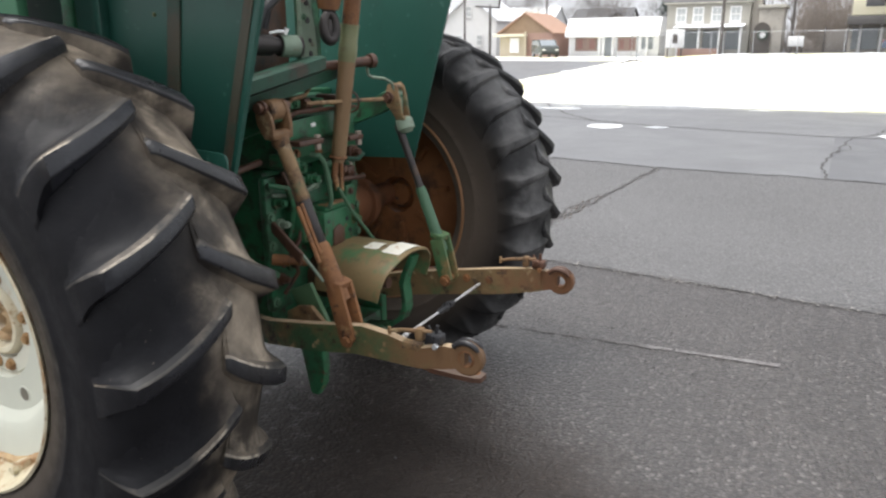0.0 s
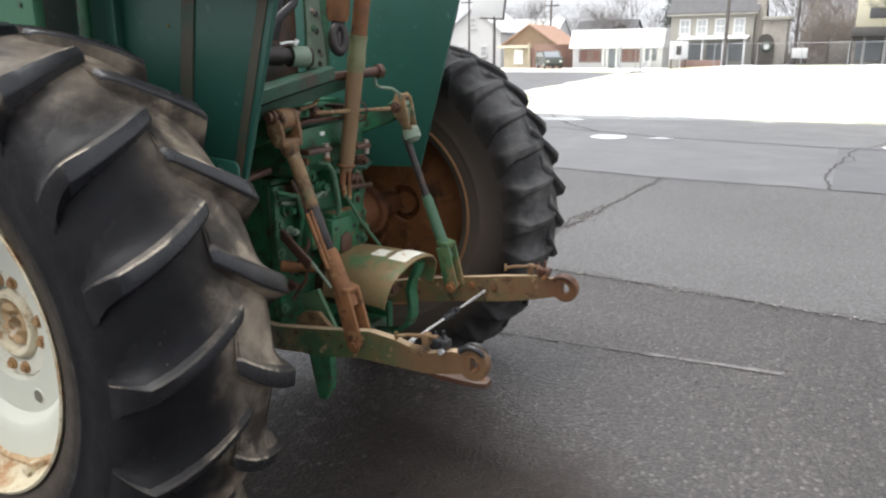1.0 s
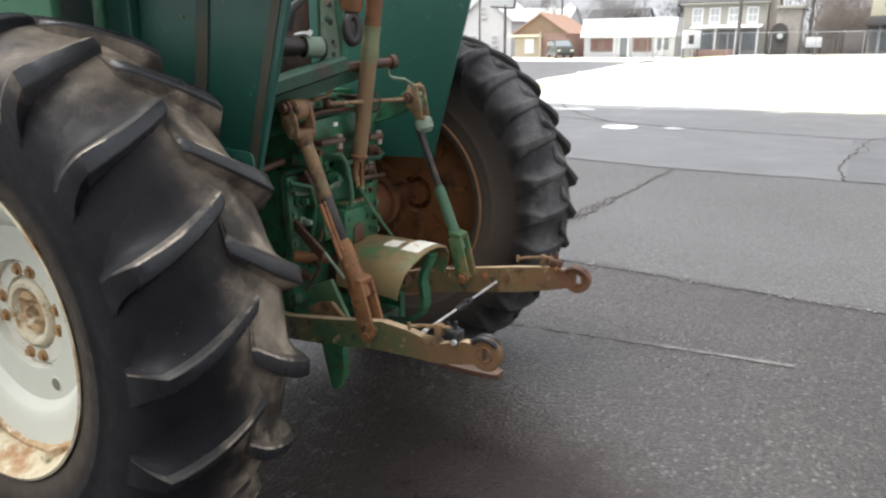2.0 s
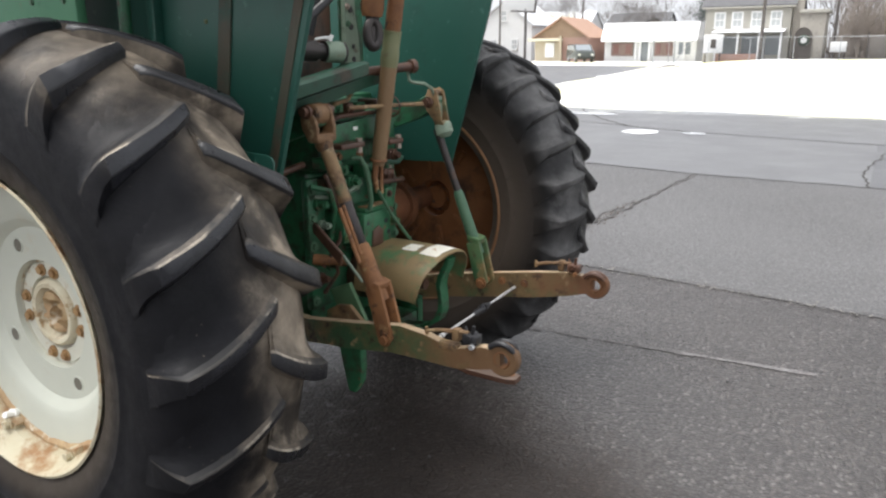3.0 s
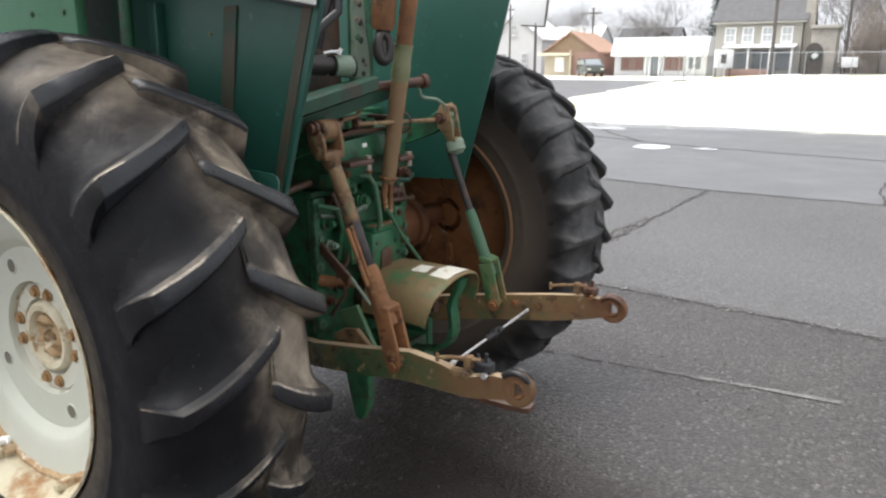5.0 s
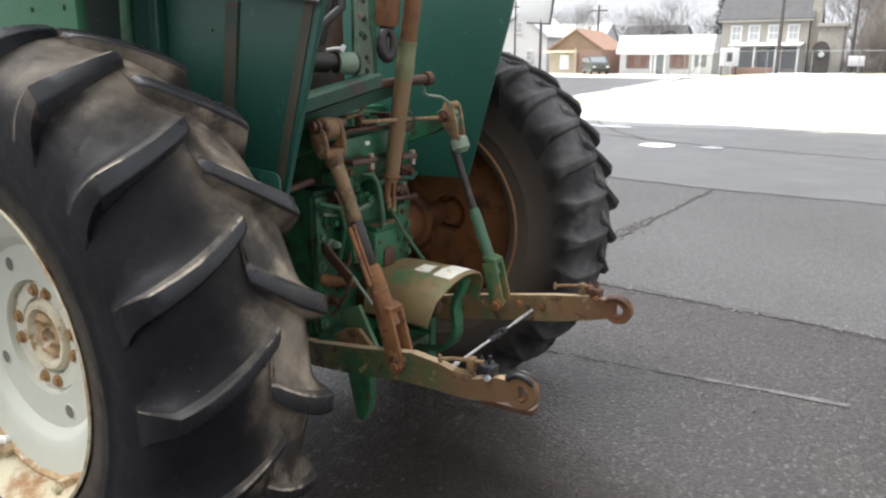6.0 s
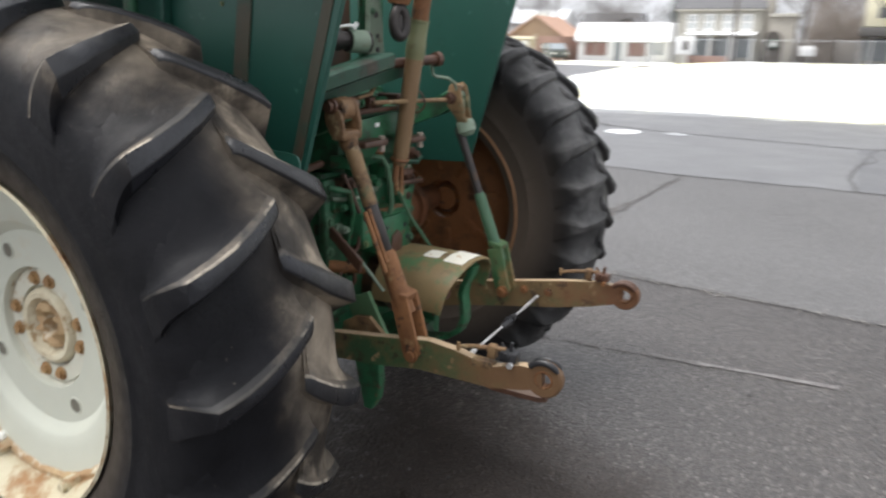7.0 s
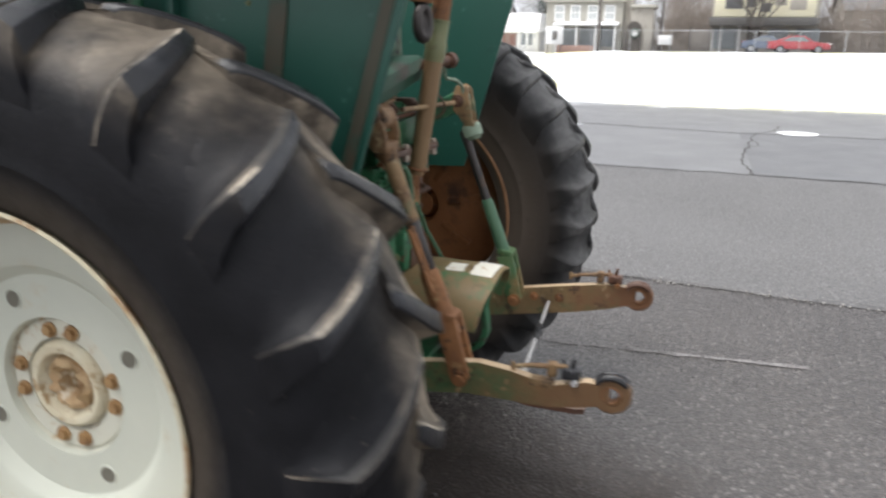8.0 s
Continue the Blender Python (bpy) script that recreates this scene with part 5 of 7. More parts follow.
part("levelling_crank", bm, CHALKY_GREEN, tractor, "bent levelling crank of worn green paint")
bm = stepped(BM(), (0.352, -0.540, 1.308), (0.350, -0.560, 1.250), [(0, 0.030), (0.15, 0.037), (0.75, 0.037), (0.8, 0.030), (1, 0.022)], 18)
box(bm, (0.322, -0.532, 1.318), (0.374, -0.505, 1.42), 0.008)
part("crank_gearbox", bm, CHALKY_GREEN, tractor, "green levelling gearbox on the lift rod")

# ---- top link stowed upright ----
bm = BM()
t0, t1 = Vector((-0.007, -0.46, 1.17)), Vector((0.013, -0.57, 1.92))
stepped(bm, t0, t1, [(0, 0.024), (0.05, 0.029), (0.44, 0.031), (0.50, 0.0315)], 20)
OLIVE = material("olive_worn_paint", (0.23, 0.21, 0.11), (0.14, 0.18, 0.09), 7, 0.6, (0.33, 0.24, 0.13), 6, 0.52, 0.14, 0.55, bump=0.3, grime=((0.12, 0.06, 0.035), 14, 0.58, 0.72))
top = part("top_link", bm, material("tan_rusty_tube", (0.27, 0.185, 0.098), (0.20, 0.115, 0.058), 6, 0.6, (0.19, 0.092, 0.045), 5, 0.52, 0.2, 0.55, bump=0.4, grime=((0.10, 0.055, 0.03), 14, 0.60, 0.74)), tractor, "tan rusty tubular top link stowed upright")
bm = stepped(BM(), t0.lerp(t1, 0.50), t0.lerp(t1, 0.675), [(0, 0.031), (0.15, 0.0345), (0.45, 0.0345), (0.5, 0.032), (0.94, 0.033), (0.95, 0.035), (1, 0.035)], 20)
part("link_tube", bm, OLIVE, top, "olive green worn link tube")
bm = stepped(BM(), t0.lerp(t1, 0.67), t1, [(0, 0.030), (1, 0.031)], 20)
part("link_screw", bm, RUST_STEEL, top, "rust-red upper end of the top link")
bm = BM()
tube(bm, [t0 + Vector((-0.012, 0.0, 0.03)), (-0.018, -0.448, 1.12), (-0.008, -0.452, 1.06)], [0.013, 0.012, 0.010], 10)
tube(bm, [t0 + Vector((0.018, 0.0, 0.03)), (0.030, -0.446, 1.11), (0.022, -0.452, 1.05)], [0.009, 0.008, 0.008], 10)
torus(bm, t0 + Vector((0, -0.002, 0.02)), (0, -0.15, 1), 0.030, 0.006, 20, 8)
part("link_end", bm, RUST_STEEL, top, "rusty wire clip at the link's foot")
bm = tube(BM(), [(-0.235, -0.50, 1.408), (0.25, -0.505, 1.392)], 0.008, 10)
part("hitch_pin", bm, TAN_RUST, tractor, "thin rusty hitch pin")
bm = torus(BM(), (0.02, -0.505, 1.40), (1, 0.1, 0.2), 0.042, 0.004, 20, 6)
part("pin_ring", bm, DARK_RUST, tractor, "wire ring round the top link")
bm = stepped(BM(), (-0.075, -0.50, 1.725), (-0.07, -0.52, 1.96), [(0, 0.036), (0.1, 0.042), (1, 0.042)], 20)
part("lift_cylinder", bm, RUST_STEEL, tractor, "rusty hydraulic cylinder above the hitch")
bm = BM()
tube(bm, [(-0.072, -0.50, 1.738), (-0.076, -0.503, 1.722), (-0.080, -0.505, 1.708)], [0.020, 0.026, 0.020], 16)
loop = [(-0.088 + 0.022 * math.sin(2 * math.pi * k / 20), -0.512 - 0.010 * math.sin(2 * math.pi * k / 20), 1.665 + 0.046 * math.cos(2 * math.pi * k / 20)) for k in range(21)]
tube(bm, loop, [0.014 + 0.005 * math.sin(math.pi * k / 20) for k in range(21)], 12, False)
tube(bm, [(-0.084, -0.51, 1.69), (-0.090, -0.512, 1.65), (-0.092, -0.512, 1.628)], [0.010, 0.013, 0.009], 10)
part("hose_end", bm, OILY_STEEL, tractor, "greasy dark steel loop hanging from the cylinder")

# ---- cross members and couplers between the fenders ----
def slant(bm):
    """The platform sits askew: its bars rise towards the tractor's right."""
    for v in bm.verts:
        v.co.z += (v.co.x + 0.13) * 0.17 + 0.018


bm = BM()
prism(bm, [(-0.44, 1.495), (-0.520, 1.505), (-0.525, 1.545), (-0.510, 1.551), (-0.44, 1.548)], "x", -0.56, -0.13, 0.005)
slant(bm)
part("cross_channel", bm, GREEN_DULL, tractor, "green steel channel across the platform")
bm = BM()
prism(bm, [(-0.30, 1.40), (-0.46, 1.44), (-0.47, 1.485), (-0.30, 1.48)], "x", -0.58, 0.03, 0.005)
slant(bm)
box(bm, (-0.59, -0.28, 1.42), (-0.02, 0.9, 1.46), 0.01)
part("platform", bm, GREEN_DULL, tractor, "dark green platform frame")
bm = stepped(BM(), (-0.10, -0.44, 1.525), (0.165, -0.525, 1.545), [(0, 0.018), (0.92, 0.018), (0.92, 0.027), (1, 0.027)], 16)
part("platform_bolt", bm, DARK_RUST, tractor, "long dark rusty bolt with a square head")
bm = BM()
prism(bm, [(-0.155, 1.545), (-0.055, 1.545), (-0.065, 1.66), (-0.085, 1.72), (-0.092, 1.95), (-0.142, 1.95), (-0.140, 1.70)], "y", -0.43, -0.41, 0.004)
column = part("coupler_plate", bm, CHALKY_GREEN, tractor, "pale green upright coupler plate with holes")
# black caps in place of the shade within the bolt holes
for x, z, r in ((-0.10, 1.575, 0.010), (-0.10, 1.62, 0.008), (-0.11, 1.69, 0.012), (-0.112, 1.75, 0.012), (-0.112, 1.81, 0.010), (-0.112, 1.87, 0.012)):
    bm = tube(BM(), [(x, -0.427, z), (x, -0.4325, z)], r, 14)
    part("plate_hole", bm, BLACK_PLASTIC, column, "dark bolt hole")
for z in (1.70, 1.76, 1.82):
    bm = hexbolt(BM(), (-0.13, -0.43, z), (0, -1, 0), 0.008, 0.010)
    part("plate_bolt", bm, PALE_STEEL if z > 1.75 else PALE_GREEN, column)
bm = BM()
stepped(bm, (-0.36, -0.36, 1.61), (-0.16, -0.43, 1.60), [(0, 0.036), (0.45, 0.036), (0.45, 0.028), (0.6, 0.028), (0.6, 0.036), (1, 0.036)], 22)
part("coupler", bm, OILY_STEEL, tractor, "dark hydraulic coupler body")
bm = stepped(BM(), (-0.24, -0.41, 1.602), (-0.175, -0.435, 1.60), [(0, 0.0365), (0.9, 0.038), (1, 0.031)], 22)
part("coupler_sleeve", bm, CHALKY_GREEN, tractor, "pale green coupler sleeve")
bm = BM()
tube(bm, [(-0.29, -0.41, 1.645), (-0.262, -0.42, 1.650), (-0.240, -0.43, 1.650)], [0.004, 0.005, 0.006], 12)
tube(bm, [(-0.236, -0.43, 1.640), (-0.228, -0.436, 1.660)], [0.008, 0.008], 12)
part("coupler_lever", bm, WHITE_PLATE, tractor, "pale lever knob on the coupler")
bm = BM()
box(bm, (-0.50, -0.25, 1.46), (0.0, -0.20, 2.0), 0.01)
box(bm, (-0.42, -0.34, 1.55), (-0.36, -0.28, 2.0), 0.01)
part("control_valve", bm, DARK_RUST, tractor, "dark rusty hydraulic control valve")
bm = BM()
tube(bm, [(-0.33, -0.38, 1.64), (-0.30, -0.40, 1.72), (-0.22, -0.42, 1.78), (-0.20, -0.41, 1.95)], 0.017, 12)
tube(bm, [(-0.26, -0.36, 1.66), (-0.24, -0.39, 1.80), (-0.17, -0.40, 1.95)], 0.015, 12)
part("hydraulic_hose", bm, BLACK_PLASTIC, tractor, "black hydraulic hoses")
bm = box(BM(), (0.02, -0.30, 1.46), (0.14, -0.26, 2.0), 0.012)
part("seat_post", bm, GREEN_DARK, tractor, "dark green post behind the hitch")

# bits on the lift housing
for pts, r, mat, label in (
        ([(-0.30, -0.36, 1.32), (-0.20, -0.43, 1.372), (-0.05, -0.445, 1.375), (0.08, -0.44, 1.372), (0.20, -0.41, 1.36)], 0.009, DARK_RUST, "thin dark rusty hydraulic pipe"),
        ([(-0.24, -0.40, 1.385), (-0.22, -0.43, 1.42), (-0.16, -0.44, 1.43), (-0.10, -0.42, 1.46)], 0.008, TAN_RUST, "thin tan rusty pipe"),
        ([(0.03, -0.42, 1.09), (0.12, -0.43, 1.085), (0.22, -0.42, 1.075), (0.27, -0.38, 1.07)], 0.010, DARK_RUST, "dark rusty pipe across the housing"),
        ([(0.16, -0.37, 1.15), (0.165, -0.40, 1.08), (0.16, -0.39, 0.98), (0.17, -0.36, 0.92)], 0.012, GREEN_CAST, "upright green pipe"),
        ([(0.21, -0.36, 1.16), (0.215, -0.38, 1.06), (0.21, -0.36, 0.95)], 0.012, GREEN_CAST, "upright green pipe"),
        ([(-0.30, -0.36, 1.12), (-0.24, -0.40, 1.10), (-0.20, -0.39, 1.02), (-0.21, -0.37, 0.90)], 0.011, GREEN_CAST, "bent green pipe"),
        ([(-0.26, -0.37, 0.80), (-0.20, -0.41, 0.90), (-0.18, -0.41, 1.0), (-0.24, -0.38, 1.16)], 0.008, DARK_RUST, "thin dark brake pipe")):
    part("pipe", tube(BM(), pts, r, 10), mat, tractor, label)
for x, y, z, sx, sz in ((-0.19, -0.40, 1.40, 0.030, 0.016), (-0.13, -0.41, 1.395, 0.018, 0.022), (-0.05, -0.40, 1.40, 0.026, 0.014), (0.06, -0.405, 1.40, 0.020, 0.020), (0.14, -0.40, 1.10, 0.024, 0.030), (-0.14, -0.375, 1.16, 0.03, 0.02), (0.02, -0.38, 1.14, 0.03, 0.028)):
    bm = box(BM(), (x - sx, y - 0.02, z - sz), (x + sx, -0.33, z + sz), 0.005)
    hexbolt(bm, (x, y - 0.02, z), (0, -1, 0), 0.010, 0.014)
    part("valve_boss", bm, DARK_RUST if sx < 0.025 else GREEN_CAST, tractor)
bm = BM()
prism(bm, [(-0.25, 1.27), (0.10, 1.27), (0.13, 1.30), (0.20, 1.352), (0.15, 1.365), (-0.10, 1.352), (-0.25, 1.342)], "y", -0.43, -0.405, 0.004)
part("draft_bracket", bm, GREEN_DARK, tractor, "green draft control bracket")
for x0, x1, xb, z in ((-0.265, -0.125, -0.145, 1.258), (0.035, 0.13, 0.115, 1.245)):
    bm = BM()
    box(bm, (x0, -0.49, z), (x1, -0.42, z + 0.020), 0.005)
    br = part("centre_link_bracket", bm, DARK_RUST, tractor, "dark rusty centre link bracket")
    part("bracket_bolt", stepped(BM(), (xb, -0.475, z - 0.022), (xb, -0.475, z + 0.032), [(0, 0.013), (0.4, 0.013), (0.4, 0.009), (0.8, 0.009), (0.8, 0.013), (1, 0.013)], 6), PALE_STEEL, br)
bm = BM()
tube(bm, [(-0.150, -0.44, 1.215), (-0.130, -0.465, 1.212), (-0.105, -0.47, 1.18), (-0.085, -0.47, 1.11), (-0.075, -0.47, 1.04), (-0.072, -0.46, 1.0)], 0.010, 10)
part("bent_rod", bm, PALE_GREEN, tractor, "bent green control rod")
bm = tube(BM(), [(-0.02, -0.465, 1.07), (0.06, -0.47, 0.96), (0.17, -0.50, 0.815), (0.23, -0.51, 0.74)], 0.0075, 10)
part("brace_rod", bm, PALE_GREEN, tractor, "thin green brace rod")
bm = tube(BM(), [(-0.60, -0.34, 1.165), (-0.45, -0.34, 1.185), (-0.30, -0.33, 1.20)], 0.013, 10)
part("cross_rod", bm, DARK_RUST, tractor, "dark rusty cross rod")
bm = prism(BM(), [(-0.30, 0.965), (-0.33, 0.985), (-0.47, 0.868), (-0.46, 0.823)], "x", -0.27, -0.255, 0.003)
part("flat_strap", bm, DARK_RUST, tractor, "dark rusted flat strap")
part("stay_rod", tube(BM(), [(-0.25, -0.440, 0.878), (-0.25, -0.548, 0.768)], 0.006, 8), CHALKY_GREEN, tractor, "thin pale green stay rod")
bm = stepped(BM(), (-0.27, -0.33, 0.83), (-0.20, -0.44, 0.815), [(0, 0.022), (0.5, 0.022), (0.5, 0.016), (1, 0.016)], 14)
part("drain_fitting", bm, RUST_STEEL, tractor, "rusty pipe fitting on the housing")
for k, (x, z) in enumerate(((-0.20, 1.12), (-0.08, 1.11), (0.07, 1.13), (0.16, 1.09), (0.20, 1.18), (-0.22, 1.20))):
    bm = hexbolt(BM(), (x, -0.37 - 0.02 * (k % 3), z), (0, -1, 0), 0.015, 0.03)
    box(bm, (x - 0.03, -0.372 - 0.02 * (k % 3), z - 0.022), (x + 0.03, -0.33, z + 0.022), 0.005)
    part("port_boss", bm, GREEN_CAST if k % 2 else DARK_RUST, tractor)

for x, z, r, mat in ((-0.235, 1.04, 0.017, GREEN_CAST), (-0.225, 0.955, 0.014, CHALKY_GREEN), (-0.245, 0.745, 0.016, DARK_RUST), (-0.175, 0.79, 0.019, GREEN_CAST), (-0.115, 1.055, 0.013, PALE_STEEL), (-0.045, 1.075, 0.015, CHALKY_GREEN), (0.115, 0.895, 0.017, GREEN_CAST), (0.185, 1.125, 0.014, PALE_STEEL), (0.235, 0.885, 0.016, GREEN_RUST)):
    bm = stepped(BM(), (x, -0.335, z), (x, -0.385, z + 0.004), [(0, r * 1.6), (0.3, r * 1.6), (0.3, r), (0.8, r), (0.8, r * 0.7), (1, r * 0.7)], 12)
    part("fitting", bm, mat, tractor)
for pts, r, mat, label in (
        ([(-0.27, -0.35, 1.075), (-0.20, -0.385, 1.065), (-0.13, -0.40, 1.075), (-0.05, -0.405, 1.10)], 0.007, CHALKY_GREEN, "thin pale green oil line"),
        ([(-0.25, -0.36, 0.69), (-0.21, -0.40, 0.77), (-0.22, -0.395, 0.86), (-0.17, -0.40, 0.93)], 0.008, DARK_RUST, "dark bent oil line"),
        ([(0.08, -0.37, 1.19), (0.11, -0.42, 1.165), (0.17, -0.43, 1.155), (0.25, -0.40, 1.165)], 0.009, GREEN_DULL, "dull green oil line")):
    part("pipe", tube(BM(), pts, r, 10), mat, tractor, label)

# ---- fenders ----
STREAKED = material("rust_streaked_green", (0.050, 0.062, 0.042), (0.088, 0.060, 0.040), 4, 0.8, (0.105, 0.060, 0.036), 3, 0.48, 0.30, 0.6, grime=((0.02, 0.07, 0.05), 8, 0.5, 0.7))
for s in (-1, 1):
    bm = BM()
    dy, low = (0.053, 0.0) if s > 0 else (0.0, 0.03)
    outline = [(-0.493 + dy + low, 1.10 - low), (-0.682 + dy, 1.765), (-0.714 + dy, 1.90), (-0.62, 2.02), (0.9, 2.02), (0.9, 1.25), (0.35, 1.07)]
    x = s * 0.60
    prism(bm, outline, "x", x - 0.004, x + 0.004, 0.0015)
    fender = part("fender", bm, GREEN_SHEET, tractor, "faded green sheet steel fender")
    bm = BM()
    # folded rear flange
    edge = [(-0.493 + dy + low, 1.10 - low), (-0.682 + dy, 1.765), (-0.714 + dy, 1.90)]
    for (y0, z0), (y1, z1) in zip(edge, edge[1:]):
        d = Vector((0, y1 - y0, z1 - z0)).normalized()
        n = Vector((0, d.z, -d.y))
        a0, a1 = Vector((0, y0, z0)), Vector((0, y1, z1))
        prism(bm, [(a0.y, a0.z), (a1.y, a1.z), (a1.y + n.y * 0.045, a1.z + n.z * 0.045), (a0.y + n.y * 0.045, a0.z + n.z * 0.045)], "x", min(x + s * 0.004, x + s * 0.014), max(x + s * 0.004, x + s * 0.014), 0.003)
    part("flange", bm, GREEN_SHEET, fender, "folded fender edge")
    if s < 0:
        bm = BM()
        prism(bm, [(-0.460, 1.10), (-0.667, 1.80), (-0.632, 1.80), (-0.425, 1.10)], "x", x - 0.019, x - 0.014, 0.001)
        part("rust_strip", bm, STREAKED, fender, "brown rusted strip along the edge")
        bm = BM()
        prism(bm, [(-0.205, 1.15), (-0.300, 1.78), (-0.355, 1.78), (-0.26, 1.15)], "x", x - 0.012, x - 0.004, 0.003)
        part("stiffener", bm, STREAKED, fender, "rust-brown upright stiffener")
        bm = BM()
        prism(bm, [(0.0, 1.2), (-0.02, 1.80), (0.02, 1.80), (0.04, 1.2)], "x", x - 0.040, x - 0.004, 0.004)
        part("stiffener", bm, GREEN_SHEET, fender)
        bm = BM()
        prism(bm, [(-0.25, 1.18), (-0.25, 1.318), (-0.548, 1.300), (-0.567, 1.294), (-0.576, 1.278), (-0.572, 1.21), (-0.55, 1.165)], "x", x - 0.105, x - 0.097, 0.002)
        box(bm, (x - 0.10, -0.31, 1.22), (x, -0.28, 1.30), 0.003)
        hexbolt(bm, (x - 0.105, -0.50, 1.275), (-1, 0, 0), 0.009, 0.006)
        part("bracket_plate", bm, GREEN_SHEET, fender, "green bracket plate with rounded corners")
        for y, z in ((-0.225, 1.70),):
            part("fender_bolt", hexbolt(BM(), (x - 0.004, y, z), (-1, 0, 0), 0.005, 0.005), GREEN_RUST, fender)
        # made-up white strip, painted for the brightness above the fender's edge
        bm = prism(BM(), [(-0.40, 1.815), (-0.690, 1.766), (-0.708, 1.86), (-0.40, 1.90)], "x", x - 0.046, x - 0.036, 0.003)
        plate = part("bright_strip", bm, WHITE_PLATE, fender, "made-up white strip for the brightness above the fender")
        bm = prism(BM(), [(-0.40, 1.807), (-0.690, 1.758), (-0.692, 1.766), (-0.40, 1.815)], "x", x - 0.048, x - 0.034, 0.001)
        part("plate_edge", bm, BLACK_PLASTIC, plate, "dark lower edge of the white strip")
    # out of view; the width is set by the shade it throws
    bm = BM()
    prism(bm, [(-0.70, 1.98), (-0.72, 1.90), (-0.68, 1.90), (-0.66, 1.96), (0.9, 1.99), (0.9, 2.02), (-0.66, 2.02)], "x", min(x, x + (0.20 if s > 0 else -0.38)), max(x, x + (0.20 if s > 0 else -0.38)), 0.004)
    part("unseen_fender_top", bm, GREEN_SHEET, fender, "unseen flat fender top, sized to shade fender and tyre")
# panel of the cab beside the wheel
bm = BM()
box(bm, (-0.80, 0.16, 1.52), (-0.76, 1.2, 2.0), 0.008)
panel = part("side_panel", bm, material("bright_green_panel", (0.055, 0.205, 0.105), (0.085, 0.245, 0.135), 4, 0.6, (0.14, 0.16, 0.09), 5, 0.6, 0.15, 0.45, bump=0.2, grime=((0.03, 0.09, 0.05), 12, 0.58, 0.72)), tractor, "bright green bolted side panel")
for y, z in ((0.22, 1.77), (0.40, 1.77), (0.62, 1.77), (0.85, 1.77)):
    part("panel_bolt", hexbolt(BM(), (-0.80, y, z), (-1, 0, 0), 0.008, 0.007), PALE_GREEN, panel)
bm = tube(BM(), [(-0.70, 0.06, 1.45), (-0.70, 0.04, 2.0)], 0.02, 12)
part("upright_tube", bm, GREEN_DARK, tractor, "dark green upright tube")

# unseen floor, bonnet and front axle, added to block light under the tractor
part("unseen_cab_floor", box(BM(), (-0.59, 0.0, 1.36), (0.59, 1.3, 1.41), 0.01), GREEN_DARK, tractor)
bm = BM()
box(bm, (-0.36, 1.3, 0.95), (0.36, 3.0, 1.72), 0.06)
part("bonnet", bm, GREEN_SHEET, tractor, "unseen plain green engine cover, added to block light")
bm = BM()
box(bm, (-0.22, 1.3, 0.55), (0.22, 2.9, 0.96), 0.03)
part("unseen_engine_block", bm, GREEN_DARK, tractor)
part("unseen_front_axle", stepped(BM(), (-0.75, 2.5, 0.48), (0.75, 2.5, 0.48), [(0, 0.05), (1, 0.05)], 14), GREEN_DARK, tractor)
for s in (-1, 1):
    bm = lathe(BM(), (s * 0.75, 2.5, 0.0), [(-0.11, 0.22), (-0.12, 0.40), (-0.08, 0.47), (0.08, 0.47), (0.12, 0.40), (0.11, 0.22)], 48)
    bmesh.ops.translate(bm, verts=bm.verts[:], vec=(0, 0, 0.473))
    fw = part("unseen_front_wheel", bm, RUBBER, tractor, "unseen front tyre, added to block light")
    bm = lathe(BM(), (s * 0.75, 2.5, 0.473), [(-0.11, 0.225), (-0.03, 0.21), (-0.03, 0.001), (0.03, 0.001), (0.03, 0.21), (0.11, 0.225)], 40)
    part("unseen_front_rim", bm, RIM_WHITE, fw)


# ---- the street behind the snow ----
# some base colours here are lifted to stand in for distant haze
SIDING_TAUPE = material("taupe_siding", (0.43, 0.41, 0.36), (0.48, 0.46, 0.41), 1.2, 0.6, None, rough=0.7, bump=0.1, bump_scale=8)
SIDING_WHITE = material("white_siding", (0.74, 0.74, 0.73), (0.80, 0.80, 0.79), 1.0, 0.6, None, rough=0.65)
ROOF_GREY = material("grey_shingles", (0.12, 0.12, 0.125), (0.17, 0.17, 0.175), 2.0, 0.6, None, rough=0.85, bump=0.4, bump_scale=12)
ROOF_ORANGE = material("orange_roof", (0.42, 0.26, 0.19), (0.48, 0.31, 0.23), 1.5, 0.6, None, rough=0.8, bump=0.3, bump_scale=14)
BRICK_FAR = material("red_brick_wall", (0.35, 0.22, 0.18), (0.41, 0.27, 0.22), 3, 0.6, None, rough=0.85, bump=0.3, bump_scale=20)
STONE_FAR = material("grey_brown_stone", (0.37, 0.34, 0.30), (0.47, 0.44, 0.39), 2.2, 0.6, (0.29, 0.27, 0.24), 1.4, 0.55, 0.1, rough=0.85, bump=0.4, bump_scale=10)
TRIM_WHITE = material("white_trim", (0.80, 0.80, 0.79), (0.84, 0.84, 0.83), 1.0, 0.6, None, rough=0.55)
# pane tints are lifted to paint in the reflected sky
PANE_DARK = glass("window_pane", (0.24, 0.26, 0.27))
PANE_PALE = glass("sky_pale_pane", (0.52, 0.54, 0.54))
DARK_WOOD = material("dark_stained_wood", (0.085, 0.075, 0.068), (0.12, 0.105, 0.095), 3, 0.6, None, rough=0.75)
TIMBER_POLE = material("weathered_pole", (0.10, 0.09, 0.085), (0.15, 0.135, 0.125), 5, 0.6, None, rough=0.85)
BARK = material("bare_bark", (0.19, 0.172, 0.162), (0.26, 0.24, 0.225), 4, 0.6, None, rough=0.9)
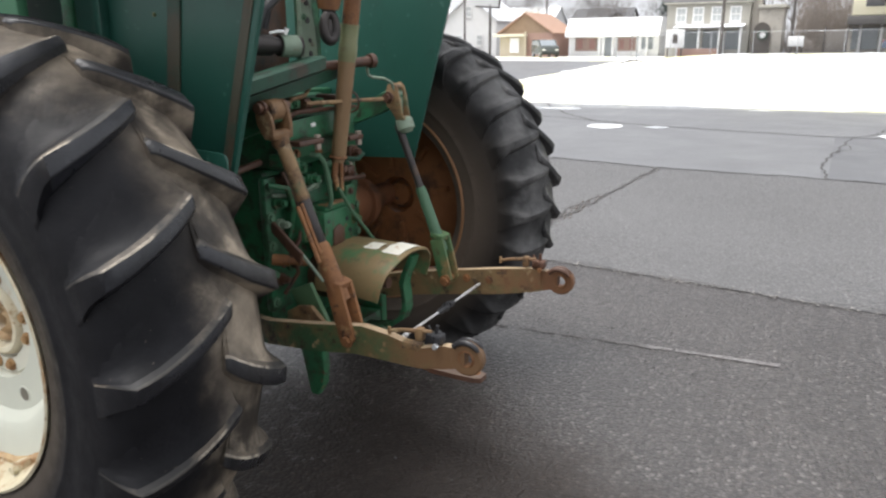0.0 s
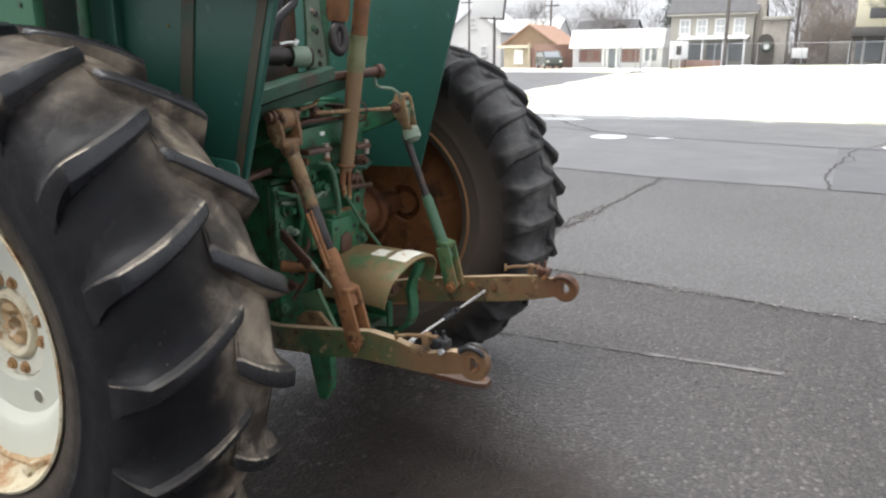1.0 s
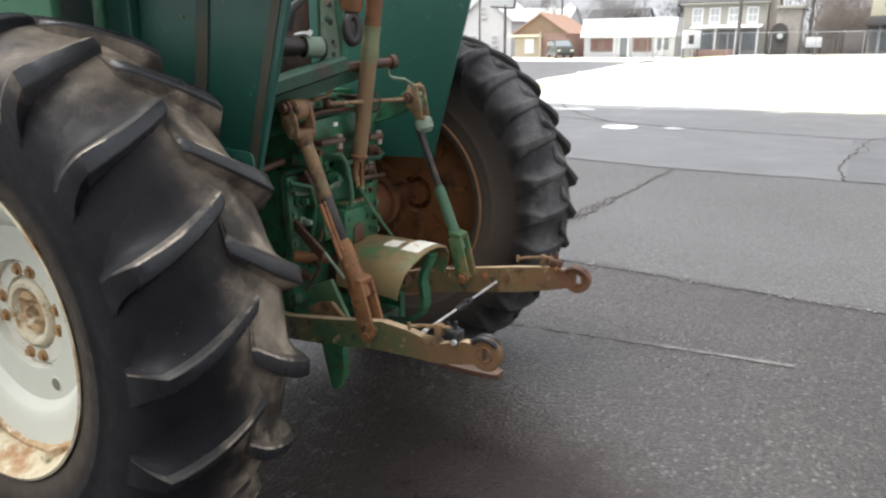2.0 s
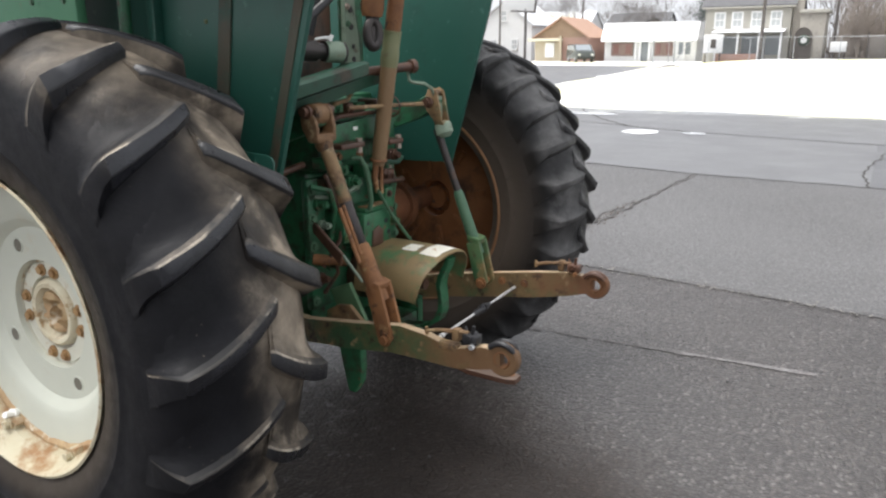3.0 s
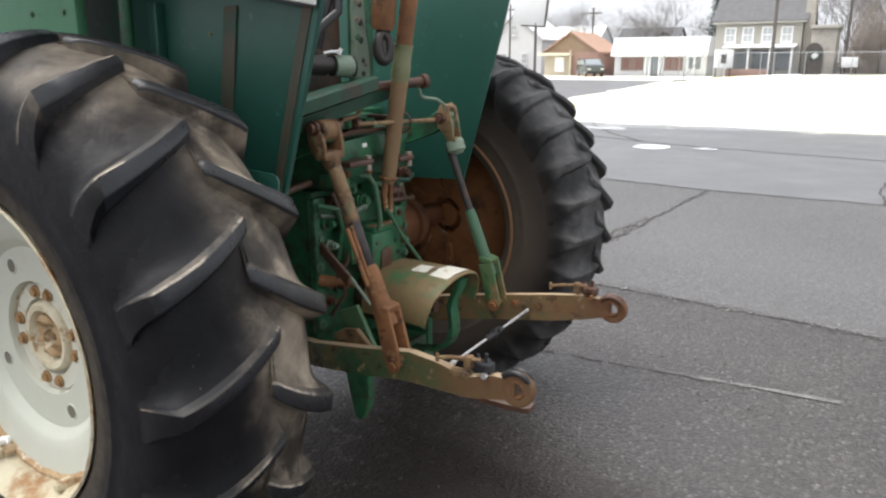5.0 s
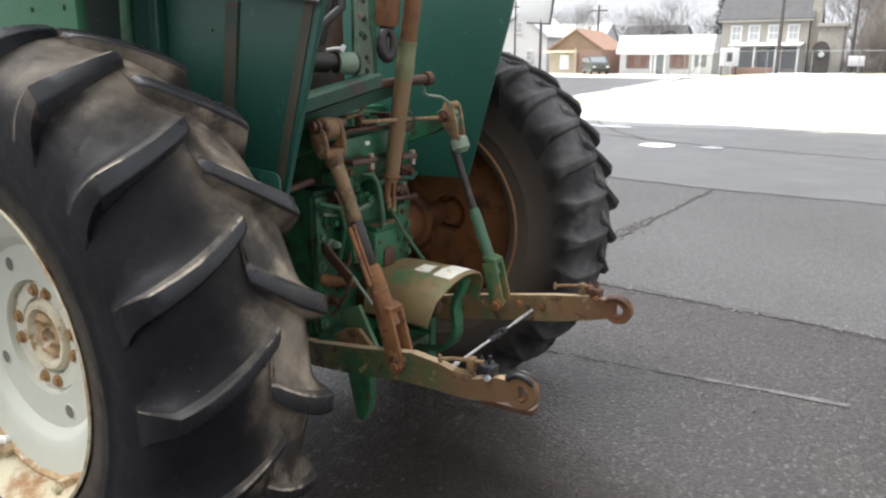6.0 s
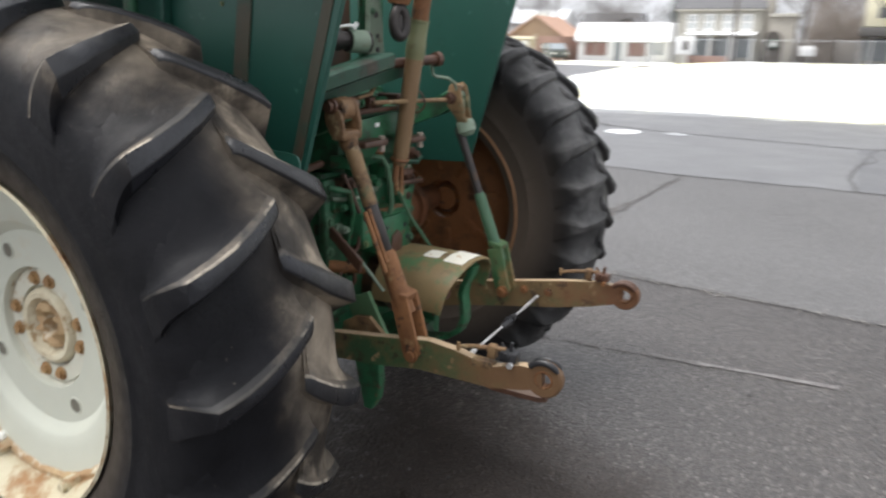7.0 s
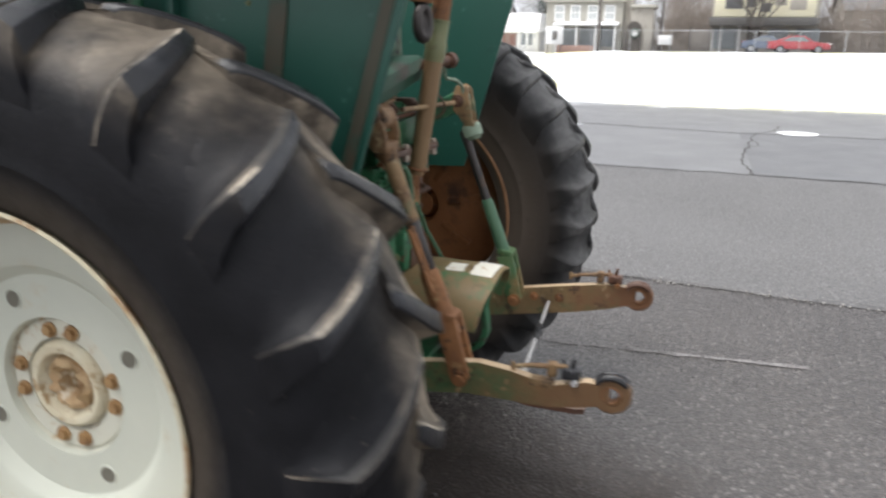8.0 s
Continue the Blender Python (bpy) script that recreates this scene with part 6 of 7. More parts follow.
NEEDLES = material("evergreen_needles", (0.06, 0.085, 0.07), (0.10, 0.12, 0.10), 3, 0.6, None, rough=0.85)
FENCE_METAL = material("galvanised_wire", (0.34, 0.35, 0.36), (0.44, 0.45, 0.46), 3, 0.5, None, rough=0.45, metal=0.4)
VAN_PAINT = material("dark_green_car_paint", (0.08, 0.092, 0.09), (0.10, 0.11, 0.11), 1, 0.5, None, rough=0.25, bump=0)
RED_PAINT = material("red_car_paint", (0.42, 0.07, 0.085), (0.47, 0.09, 0.10), 1, 0.5, None, rough=0.28, bump=0)
BLUE_PAINT = material("blue_grey_car_paint", (0.12, 0.15, 0.21), (0.15, 0.18, 0.24), 1, 0.5, None, rough=0.28, bump=0)
YELLOW_PAINT = material("ochre_boards", (0.42, 0.365, 0.265), (0.50, 0.43, 0.32), 1.5, 0.5, None, rough=0.7)
CREAM = material("cream_paint", (0.74, 0.69, 0.50), (0.78, 0.74, 0.58), 1.2, 0.5, None, rough=0.6)


def window(parent, x, y, z, w, h, pane=PANE_PALE, trim=TRIM_WHITE, bars=1):
    """A sash window in a wall that faces -x: frame, sill and panes."""
    bm = BM()
    f = 0.13
    for lo, hi in (((y - w / 2, z), (y - w / 2 + f, z + h)), ((y + w / 2 - f, z), (y + w / 2, z + h)), ((y - w / 2 + f, z), (y + w / 2 - f, z + f)), ((y - w / 2 + f, z + h - f), (y + w / 2 - f, z + h)), ((y - w / 2 + f, z + h / 2 - 0.05), (y + w / 2 - f, z + h / 2 + 0.05))):
        box(bm, (x - 0.10, lo[0], lo[1]), (x + 0.05, hi[0], hi[1]), 0.01)
    for k in range(bars):
        yy = y - w / 2 + w * (k + 1) / (bars + 1)
        box(bm, (x - 0.07, yy - 0.025, z + f), (x + 0.02, yy + 0.025, z + h - f))
    fr = part("window", bm, trim, parent, "white-framed sash window")
    bm = box(BM(), (x - 0.14, y - w / 2 - 0.05, z - 0.07), (x + 0.05, y + w / 2 + 0.05, z - 0.005), 0.01)
    part("sill", bm, trim, fr)
    for zz in (0, 1):
        bm = box(BM(), (x - 0.03, y - w / 2 + f, z + f + zz * (h / 2 - 0.05)), (x - 0.01, y + w / 2 - f, z + h / 2 - 0.055 + zz * (h / 2 - 0.08)))
        part("pane", bm, pane, fr, smooth=0)


def walls_with_gable(x0, x1, y0, y1, h, ridge, along="y"):
    bm = BM()
    t = 0.25
    box(bm, (x0, y0, -0.3), (x0 + t, y1, h))
    box(bm, (x1 - t, y0, -0.3), (x1, y1, h))
    for y in (y0, y1 - t):
        if along == "y":
            prism(bm, [(x0 + t, -0.3), (x1 - t, -0.3), (x1 - t, h), ((x0 + x1) / 2, ridge), (x0 + t, h)], "y", y, y + t)
        else:
            box(bm, (x0 + t, y, -0.3), (x1 - t, y + t, h))
    return bm


def gable_roof(x0, x1, y0, y1, h, ridge, over=0.35, thick=0.18, along="y"):
    """Two sloping slabs that meet in a ridge along y or x."""
    bm = BM()
    if along == "y":
        m = (x0 + x1) / 2
        k = (ridge - h) / (m - x0)
        prism(bm, [(x0 - over, h - over * k), (m, ridge), (x1 + over, h - over * k), (x1 + over, h - over * k + thick), (m, ridge + thick), (x0 - over, h - over * k + thick)], "y", y0 - over, y1 + over)
    else:
        m = (y0 + y1) / 2
        k = (ridge - h) / (m - y0)
        prism(bm, [(y0 - over, h - over * k), (m, ridge), (y1 + over, h - over * k), (y1 + over, h - over * k + thick), (m, ridge + thick), (y0 - over, h - over * k + thick)], "x", x0 - over, x1 + over)
    return bm


# two-storey house with a shop porch
house = thing("house", (76, 10, 0), "taupe two-storey house with grey roof and porch", "house")
part("wall", walls_with_gable(72, 80, 6.2, 13.6, 5.4, 9.0), SIDING_TAUPE, house, "taupe clapboard walls")
for k in range(21):
    part("clapboard", box(BM(), (71.965, 6.25, 0.3 + 0.235 * k), (72.0, 13.55, 0.49 + 0.235 * k)), SIDING_TAUPE, house, smooth=0)
part("roof", gable_roof(72, 80, 6.2, 13.6, 5.4, 9.0), ROOF_GREY, house, "plain grey shingle roof")
part("eaves_board", box(BM(), (71.60, 5.9, 5.02), (71.80, 13.9, 5.16), 0.02), SIDING_TAUPE, house, "pale eaves board")
for y in (12.28, 10.74, 9.08, 7.45):
    window(house, 71.96, y, 3.32, 1.0, 1.42)
bm = prism(BM(), [(70.2, 2.82), (72.0, 3.12), (72.0, 3.20), (70.1, 2.90)], "y", 6.5, 12.6)
part("porch_roof", bm, material("snowy_porch_roof", (0.80, 0.82, 0.85), None, 2, 0.5, None, rough=0.7), house, "porch roof under snow")
for y in (12.2, 10.3, 8.5, 6.7):
    part("porch_post", box(BM(), (70.3, y - 0.09, 0), (70.5, y + 0.09, 2.85), 0.02), TRIM_WHITE, house)
for y, w in ((11.3, 1.5), (9.4, 1.6), (7.5, 1.3)):
    bm = box(BM(), (71.9, y - w / 2, 0.9), (71.95, y + w / 2, 2.6))
    part("shop_window", bm, PANE_DARK, house, "dark shop window under the porch", smooth=0)
part("door", box(BM(), (71.88, 8.2, 0.1), (71.96, 8.75, 2.4), 0.02), TRIM_WHITE, house, "white shop door")
part("porch_wall", box(BM(), (70.25, 8.6, 0), (70.35, 12.1, 1.0), 0.02), BRICK_FAR, house, "low reddish porch wall")
part("chimney", box(BM(), (72.3, 5.35, 0), (73.3, 6.15, 9.6), 0.04), STONE_FAR, house, "pale stone chimney")
bm = BM()
box(bm, (71.6, 3.4, 0), (75, 5.4, 4.45), 0.02)
part("side_wing", bm, STONE_FAR, house, "stone side wing")
part("wing_cornice", box(BM(), (71.35, 3.2, 4.45), (75.2, 5.5, 4.75), 0.03), SIDING_TAUPE, house)
bm = BM()
arch_pts = [(5.05 + 0.75 * math.cos(t), 2.3 + 0.95 * math.sin(t)) for t in [math.pi * k / 14 for k in range(15)]]
prism(bm, [(5.05 + 0.75, 0.1)] + arch_pts + [(5.05 - 0.75, 0.1)], "x", 71.45, 71.58)
part("arched_door", bm, DARK_WOOD, house, "dark arched doorway")
bm = torus(BM(), (71.38, 4.95, 2.15), (1, 0, 0), 0.34, 0.13, 24, 8)
part("wreath", bm, NEEDLES, house, "dark evergreen wreath")
bm = BM()
lathe(bm, (71.30, 4.95, 2.15), [(0, 0.24), (0, 0.001)], 24)
part("wreath_disc", bm, TRIM_WHITE, house, "pale round sign")

sign = thing("shop_sign", (69.6, 12.2, 0), "white framed shop sign on two posts", "sign")
bm = box(BM(), (69.55, 11.4, 1.1), (69.65, 13.05, 2.72), 0.02)
board = part("board", bm, TRIM_WHITE, sign, "white sign board")
part("picture_bar", box(BM(), (69.52, 11.98, 1.5), (69.55, 12.45, 2.3), 0.01), DARK_WOOD, board, "dark upright bar")
for y in (11.6, 12.85):
    part("post", box(BM(), (69.57, y - 0.06, 0), (69.63, y + 0.06, 1.1)), DARK_WOOD, sign)

# low white store
BAY_BROWN = material("brown_bay_boards", (0.22, 0.155, 0.13), (0.28, 0.20, 0.17), 2, 0.5, None, rough=0.7)
BAY_RED = glass("reddish_shop_pane", (0.26, 0.15, 0.13))
store = thing("store", (84, 21, 0), "low white flat-roofed store with brick window bays", "store")
bm = BM()
box(bm, (80, 16.0, -0.3), (90, 26.0, 2.4))
part("wall", bm, SIDING_WHITE, store, "white store wall")
bm = BM()
prism(bm, [(79.1, 2.35), (80.2, 4.25), (90, 4.4), (90, 2.4), (79.3, 2.2)], "y", 15.8, 26.2)
part("roof", bm, material("snow_white_roof", (0.84, 0.85, 0.87), None, 1, 0.5, None, rough=0.7), store, "white sloping roof front under snow")
for y0, y1 in ((22.7, 25.2), (18.4, 20.4)):
    fr = part("window_bay", box(BM(), (79.85, y0, 0.72), (80.0, y1, 2.15), 0.02), BAY_BROWN, store, "brown brick window bay")
    n = 3
    for k in range(n):
        w = (y1 - y0 - 0.4) / n
        part("pane", box(BM(), (79.80, y0 + 0.2 + w * k + 0.05, 0.95), (79.85, y0 + 0.2 + w * (k + 1) - 0.05, 1.95)), BAY_RED if k != 1 else BAY_BROWN, fr, smooth=0)
part("door", box(BM(), (79.88, 20.95, 0.05), (80.0, 21.9, 2.25), 0.02), PANE_DARK, store, "glazed store door")
for y in (20.9, 21.95, 22.4, 17.2):
    part("pilaster", box(BM(), (79.7, y - 0.12, 0), (79.9, y + 0.12, 2.35), 0.02), TRIM_WHITE, store)
part("foundation", box(BM(), (79.9, 16, -0.2), (80.02, 26, 0.12)), STONE_FAR, store)
part("side_window", box(BM(), (79.9, 16.6, 0.9), (79.98, 17.8, 2.1), 0.02), PANE_DARK, store, smooth=0)

# brick shed with an orange roof
shed = thing("brick_garage", (81, 30, 0), "small brick garage with orange tile roof", "garage")
part("wall", walls_with_gable(78.2, 86, 27.4, 33.7, 2.75, 4.9, "x"), BRICK_FAR, shed, "reddish brick walls")
bm = prism(BM(), [(27.4, 2.75), (30.55, 4.8), (33.7, 2.75)], "x", 78.2, 78.45)
part("gable", bm, material("brown_gable", (0.27, 0.19, 0.13), None, 2, 0.5, None, rough=0.8), shed, "brown boarded gable")
part("roof", gable_roof(78.2, 86, 27.4, 33.7, 2.8, 4.85, 0.3, 0.15, "x"), ROOF_ORANGE, shed, "orange tile roof")
part("canopy", box(BM(), (77.2, 30.3, 2.35), (78.2, 34.2, 2.65), 0.03), CREAM, shed, "pale canopy board")
part("front_board", box(BM(), (77.9, 30.4, 0), (78.15, 33.6, 2.3), 0.02), YELLOW_PAINT, shed, "ochre boarded front")
part("post", box(BM(), (77.2, 30.1, 0), (77.5, 30.35, 2.9), 0.03), YELLOW_PAINT, shed, "yellow corner post")
part("door", box(BM(), (77.8, 31.2, 0.6), (77.9, 32.3, 2.2), 0.02), TRIM_WHITE, shed, "white notice panel")

# white gabled house
whouse = thing("house", (92, 43, 0), "white gabled house partly hidden behind the tractor", "house")
part("wall", walls_with_gable(88, 97, 38.6, 46.5, 4.6, 7.6, "x"), SIDING_WHITE, whouse, "white clapboard walls")
bm = prism(BM(), [(38.6, 4.6), (42.55, 7.5), (46.5, 4.6)], "x", 88, 88.25)
part("gable", bm, SIDING_WHITE, whouse)
part("roof", gable_roof(88, 97, 38.6, 46.5, 4.6, 7.55, 0.35, 0.18, "x"), material("snowy_shingles", (0.62, 0.63, 0.65), (0.74, 0.75, 0.77), 1.0, 0.6, None, rough=0.8), whouse, "roof under thin snow")
for y, z in ((41.0, 1.4), (44.0, 1.4), (42.6, 5.0)):
    window(whouse, 87.95, y, z, 0.95, 1.4)

# far roofs beyond
for k, (x, y, w, d, h, r, wall, roof) in enumerate(((120, 46, 9, 9, 4.4, 7.4, SIDING_WHITE, SNOW), (125, 57, 10, 9, 4.6, 7.6, SIDING_TAUPE, ROOF_GREY), (128, 36, 10, 9, 4.2, 7.2, SIDING_WHITE, ROOF_GREY),
                                              (118, 30, 8, 8, 3.6, 6.0, SIDING_TAUPE, ROOF_GREY), (130, 66, 9, 9, 5.0, 8.0, SIDING_WHITE, SNOW))):
    h2 = thing("house", (x, y, 0), "distant pale house with gabled roof among trees", "house", "houses beyond the street")
    part("wall", walls_with_gable(x - d / 2, x + d / 2, y - w / 2, y + w / 2, h, r, "x" if k % 2 else "y"), wall, h2)
    part("roof", gable_roof(x - d / 2, x + d / 2, y - w / 2, y + w / 2, h, r, 0.3, 0.16, "x" if k % 2 else "y"), roof, h2)
    if k % 2:
        part("gable", prism(BM(), [(y - w / 2, h), (y, r - 0.05), (y + w / 2, h)], "x", x - d / 2, x - d / 2 + 0.2), wall, h2)
    for yy in (y - 2, y + 2):
        window(h2, x - d / 2 - 0.04, yy, 2.0, 1.0, 1.4)

# shop with a painted fascia and dark front
fascia = thing("shop_building", (80, -6.5, 0), "dark shop front under a cream fascia board", "shop")
bm = BM()
box(bm, (76.5, -11.2, -0.2), (86, -1.8, 3.6))
part("wall", bm, STONE_FAR, fascia, "grey-brown shop wall")
bm = box(BM(), (75.3, -10.75, 3.75), (75.6, -1.9, 6.4), 0.12)
fb = part("fascia_board", bm, CREAM, fascia, "cream fascia board with dark painted shapes")
part("upper_wall", box(BM(), (75.6, -11.1, 3.6), (86, -1.8, 7.2)), STONE_FAR, fascia)
part("ledge", box(BM(), (74.9, -11.0, 2.95), (76.5, -1.6, 3.72), 0.03), material("dark_ledge", (0.12, 0.115, 0.11), None, 2, 0.5, None, rough=0.7), fascia, "dark ledge under the fascia")
for y0, y1, z0, z1 in ((-9.9, -8.5, 4.4, 5.6), (-8.2, -7.2, 4.8, 5.9), (-5.6, -4.7, 4.6, 5.8), (-4.4, -2.9, 4.5, 5.4), (-6.9, -6.0, 4.2, 5.0)):
    part("painted_bar", box(BM(), (75.26, y0, z0), (75.30, y1, z1), 0.01), ROOF_GREY if y0 > -8 else STONE_FAR, fb)
for y0, y1 in ((-2.6, -2.1), (-4.2, -2.9), (-8.8, -7.0), (-11.5, -9.4)):
    part("shop_window", box(BM(), (76.40, y0, 0.8), (76.5, y1, 2.7), 0.02), PANE_DARK, fascia, smooth=0)
part("door", box(BM(), (76.36, -6.3, 0.0), (76.52, -5.1, 2.9), 0.02), DARK_WOOD, fascia, "dark recessed shop door")
for y in (-4.4, -2.75):
    part("pilaster", box(BM(), (76.2, y - 0.12, 0), (76.45, y + 0.12, 3.3), 0.02), TRIM_WHITE, fascia)
green_gate = thing("gate", (72.0, -0.9, 0), "weathered grey-brown wooden yard gate", "gate")
part("leaf", box(BM(), (71.9, -1.7, 0.1), (72.0, -0.1, 2.55), 0.02), material("weathered_gate_boards", (0.15, 0.135, 0.12), None, 2, 0.5, None, rough=0.7), green_gate)
part("post", box(BM(), (71.85, -1.85, 0), (72.05, -1.7, 2.8), 0.02), DARK_WOOD, green_gate)
part("post", box(BM(), (71.85, -0.1, 0), (72.05, 0.05, 2.8), 0.02), DARK_WOOD, green_gate)
wsign = thing("notice_board", (70.5, 2.2, 0), "small white notice board on posts", "sign")
part("board", box(BM(), (70.45, 1.5, 1.15), (70.55, 2.75, 2.0), 0.02), TRIM_WHITE, wsign)
for y in (1.6, 2.65):
    part("post", box(BM(), (70.47, y - 0.05, 0), (70.53, y + 0.05, 1.15)), DARK_WOOD, wsign)
yb = thing("house", (88, -19, 0), "taupe gabled house beside the shop behind brush", "house")
part("wall", walls_with_gable(84, 92, -23, -14.5, 4.8, 8.0, "y"), SIDING_TAUPE, yb)
part("roof", gable_roof(84, 92, -23, -14.5, 4.8, 8.0), ROOF_GREY, yb)
for y in (-21, -18.7, -16.4):
    window(yb, 83.95, y, 2.4, 1.0, 1.4)


# ---- vehicles ----
def vehicle(name, at, length, width, height, paint, label, category, van=False, yaw=0.0):
    """A car along its own x: body, glazing, wheels and lights."""
    v = thing(name, (0, 0, 0), label, category)
    L, W, H = length / 2, width / 2, height
    bm = BM()
    if van:
        side = [(-L, 0.32), (-L, 0.95), (-L + 0.06, 1.12), (-L + 0.85, 1.22), (-L + 1.55, H - 0.05), (-L + 2.0, H), (L - 0.35, H), (L - 0.05, 1.3), (L, 0.9), (L, 0.35)]
    else:
        side = [(-L, 0.34), (-L, 0.72), (-L + 0.15, 0.82), (-L + 1.25, 0.93), (-L + 1.95, H - 0.03), (-L + 2.5, H), (L - 1.5, H - 0.05), (L - 0.75, 1.0), (L - 0.1, 0.96), (L, 0.75), (L, 0.36)]
    prism(bm, side, "y", -W, W, 0.05)
    part("body", bm, paint, v)
    bm = BM()
    glass_line = ([(-L + 0.98, 1.25), (-L + 1.60, H - 0.12), (L - 0.5, H - 0.12), (L - 0.25, 1.3)] if van else [(-L + 1.45, 0.95), (-L + 2.05, H - 0.09), (L - 1.55, H - 0.11), (L - 0.95, 1.0)])
    prism(bm, glass_line, "y", -W - 0.006, W + 0.006, 0.0)
    part("side_glazing", bm, PANE_DARK, v, smooth=0)
    bm = BM()
    a, b = (((-L + 0.87, 1.24), (-L + 1.53, H - 0.07)) if van else ((-L + 1.28, 0.95), (-L + 1.93, H - 0.05)))
    n = Vector((a[1] - b[1], 0, b[0] - a[0])).normalized() * -0.02
    pts = [(a[0], -W + 0.12, a[1]), (a[0], W - 0.12, a[1]), (b[0], W - 0.18, b[1]), (b[0], -W + 0.18, b[1])]
    lo = [bm.verts.new(p) for p in pts]
    hi = [bm.verts.new(Vector(p) + Vector((-0.02, 0, 0.02))) for p in pts]
    bm.faces.new(lo)
    bm.faces.new(hi)
    for k in range(4):
        bm.faces.new((lo[k], lo[(k + 1) % 4], hi[(k + 1) % 4], hi[k]))
    part("windscreen", bm, glass("windscreen_glass", (0.30, 0.33, 0.35)), v, smooth=0)
    for x in (-L + 0.85, L - 0.85):
        for s in (-1, 1):
            bm = BM()
            y = s * (W - 0.09)
            stepped(bm, (x, y - 0.11, 0.33), (x, y + 0.11, 0.33), [(0, 0.28), (0.1, 0.33), (0.9, 0.33), (1, 0.28)], 24)
            w = part("wheel", bm, BLACK_PLASTIC, v)
            bm = stepped(BM(), (x, y + s * 0.10, 0.33), (x, y + s * 0.125, 0.33), [(0, 0.21), (0.8, 0.20), (1, 0.1)], 20)
            part("rim", bm, FENCE_METAL, w)
    for s in (-1, 1):
        part("headlight", box(BM(), (-L - 0.02, s * (W - 0.25) - 0.16, 0.72), (-L + 0.05, s * (W - 0.25) + 0.16, 0.88), 0.02), TRIM_WHITE, v)
        part("tail_light", box(BM(), (L - 0.06, s * (W - 0.15) - 0.08, 0.8), (L + 0.015, s * (W - 0.15) + 0.08, 1.0), 0.02), RED_PAINT, v)
    part("bumper", box(BM(), (-L - 0.07, -W + 0.05, 0.34), (-L + 0.02, W - 0.05, 0.56), 0.03), BLACK_PLASTIC, v)
    v.matrix_world = pose(*at, 0, 0, yaw)
    return v


vehicle("van", (74.8, 26.9, 0.12), 4.7, 1.9, 1.85, VAN_PAINT, "dark green minivan parked by the store", "van", True, 35)
vehicle("car", (65.5, -8.6, 0.62), 4.5, 1.75, 1.42, RED_PAINT, "red saloon car parked along the street", "car", False, 90)
vehicle("car", (68.6, -6.6, 0.62), 4.3, 1.72, 1.40, BLUE_PAINT, "blue-grey car parked along the street", "car", False, 80)

# ---- poles, fence, trees ----
def pole(at, h, r, label, arms=True):
    p = thing("utility_pole", (*at, 0), label, "pole", "poles along the street")
    part("shaft", tube(BM(), [(at[0], at[1], -0.2), (at[0], at[1], h)], [r, r * 0.75], 12), TIMBER_POLE, p)
    if arms:
        a = part("crossarm", box(BM(), (at[0] - 0.06, at[1] - 1.1, h - 0.7), (at[0] + 0.06, at[1] + 1.1, h - 0.56), 0.01), TIMBER_POLE, p)
        for dy in (-1.0, -0.5, 0.5, 1.0):
            part("insulator", tube(BM(), [(at[0], at[1] + dy, h - 0.56), (at[0], at[1] + dy, h - 0.40)], [0.05, 0.03], 8), TRIM_WHITE, a)


pole((62, 7.1), 9.5, 0.15, "grey weathered utility pole before the house")
pole((86, 31.0), 8.0, 0.14, "distant weathered utility pole")
pole((82, 40.2), 8.5, 0.13, "distant weathered utility pole")
pole((72, 2.6), 9.0, 0.13, "dark utility pole beside the stone wing")

# board on a mast near the white house
mast = thing("sign_mast", (60, 27.2, 0), "tall pale sign board in a dark frame on a mast", "sign")
part("mast", tube(BM(), [(60, 26.6, -0.2), (60, 26.6, 5.0)], 0.12, 12), TIMBER_POLE, mast)
bm = prism(BM(), [(25.75, 4.75), (28.95, 4.95), (28.6, 7.2), (25.55, 7.3)], "x", 59.9, 60.0, 0.02)
part("board", bm, SIDING_WHITE, mast, "pale sign board")
bm = BM()
tube(bm, [(59.9, 25.7, 4.65), (59.9, 25.35, 7.6)], 0.10, 8)
tube(bm, [(59.9, 25.7, 4.68), (59.9, 28.0, 4.85)], 0.07, 8)
part("frame", bm, DARK_WOOD, mast, "dark frame")

# wire fence on the snow
fence = thing("wire_fence", (50, 5, 0), "galvanised wire fence along the snow field", "fence")
for k in range(16):
    y = 11.2 - 2.6 * k
    z = snow_height(50, y) - 0.05
    part("post", tube(BM(), [(50, y, z), (50, y, 2.2)], 0.022, 8), FENCE_METAL, fence)
part("top_rail", tube(BM(), [(50, 11.2, 2.2), (50, -28, 2.2)], 0.016, 6), FENCE_METAL, fence)
bm = BM()
for k in range(140):
    y = 11.2 - 0.28 * k
    tube(bm, [(50, y, 0.9), (50, y - 1.1, 2.18)], 0.0026, 3, False)
    tube(bm, [(50, y - 1.1, 0.9), (50, y, 2.18)], 0.0026, 3, False)
tagged(part("mesh", bm, FENCE_METAL, fence, "thin diamond mesh"), kind="stuff")
# gate frame at the fence's end
gate = thing("fence_gate", (56, 12.5, 0), "galvanised pipe gate at the end of the fence", "gate")
for y in (12.3, 13.9):
    part("post", tube(BM(), [(56, y, -0.1), (56, y, 2.35)], 0.05, 8), FENCE_METAL, gate)
part("rail", tube(BM(), [(56, 12.3, 2.3), (56, 13.9, 2.3)], 0.035, 8), FENCE_METAL, gate)
part("rail", tube(BM(), [(56, 12.3, 0.5), (56, 13.9, 0.5)], 0.035, 8), FENCE_METAL, gate)
part("brace", tube(BM(), [(56, 12.3, 0.5), (56, 10.9, 2.2)], 0.03, 8), FENCE_METAL, gate)


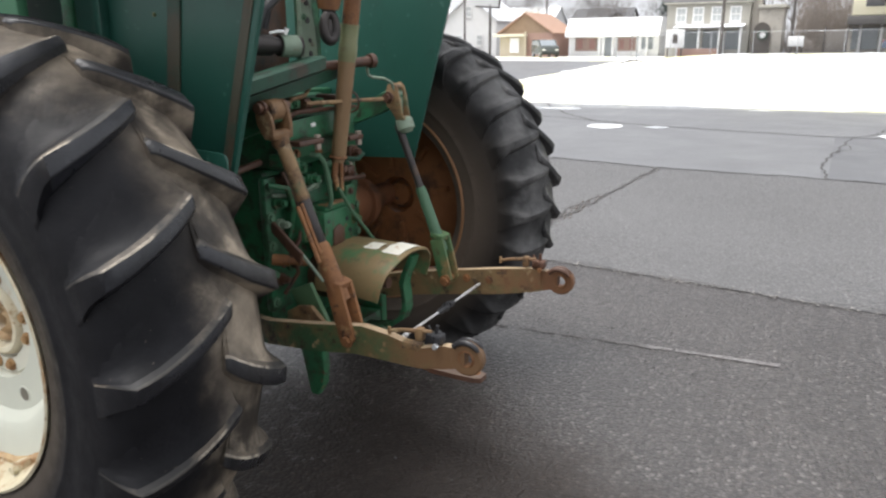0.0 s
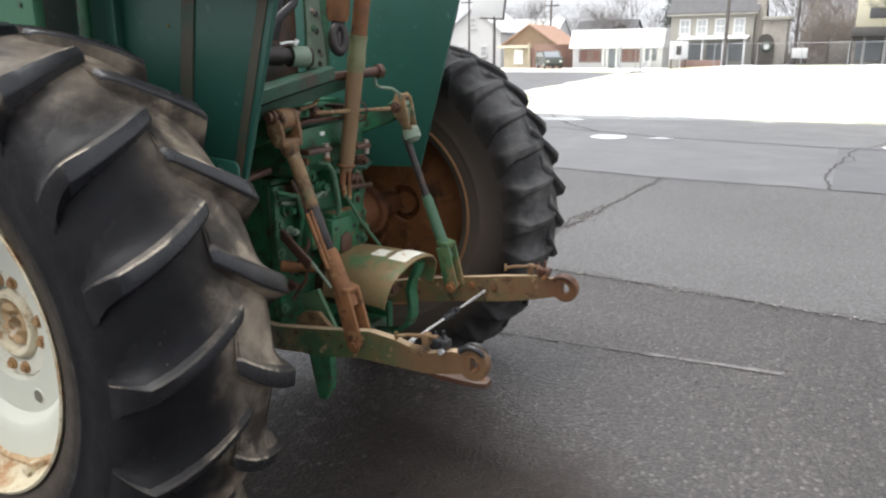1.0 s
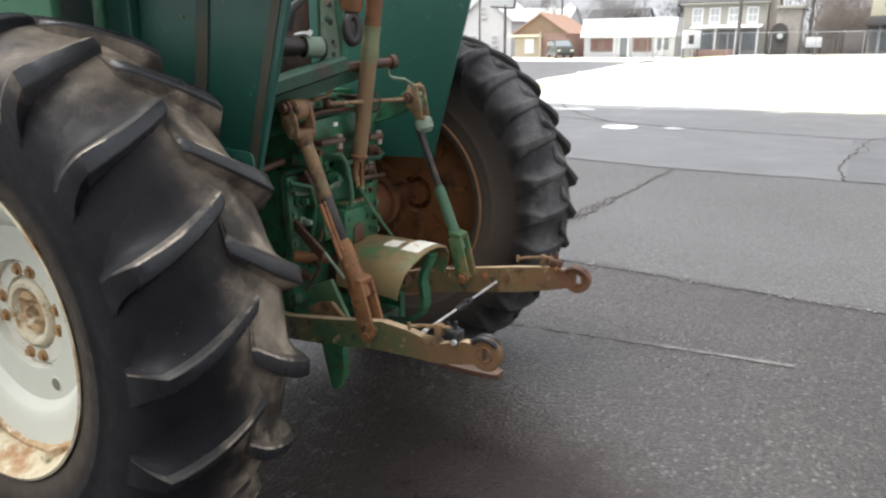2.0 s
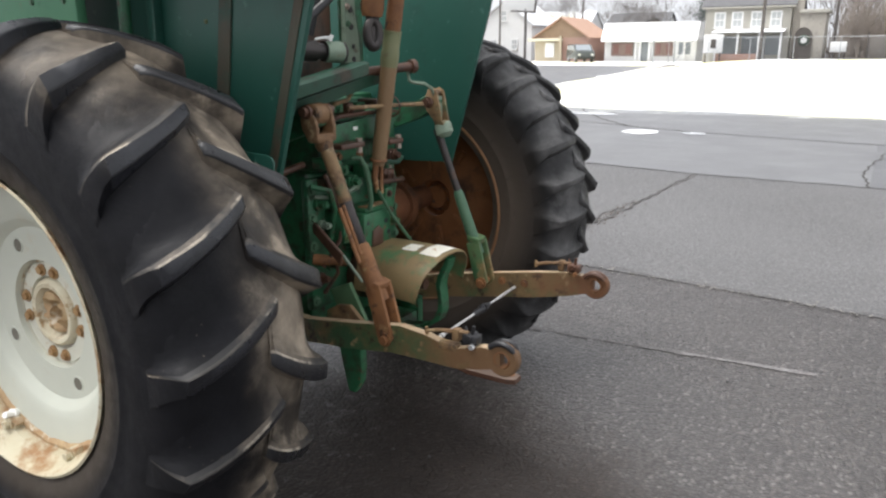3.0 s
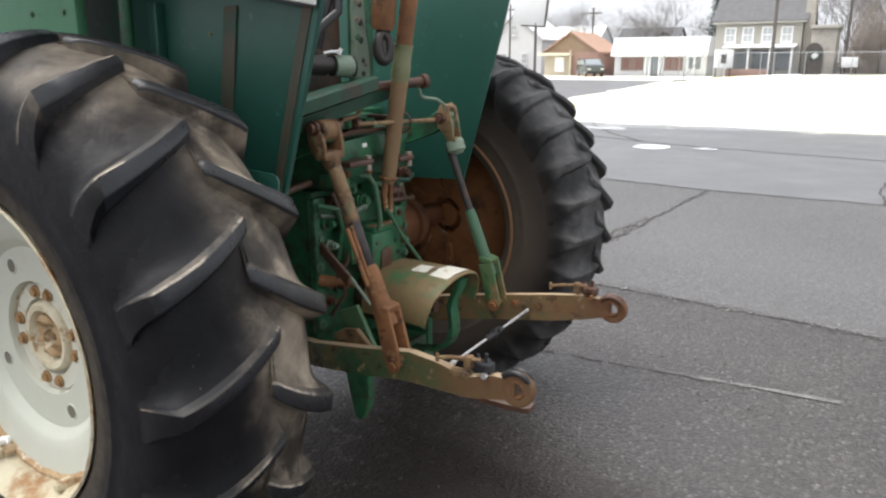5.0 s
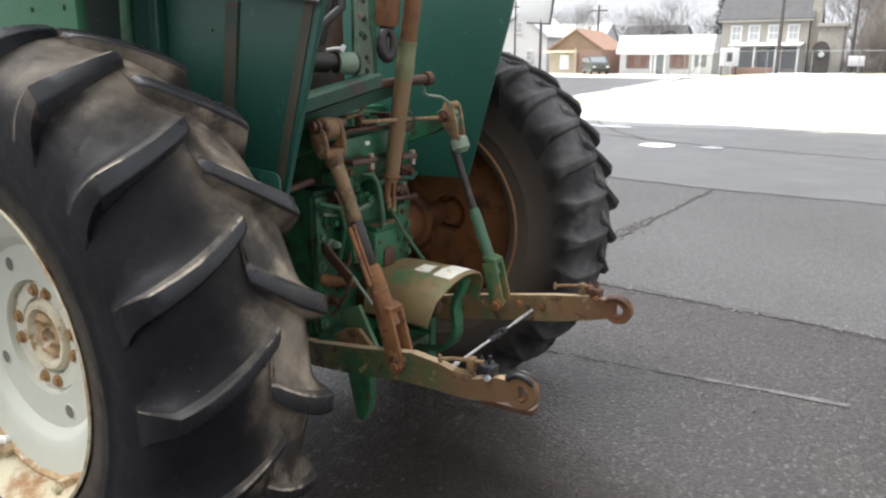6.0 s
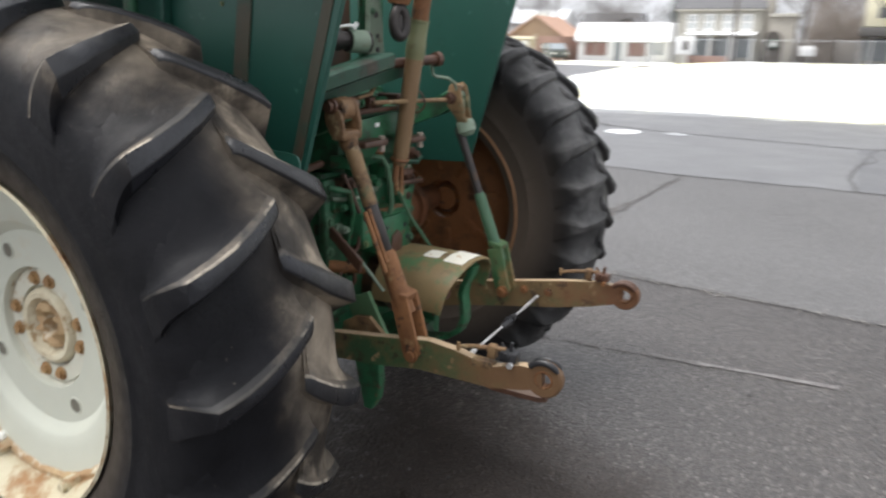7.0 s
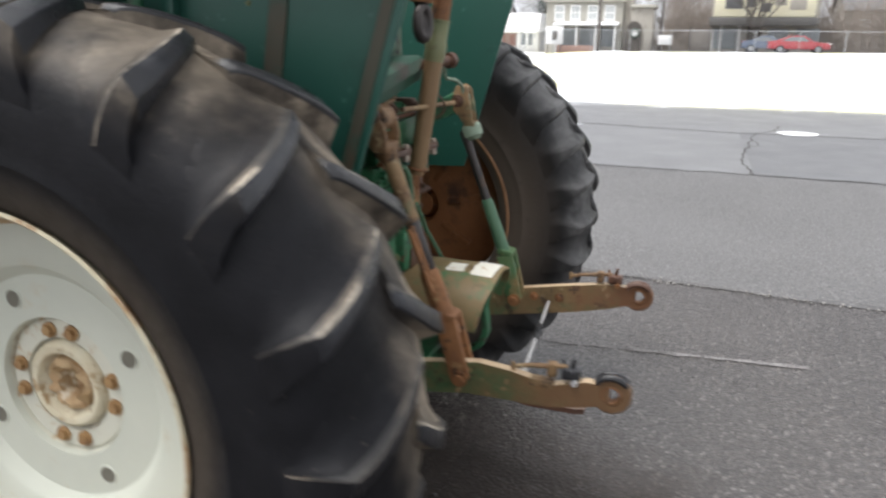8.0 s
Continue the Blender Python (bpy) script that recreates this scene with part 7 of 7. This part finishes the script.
def grow(bm, p, d, length, r, depth, rng, spread_=0.55):
    n = 3
    pts, rad = [p], [r]
    for k in range(n):
        d = (d + Vector((rng.uniform(-1, 1), rng.uniform(-1, 1), rng.uniform(-0.4, 0.8))) * 0.13).normalized()
        p = p + d * length / n
        pts.append(p)
        rad.append(r * (1 - 0.4 * (k + 1) / n))
    tube(bm, pts, rad, 5 if depth > 2 else 3, False)
    if depth == 0:
        return
    for k in range(rng.choice((2, 3, 3))):
        a = rng.uniform(0, 2 * math.pi)
        side = Vector((math.cos(a), math.sin(a), rng.uniform(-0.1, 0.5)))
        q = pts[rng.choice((2, 3, 3))]
        grow(bm, q, (d + side * spread_ * rng.uniform(0.7, 1.5)).normalized(), length * rng.uniform(0.6, 0.82), r * 0.6, depth - 1, rng, spread_)


def bare_tree(at, h, seed, label="leafless grey tree behind the street", group="bare trees behind the street", bark=BARK, stout=1.0):
    rng = random.Random(seed)
    t = thing("bare_tree", (*at, 0), label, "tree", group)
    bm = BM()
    base = Vector((*at, -0.2))
    tube(bm, [base, base + Vector((rng.uniform(-0.2, 0.2), rng.uniform(-0.2, 0.2), h * 0.3))], [h * 0.014 * stout, h * 0.010 * stout], 7, False)
    part("trunk", bm, bark, t)
    bm = BM()
    top = base + Vector((0, 0, h * 0.28))
    for k in range(8):
        a = 2 * math.pi * k / 8 + rng.uniform(-0.3, 0.3)
        grow(bm, top, Vector((math.cos(a) * 0.55, math.sin(a) * 0.55, 1)).normalized(), h * 0.24, h * 0.0040 * stout, 5, rng)
    tagged(part("crown", bm, bark, t), kind="stuff")
    return t


bare_tree((72.5, -5.6), 8.0, 15, "dark leafless tree before the shop front", "", DARK_WOOD, 2.6)
first = [bare_tree((96, 1.0), 12.0, 3), bare_tree((92, -3.5), 13.5, 4), bare_tree((110, 30), 9.0, 5)]
rng = random.Random(9)
for k, (x, y, s) in enumerate(((90, 3.0, 0.9), (95, -1.0, 1.1), (98, -6, 1.1), (91, -9.5, 1.0), (94, -13, 1.15), (90, -16.5, 1.0), (97, -20, 1.2), (100, 4.5, 1.0), (93, -25, 1.1), (96, -29, 1.0), (88, 1.2, 0.75), (89, -2.2, 0.8), (101, -3.5, 1.2), (99, 1.5, 1.15), (104, -10, 1.25), (103, -16, 1.2), (106, 6.5, 1.1), (91, -7.0, 0.85), (89, -14.0, 0.8), (105, -23, 1.2))):
    copy_thing(first[k % 2], pose(x, y, 0, 0, 0, rng.uniform(0, 360)) @ Matrix.Diagonal((s, s, s, 1)))
for k in range(26):
    x, y = rng.uniform(105, 150), 16 + 2.3 * k + rng.uniform(-1, 1)
    s = rng.uniform(0.9, 1.35)
    copy_thing(first[2], pose(x, y, 0, 0, 0, rng.uniform(0, 360)) @ Matrix.Diagonal((s, s, s, 1)))


def evergreen(at, h, seed):
    rng = random.Random(seed)
    t = thing("evergreen_tree", (*at, 0), "dark ragged evergreen behind the store", "tree")
    part("trunk", tube(BM(), [(*at, -0.2), (*at, h)], [h * 0.02, 0.02], 8), BARK, t)
    bm = BM()
    for k in range(240):
        z = h * (0.16 + 0.82 * k / 240)
        reach = (h - z) * 0.30 + 0.25
        a = k * 2.4 + rng.uniform(-0.3, 0.3)
        reach *= rng.uniform(0.5, 1.15)
        d = Vector((math.cos(a), math.sin(a), -0.12))
        p = Vector((*at, z))
        n = 6
        for j in range(n):
            q = p + d * reach * (j + 1) / n
            for w in range(3):
                off = Vector((rng.uniform(-1, 1), rng.uniform(-1, 1), rng.uniform(-0.6, 0.3))) * 0.3
                e = q + off
                n1 = bm.verts.new(q)
                n2 = bm.verts.new(e)
                n3 = bm.verts.new(q + Vector((off.y, -off.x, off.z - 0.1)) * 0.55)
                bm.faces.new((n1, n2, n3))
    tagged(part("crown", bm, NEEDLES, t), kind="stuff")


evergreen((92.5, 17.9), 10.5, 2)
# wooded hillside at the horizon
bm = BM()
rng = random.Random(21)
for k in range(900):
    y = rng.uniform(-140, 260)
    x = 235 + rng.uniform(-15, 15)
    h = 6.5 + 2.2 * noise.noise((y * 0.03, 0, 0)) + rng.uniform(-1.2, 1.2)
    for j in range(5):
        yy = y + rng.uniform(-1.5, 1.5)
        tube(bm, [(x, yy, 0), (x, yy + rng.uniform(-0.6, 0.6), h * rng.uniform(0.75, 1.05))], [0.16, 0.05], 3, False)
tagged(single("far_woods", bm, BARK, "hazy leafless woods along the horizon", "woods", smooth=0), kind="stuff")


# dense bare brush beside the stone wing
def thicket(y0, y1, x0, x1, h, count, seed, label):
    rng = random.Random(seed)
    bm = BM()
    for k in range(count):
        x, y = rng.uniform(x0, x1), rng.uniform(y0, y1)
        top = h * rng.uniform(0.45, 1.0) * (0.75 + 0.35 * noise.noise((y * 0.35, x * 0.2, seed)))
        p = Vector((x, y, -0.1))
        q = p + Vector((rng.uniform(-0.6, 0.6), rng.uniform(-0.8, 0.8), top))
        mid = p.lerp(q, 0.5) + Vector((0, rng.uniform(-0.25, 0.25), 0))
        tube(bm, [p, mid, q], [0.035, 0.022, 0.008], 3, False)
        for j in range(4):
            a = p.lerp(q, rng.uniform(0.3, 0.95))
            tube(bm, [a, a + Vector((rng.uniform(-0.5, 0.5), rng.uniform(-0.9, 0.9), rng.uniform(0.2, 1.1)))], [0.014, 0.005], 3, False)
    tagged(single("thicket", bm, BRUSH, label, "brush", smooth=0), kind="stuff")


# tone raised, with the haze over the brush painted in
BRUSH = material("brown_grey_brush", (0.26, 0.222, 0.195), (0.36, 0.318, 0.285), 3, 0.6, (0.36, 0.285, 0.20), 0.5, 0.55, 0.2, rough=0.9)
thicket(-2.4, 2.9, 82, 88, 9.5, 620, 5, "dense leafless brown brush beside the stone wing")
thicket(-22, -11.4, 77, 83, 8.5, 760, 7, "dense leafless brown brush beside the shop")
thicket(1.2, 3.0, 73.5, 75.5, 2.2, 120, 6, "low brown shrubs behind the notice board")

# broken branch on the snow beside the gate
bm = BM()
z = snow_height(44.0, 9.6)
tube(bm, [(44.0, 10.35, z + 0.02), (44.1, 9.8, z + 0.16), (44.0, 9.3, z + 0.19), (43.9, 8.9, z + 0.10)], [0.03, 0.05, 0.045, 0.02], 8)
tube(bm, [(44.1, 9.8, z + 0.16), (44.0, 9.95, z + 0.34)], [0.03, 0.012], 6)
tube(bm, [(44.0, 10.35, z + 0.02), (44.0, 10.5, z - 0.06)], [0.03, 0.02], 6)
single("fallen_branch", bm, DARK_WOOD, "dark broken branch lying on the snow", "branch")
